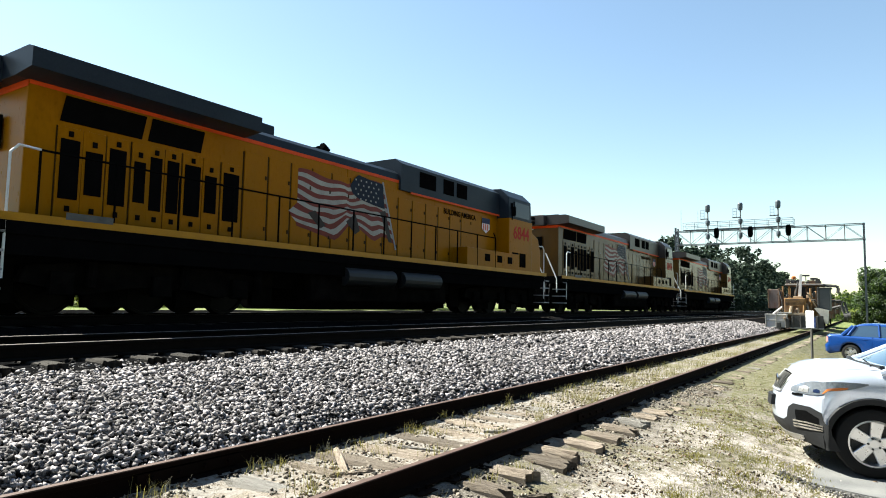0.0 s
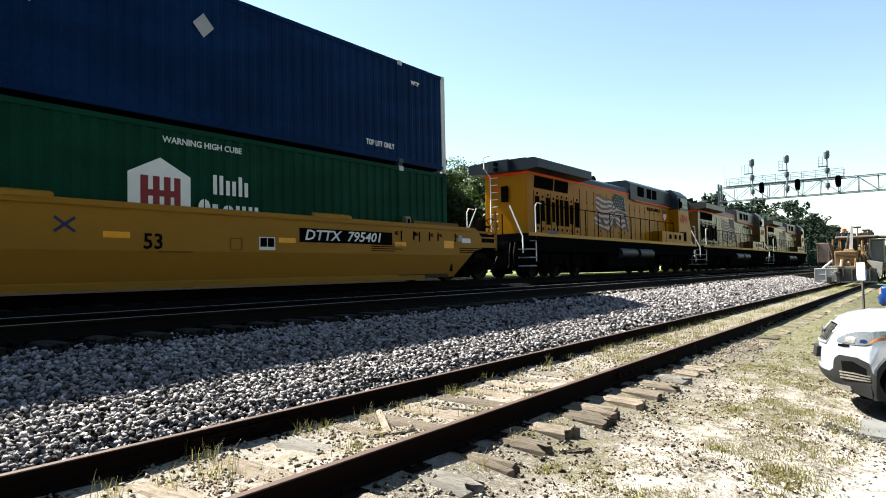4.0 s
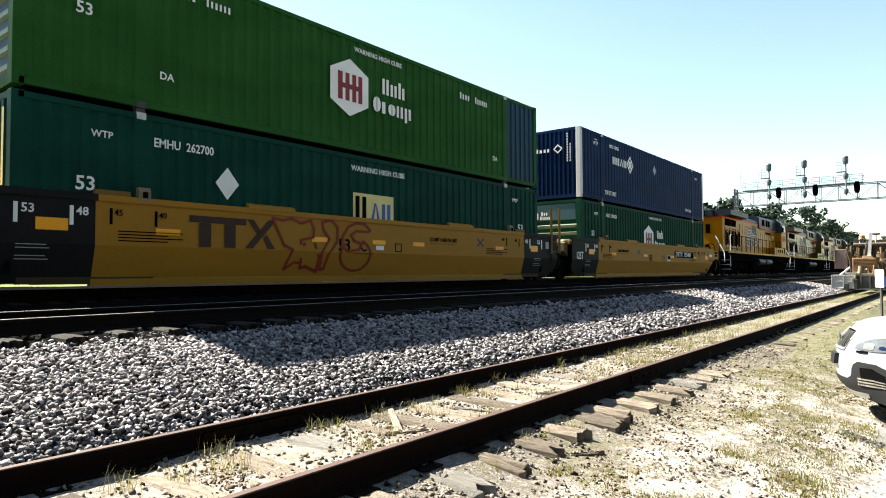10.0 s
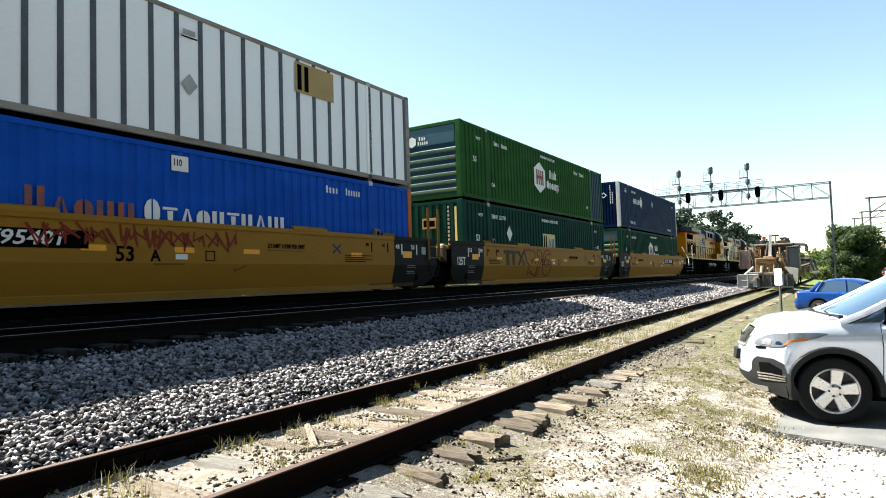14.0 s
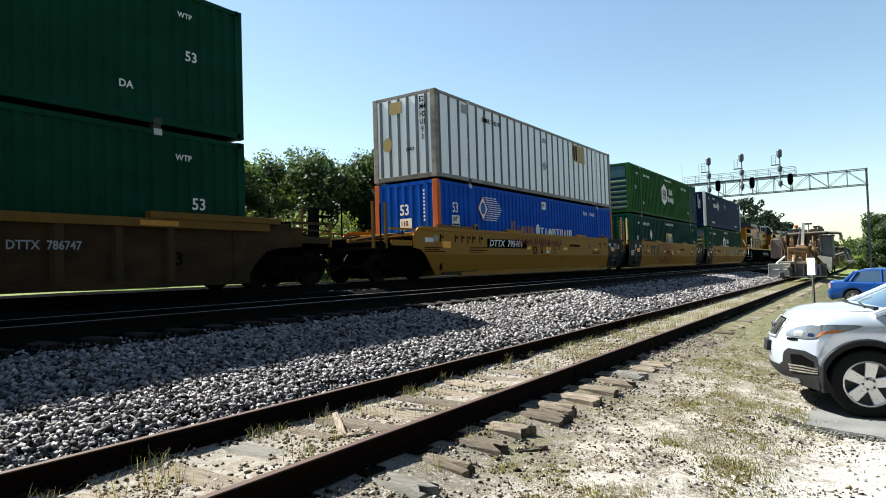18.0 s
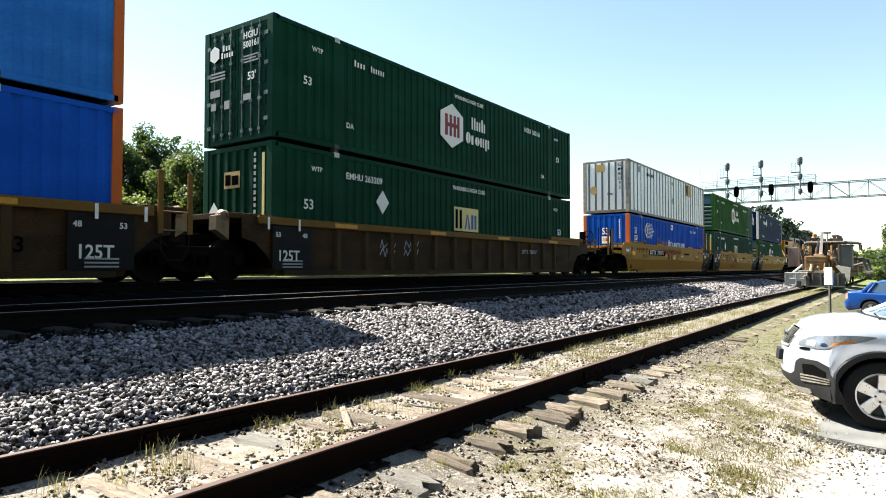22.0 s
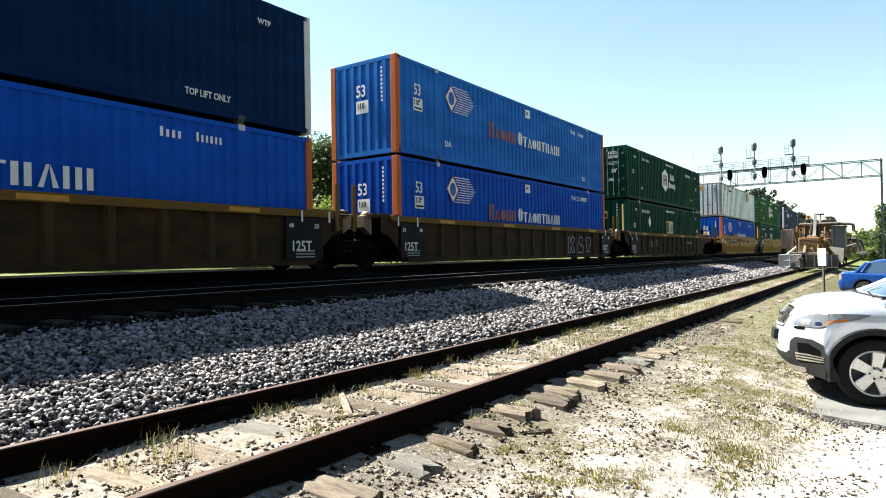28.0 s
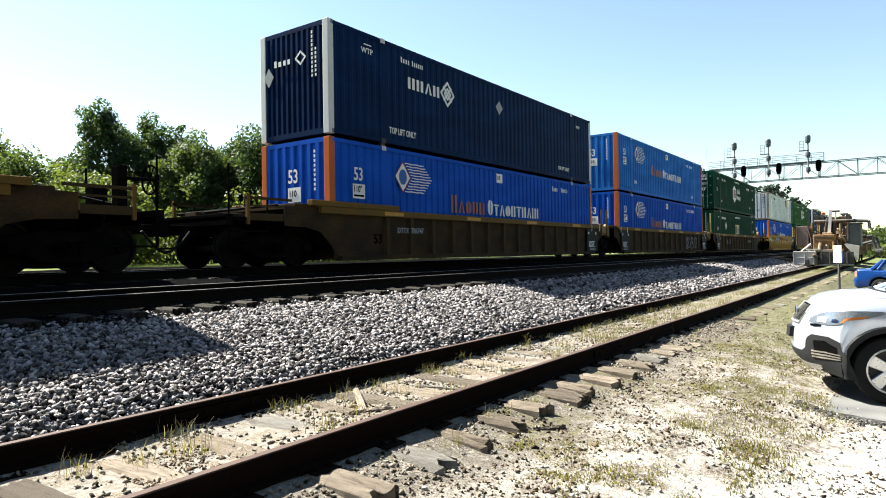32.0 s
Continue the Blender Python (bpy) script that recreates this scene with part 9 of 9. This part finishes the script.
        bmesh.ops.create_uvsphere(bm, u_segments=10, v_segments=8, radius=1.0, matrix=Matrix.Translation((2.55, s * (HALF + 0.07), 1.0)) @ Matrix.Diagonal((0.08, 0.11, 0.075, 1)))
        part("mirror", bm, M[paint], c, smooth=True)
    return c


M["taillens"] = shader("pale_red_lens", (0.60, 0.36, 0.34), 0.15, 0, 0.3, 9, 40, 0.0, coat=0.7)
sedan(-1.44, 29.3, -16, "carblue", "bright blue sedan parked on the grass edge with alloy wheels")
sedan(0.75, 37.0, -12, "cardark", "dark blue sedan parked behind a brighter blue one")
for x, y, yaw, paint, label in ((4.9, 84, 80, "carwhite", "white car far off in the parking place"), (6.2, 92, 100, "cardark", "dark car far off in the parking place"), (5.6, 104, 85, "carred", "dark red car far off in the parking place"), (7.6, 112, 95, "carwhite", "pale car far off beyond the line poles")):
    sedan(x, y, yaw, paint, label)


# ---------------------------------------------------------------- asphalt
def asphalt():
    pts = [(-0.93, 7.55), (-0.55, 7.28), (0.3, 7.0), (1.5, 6.75), (4.0, 6.4), (30, 4.5), (30, 34), (6, 34), (3.2, 30), (0.9, 22), (0.15, 14), (-0.45, 9.5)]
    rg3 = random.Random(5)
    edge = []
    for (a, b), (c, d) in zip(pts, pts[1:] + pts[:1]):
        n = max(2, min(16, int(math.hypot(c - a, d - b) / 0.12)))
        for k in range(n):
            t = k / n
            edge.append((a + (c - a) * t + rg3.uniform(-.02, .02), b + (d - b) * t + rg3.uniform(-.02, .02)))
    bm = B()
    prism(bm, edge, -0.66, -0.475, "z")
    me = mesh_of("parking_asphalt", bm, M["asphalt"])
    tagged(new("parking_asphalt", me), "worn grey asphalt of the parking place with a ragged edge", "pavement", kind="structure")


asphalt()


# ---------------------------------------------------------------- line poles
def line_pole(x, y, top, arm, r=0.12):
    z0 = soil(x, y)
    c = empty("line_pole", pose(x, y, z0), "dark steel line pole with a bracket arm", "pole", "line poles")
    bm = B()
    rod(bm, (0, 0, -0.2), (0, 0, top - z0), r, 10, r * 0.8)
    part("shaft", bm, M["poleWood"], c)
    bm = B()
    h = top - z0 - 0.1
    box(bm, -0.35, arm, -0.08, 0.08, h - 0.08, h + 0.08)
    part("arm", bm, M["poleWood"], c)
    bm = B()
    rod(bm, (0.05, 0, h - 1.7), (arm * 0.62, 0, h - 0.05), 0.05, 6)
    part("brace", bm, M["poleWood"], c)


for x, y, top in ((3.08, 42.5, 9.0), (3.25, 87, 9.05), (3.1, 109, 9.1), (2.45, 124, 9.2)):
    line_pole(x, y, top, 4.0)


def utility_pole(x, y, top):
    z0 = soil(x, y)
    c = empty("utility_pole", pose(x, y, z0), "wooden utility pole with two cross arms", "pole")
    bm = B()
    rod(bm, (0, 0, -0.2), (0, 0, top - z0), 0.16, 9, 0.11)
    part("shaft", bm, M["bark"], c)
    for dz in (0.6, 1.6):
        bm = B()
        box(bm, -0.9, 0.9, -0.05, 0.05, top - z0 - dz - 0.05, top - z0 - dz + 0.05)
        part("cross_arm", bm, M["bark"], c)
    bm = B()
    box(bm, 0.15, 2.2, -0.03, 0.03, top - z0 - 3.0, top - z0 - 2.6)
    part("sign_board", bm, M["machdark"], c)


utility_pole(5.2, 92, 6.9)

# ---------------------------------------------------------------- plants
def leaf_cloud(name, centres, radii, count, size, material, seed, shell=0.55, droop=0.0):
    """Many small leaf quads scattered in and around clump centres."""
    r = np.random.default_rng(seed)
    centres, radii = np.asarray(centres, float), np.asarray(radii, float)
    w = radii ** 2
    pick = r.choice(len(centres), count, p=w / w.sum())
    d = r.normal(size=(count, 3))
    d /= np.linalg.norm(d, axis=1)[:, None]
    rad = radii[pick] * (shell + (1.12 - shell) * r.random(count) ** 0.7) * r.uniform(0.75, 1.1, count)
    p = centres[pick] + d * rad[:, None] * np.array([1, 1, 0.85])
    n = d + r.normal(size=(count, 3)) * 0.7 + np.array([0, 0, 0.35])
    n /= np.linalg.norm(n, axis=1)[:, None]
    u = np.cross(n, r.normal(size=(count, 3)))
    u /= np.linalg.norm(u, axis=1)[:, None]
    v = np.cross(n, u)
    s = size * r.uniform(0.6, 1.4, count)[:, None]
    quad = np.stack([p - u * s, p - v * s * 0.55, p + u * s, p + v * s * 0.55], 1)
    me = bpy.data.meshes.new(name)
    me.vertices.add(count * 4)
    me.vertices.foreach_set("co", quad.reshape(-1))
    me.loops.add(count * 4)
    me.loops.foreach_set("vertex_index", np.arange(count * 4, dtype=np.int32))
    me.polygons.add(count)
    me.polygons.foreach_set("loop_start", np.arange(0, count * 4, 4, dtype=np.int32))
    me.update(calc_edges=True)
    me.materials.append(material)
    return me


def tree(x, y, height, spread, seed, material, label, leaves=5200, leaf=0.13, low=0.28):
    z0 = soil(x, y)
    r = random.Random(seed)
    c = empty("tree", pose(x, y, z0), label, "tree", "trees beyond the tracks")
    bm = B()
    lean = Vector((r.uniform(-.06, .06), r.uniform(-.06, .06), 1))
    k = 6
    pts = [Vector((0, 0, -0.2)) + Vector((lean.x * i / k, lean.y * i / k, 1.0 * i / k)) * height * 0.8 + Vector((r.uniform(-.12, .12), r.uniform(-.12, .12), 0)) * (i > 0) for i in range(k + 1)]
    for i in range(k):
        rod(bm, pts[i], pts[i + 1], 0.024 * height * (1 - 0.85 * i / k), 8, 0.024 * height * (1 - 0.85 * (i + 1) / k))
    part("trunk", bm, M["bark"], c)
    centres, radii = [], []
    for i in range(20):
        t = low + (0.95 - low) * (i + r.random()) / 20
        a = r.uniform(0, 2 * math.pi)
        env = math.sin(math.pi * min(1, max(0.1, (t - low * 0.7) / (1.04 - low * 0.7)))) ** 0.7
        reach = spread * env * r.uniform(0.45, 1.0)
        base = pts[0].lerp(pts[-1], min(1, t * 0.95))
        tip = base + Vector((math.cos(a) * reach, math.sin(a) * reach, height * 0.10 * r.uniform(0.3, 1.4)))
        bm = B()
        mid = base.lerp(tip, 0.5) + Vector((0, 0, -0.03 * height))
        r0 = 0.010 * height * (1.1 - t)
        rod(bm, base, mid, r0 + 0.01, 6, r0 * 0.7 + 0.008)
        rod(bm, mid, tip, r0 * 0.7 + 0.008, 6, 0.008)
        part("limb", bm, M["bark"], c)
        for q in (0.5, 0.8, 1.05):
            p = base.lerp(tip, q)
            for _ in range(3):
                centres.append(p + Vector((r.gauss(0, .5), r.gauss(0, .5), r.gauss(0, .5))) * spread * 0.27)
                radii.append(spread * r.uniform(0.10, 0.30))
    centres.append(pts[-1] + Vector((0, 0, height * 0.06)))
    radii.append(spread * 0.3)
    part("crown", leaf_cloud("crown", [tuple(p) for p in centres], radii, leaves, leaf, material, seed), None, c)
    return c


# row of trees beyond the far track: bearing along the ground, distance, height
PLANTING = [(-0.985, 0.17, 56, 9.5, 3.2, "leaf"), (-0.965, 0.26, 52, 8.0, 3.0, "leafbright"), (-0.945, 0.33, 60, 12.0, 2.2, "leafdark"), (-0.935, 0.36, 50, 8.4, 3.4, "leaf"), (-0.902, 0.431, 58, 14.6, 2.5, "leafdark"), (-0.915, 0.40, 47, 7.0, 2.6, "leafbright"),
            (-0.873, 0.487, 60, 14.2, 2.6, "leafdark"), (-0.853, 0.522, 58, 12.8, 2.4, "leafdark"), (-0.885, 0.465, 44, 6.0, 2.3, "leafbright"), (-0.835, 0.551, 52, 11.2, 2.6, "leaf"), (-0.815, 0.58, 55, 10.4, 2.6, "leaf"), (-0.79, 0.613, 52, 11.6, 2.9, "leafdark"),
            (-0.76, 0.65, 56, 13.0, 3.0, "leaf"), (-0.73, 0.683, 60, 14.0, 3.3, "leafdark"), (-0.70, 0.714, 62, 14.5, 3.4, "leafdark"), (-0.66, 0.751, 66, 15.0, 3.7, "leafshaded"), (-0.62, 0.784, 70, 14.0, 4.0, "leafshaded"), (-0.58, 0.815, 80, 17.0, 4.4, "leafshaded"), (-0.53, 0.848, 88, 15.5, 4.4, "leafshaded")]
LABELS = {"leaf": "leafy green tree with an uneven crown beyond the tracks", "leafbright": "low yellow-green tree in sunlight beyond the tracks", "leafdark": "tall dark green tree with gaps in its crown", "leafshaded": "dense tree standing in brush, its leaves coloured dark for shade"}
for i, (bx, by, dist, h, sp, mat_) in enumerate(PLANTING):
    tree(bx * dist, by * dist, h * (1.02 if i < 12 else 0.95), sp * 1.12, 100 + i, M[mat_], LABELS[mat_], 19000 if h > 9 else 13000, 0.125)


def thicket(name, places, label, count, size, material, seed):
    r = random.Random(seed)
    centres, radii = [], []
    for x, y, h, w in places:
        z = soil(x, y)
        for _ in range(12):
            t = r.random()
            centres.append((x + r.gauss(0, w * .45), y + r.gauss(0, w * .45), z + h * (0.12 + 0.8 * t)))
            radii.append(w * r.uniform(.25, .5) * (1.15 - 0.6 * t))
    me = leaf_cloud(name, centres, radii, count, size, material, seed, 0.6)
    return tagged(new(name, me), label, "woods", kind="stuff")


# undergrowth below the tree row, and the far woods along the line
rr = random.Random(31)
thicket("undergrowth", [(-d * b, d * math.sqrt(1 - b * b), rr.uniform(3.0, 6.2), 3.4) for b in np.linspace(0.69, 0.99, 28) for d in (rr.uniform(46, 56),)], "sunlit bushes and saplings under the tree row", 58000, 0.13, M["leafbright"], 3)
thicket("woodland_edge", [(-d * b, d * math.sqrt(1 - b * b), rr.uniform(6.0, 9.0), 3.6) for b in np.linspace(0.70, 0.995, 40) for d in (rr.uniform(56, 66),)], "leafy green saplings and bushes behind the tree row", 80000, 0.15, M["leaf"], 33)
thicket("dark_thicket", [(-d * b, d * math.sqrt(1 - b * b), lerp(b, ((0.54, 10.2), (0.60, 10.6), (0.66, 12.6), (0.72, 10.5))) + rr.uniform(-0.8, 0.6), 3.6) for b in np.linspace(0.54, 0.71, 20) for d in (rr.uniform(55, 64),)], "dense trees and brush beyond the far track, coloured dark for shade", 95000, 0.17, M["leafshaded"], 34)
thicket("far_woods", [(-27 - rr.uniform(0, 9), y, lerp(y, ((95, 9.6), (140, 13.4), (200, 16.2), (330, 15.6))) + rr.uniform(-1, 2), 6.0) for y in np.linspace(95, 330, 40)], "dark green woods along the line in the distance", 85000, 0.42, M["leaffar"], 4)
thicket("far_woods_front", [(-23 - rr.uniform(0, 4), y, rr.uniform(5, 9), 4.5) for y in np.linspace(100, 360, 30)], "lower green edge of the distant woods", 30000, 0.36, M["leaffar"], 5)
thicket("horizon_trees", [(x, y, rr.uniform(8, 13), 9) for x, y in [(-9, 430), (2, 440), (14, 420), (24, 400), (34, 380), (-22, 430)]], "hazy trees on the horizon at the end of the line", 14000, 0.7, M["leaf"], 6)
thicket("right_trees", [(x, y, h, 4) for x, y, h in [(-1.6, 96, 3.6), (-0.4, 100, 4.6), (11, 130, 7), (16, 140, 8)]], "small trees beside the line beyond the big bush", 9000, 0.2, M["leaf"], 8)


def big_bush():
    x, y = 1.15, 70.0
    z = soil(x, y)
    c = empty("large_bush", pose(x, y, z), "large round dense green bush near the parking place", "bush")
    r = random.Random(9)
    bm = B()
    for k in range(7):
        a = k * 0.9
        bar(bm, [(0, 0, -0.1), (0.6 * math.cos(a), 0.6 * math.sin(a), 1.3), (1.6 * math.cos(a), 1.6 * math.sin(a), 3.0)], 0.05, 6)
    part("stem", bm, M["bark"], c)
    centres, radii = [], []
    for k in range(75):
        a, t = r.uniform(0, 2 * math.pi), r.random()
        w = 2.9 * math.sin(math.pi * (0.20 + 0.62 * t)) * r.uniform(0.4, 0.95)
        centres.append((w * math.cos(a), w * math.sin(a), 0.5 + 4.5 * t))
        radii.append(r.uniform(0.55, 0.9))
    for k in range(14):
        a = k * 2.4
        centres.append((0.9 * math.cos(a), 0.9 * math.sin(a), 1.2 + 0.27 * k))
        radii.append(1.0)
    part("foliage", leaf_cloud("foliage", centres, radii, 52000, 0.10, M["leafdark"], 12), None, c)
    centres = [(-1.9 + r.gauss(0, .5), -0.6 + r.gauss(0, .4), 0.6 + r.random() * 1.3) for _ in range(14)]
    part("lower_growth", leaf_cloud("lower_growth", centres, [0.45] * 14, 3600, 0.11, M["leafpale"], 13), None, c, "pale green shoots at its foot")


M["leafpale"] = leaf_material("pale_green_leaves", (0.12, 0.145, 0.07), (0.08, 0.10, 0.04))
big_bush()


def blades(name, places, label, material, seed, h0=0.08, h1=0.25, per=26, spread=0.09, wide=1.0):
    """Grass tufts as thin bent blades in one mesh."""
    r = np.random.default_rng(seed)
    verts, faces = [], []
    for x, y, k in places:
        z = soil(x, y) - 0.01
        for _ in range(int(per * k)):
            a = r.uniform(0, 2 * math.pi)
            bx, by = x + r.normal(0, spread * k), y + r.normal(0, spread * k)
            h = r.uniform(h0, h1) * (0.6 + 0.5 * k)
            lean = r.uniform(0.15, 0.9) * h
            w = r.uniform(0.0011, 0.0028) * wide
            dx, dy = math.cos(a), math.sin(a)
            o = len(verts)
            verts += [(bx - dy * w, by + dx * w, z), (bx + dy * w, by - dx * w, z), (bx + dx * lean * .4 + dy * w * .7, by + dy * lean * .4 - dx * w * .7, z + h * .6), (bx + dx * lean * .4 - dy * w * .7, by + dy * lean * .4 + dx * w * .7, z + h * .6), (bx + dx * lean, by + dy * lean, z + h)]
            faces += [(o, o + 1, o + 2, o + 3), (o + 3, o + 2, o + 4)]
    me = raw(name, verts, faces, material)
    return tagged(new(name, me), label, "grass", kind="stuff")


def grasses():
    r = np.random.default_rng(21)
    def along(n, x0, x1, y0, y1, k0, k1):
        return [(r.uniform(x0, x1), r.uniform(y0, y1), r.uniform(k0, k1)) for _ in range(n)]
    # tall weeds by the rails
    weeds = along(9, -4.40, -4.22, 1.5, 12, .4, 1.0) + along(7, -3.25, -3.1, 2.0, 12, .3, .8) + along(12, -2.85, -2.55, 1.8, 12, .3, .9) + along(26, -4.3, -3.1, 7, 22, .5, 1.2) + [(-3.9, 2.55, 1.9), (-4.0, 2.2, 1.4), (-3.45, 3.35, 1.5), (-3.7, 3.9, 1.0), (-4.2, 4.3, 1.1), (-2.6, 3.75, 1.0), (-4.25, 5.6, 1.0), (-4.1, 1.9, 1.2)]
    blades("rail_weeds", weeds, "dry yellow-green weeds growing along the old rails", M["drygrass"], 1, 0.04, 0.15, 40, 0.055)
    mid = along(330, -4.25, -3.15, 9, 42, .6, 1.5)
    blades("siding_grass", mid, "dry grass grown up between the old rails", M["drygrass"], 2, 0.05, 0.16, 18, 0.12)
    verge = along(350, -2.3, -0.5, 8.2, 26, .7, 1.6) + along(40, -2.4, -1.2, 5.5, 9, .4, 1.0) + along(160, -2.3, 0.0, 26, 44, 1, 2)
    blades("verge_grass", verge, "short thin dry grass on the verge beside the siding", M["vergegrass"], 3, 0.012, 0.038, 40, 0.16, 1.5)
    patch = [(-1.22 + r.normal(0, .22), 5.9 + r.normal(0, .28), r.uniform(.6, 1.2)) for _ in range(45)] + [(-1.7 + r.normal(0, .3), 4.6 + r.normal(0, .4), r.uniform(.3, .8)) for _ in range(40)] + [(-0.95 + r.normal(0, .25), 7.3 + r.normal(0, .2), r.uniform(.6, 1.2)) for _ in range(35)]
    blades("green_patch", patch, "greener patches of low grass near the parked car", M["vergegrass"], 4, 0.010, 0.032, 44, 0.11, 1.8)
    clumps = [(-1.02, 5.27, .30), (-0.88, 5.05, .26), (-0.95, 5.45, .22), (-1.49, 4.11, .20), (-1.62, 3.91, .18), (-1.95, 4.22, .16), (-2.3, 4.16, .12), (-1.66, 6.97, .22), (-0.91, 6.27, .30), (-0.9, 7.61, .28), (-1.3, 7.9, .35), (-1.49, 5.65, .15), (-1.75, 3.65, .15), (-1.02, 3.99, .12), (-0.92, 4.6, .10), (-1.2, 6.6, .25), (-0.55, 7.0, .20), (-1.5, 8.8, .40), (-1.0, 9.6, .45), (-1.9, 9.8, .4)]
    sprouts = [(a + r.normal(0, w * .55), b + r.normal(0, w * .75), r.uniform(.4, 1.0)) for a, b, w in clumps for _ in range(int(85 * w))]
    blades("clover_patches", sprouts, "yellow-green patches of low weeds on the gravelly verge", M["weedgreen"], 6, 0.010, 0.035, 46, 0.07, 2.4)
    tufts = [(r.uniform(-4.38, -3.1), 4.0 + 11 * r.random() ** 0.8, r.uniform(.5, 1.2)) for _ in range(95)]
    blades("sparse_tufts", tufts, "sparse dry tufts between the rusty rails", M["drygrass"], 7, 0.03, 0.12, 30, 0.09, 1.3)
    far = along(800, -60, -23, 0, 90, 1.5, 3)
    blades("field_grass", far, "rough grass in the field beyond the tracks", M["greengrass"], 5, 0.05, 0.14, 14, 0.5)


M["weedgreen"] = leaf_material("yellow_green_weeds", (0.110, 0.098, 0.036), (0.082, 0.078, 0.028))
M["vergegrass"] = leaf_material("thin_verge_grass", (0.098, 0.094, 0.038), (0.13, 0.116, 0.058))
grasses()

# ---------------------------------------------------------------- woods behind the parking place, out of view, added to block skylight
rb = random.Random(77)
thicket("woods_behind", [(max(10, 0.8 * y + 13) + rb.uniform(0, 3), y, rb.uniform(20, 24), 6) for y in np.linspace(-18, 24, 20)] + [(36 + rb.uniform(0, 3), y, rb.uniform(22, 26), 6) for y in np.linspace(28, 34, 3)], "unseen dense woods added behind the parking place to block skylight", 48000, 1.1, M["leafdark"], 40)

# ---------------------------------------------------------------- what moves
RUN = [(0, -36.4), (1, -32.37), (2, -28.37), (3, -24.4), (3.5, -22.38), (5.5, -14.33), (6, -12.3), (7, -8.24), (8, -4.11), (9, 0.0), (10, 4.11), (11, 8.15), (12, 12.26), (13, 16.45), (14, 20.70), (14.5, 22.78), (16.5, 30.91), (17, 32.96), (18, 37.13), (19, 41.32), (20, 45.50), (21, 49.69), (22, 53.83), (23, 57.94), (24, 62.07), (25, 66.18), (26, 70.33), (26.5, 72.4), (28.5, 80.45), (29, 82.50), (30, 86.69), (31, 90.87), (32, 95.0)]


def run(t):
    return lerp(t, RUN)


def motions():
    for ob, y, z in TRAIN:
        walk(ob, [(t, pose(XT, y + d, ZT + z)) for t, d in RUN])
        for o in ob.children_recursive:
            if o.name.startswith("wheelset"):
                r, here = o["radius"], o.location.copy()
                walk(o, [(k / 10, pose(here.x, here.y, here.z, -math.degrees((run(k / 10) - run(0)) / r), 0, 0)) for k in range(0, 321)])


motions()
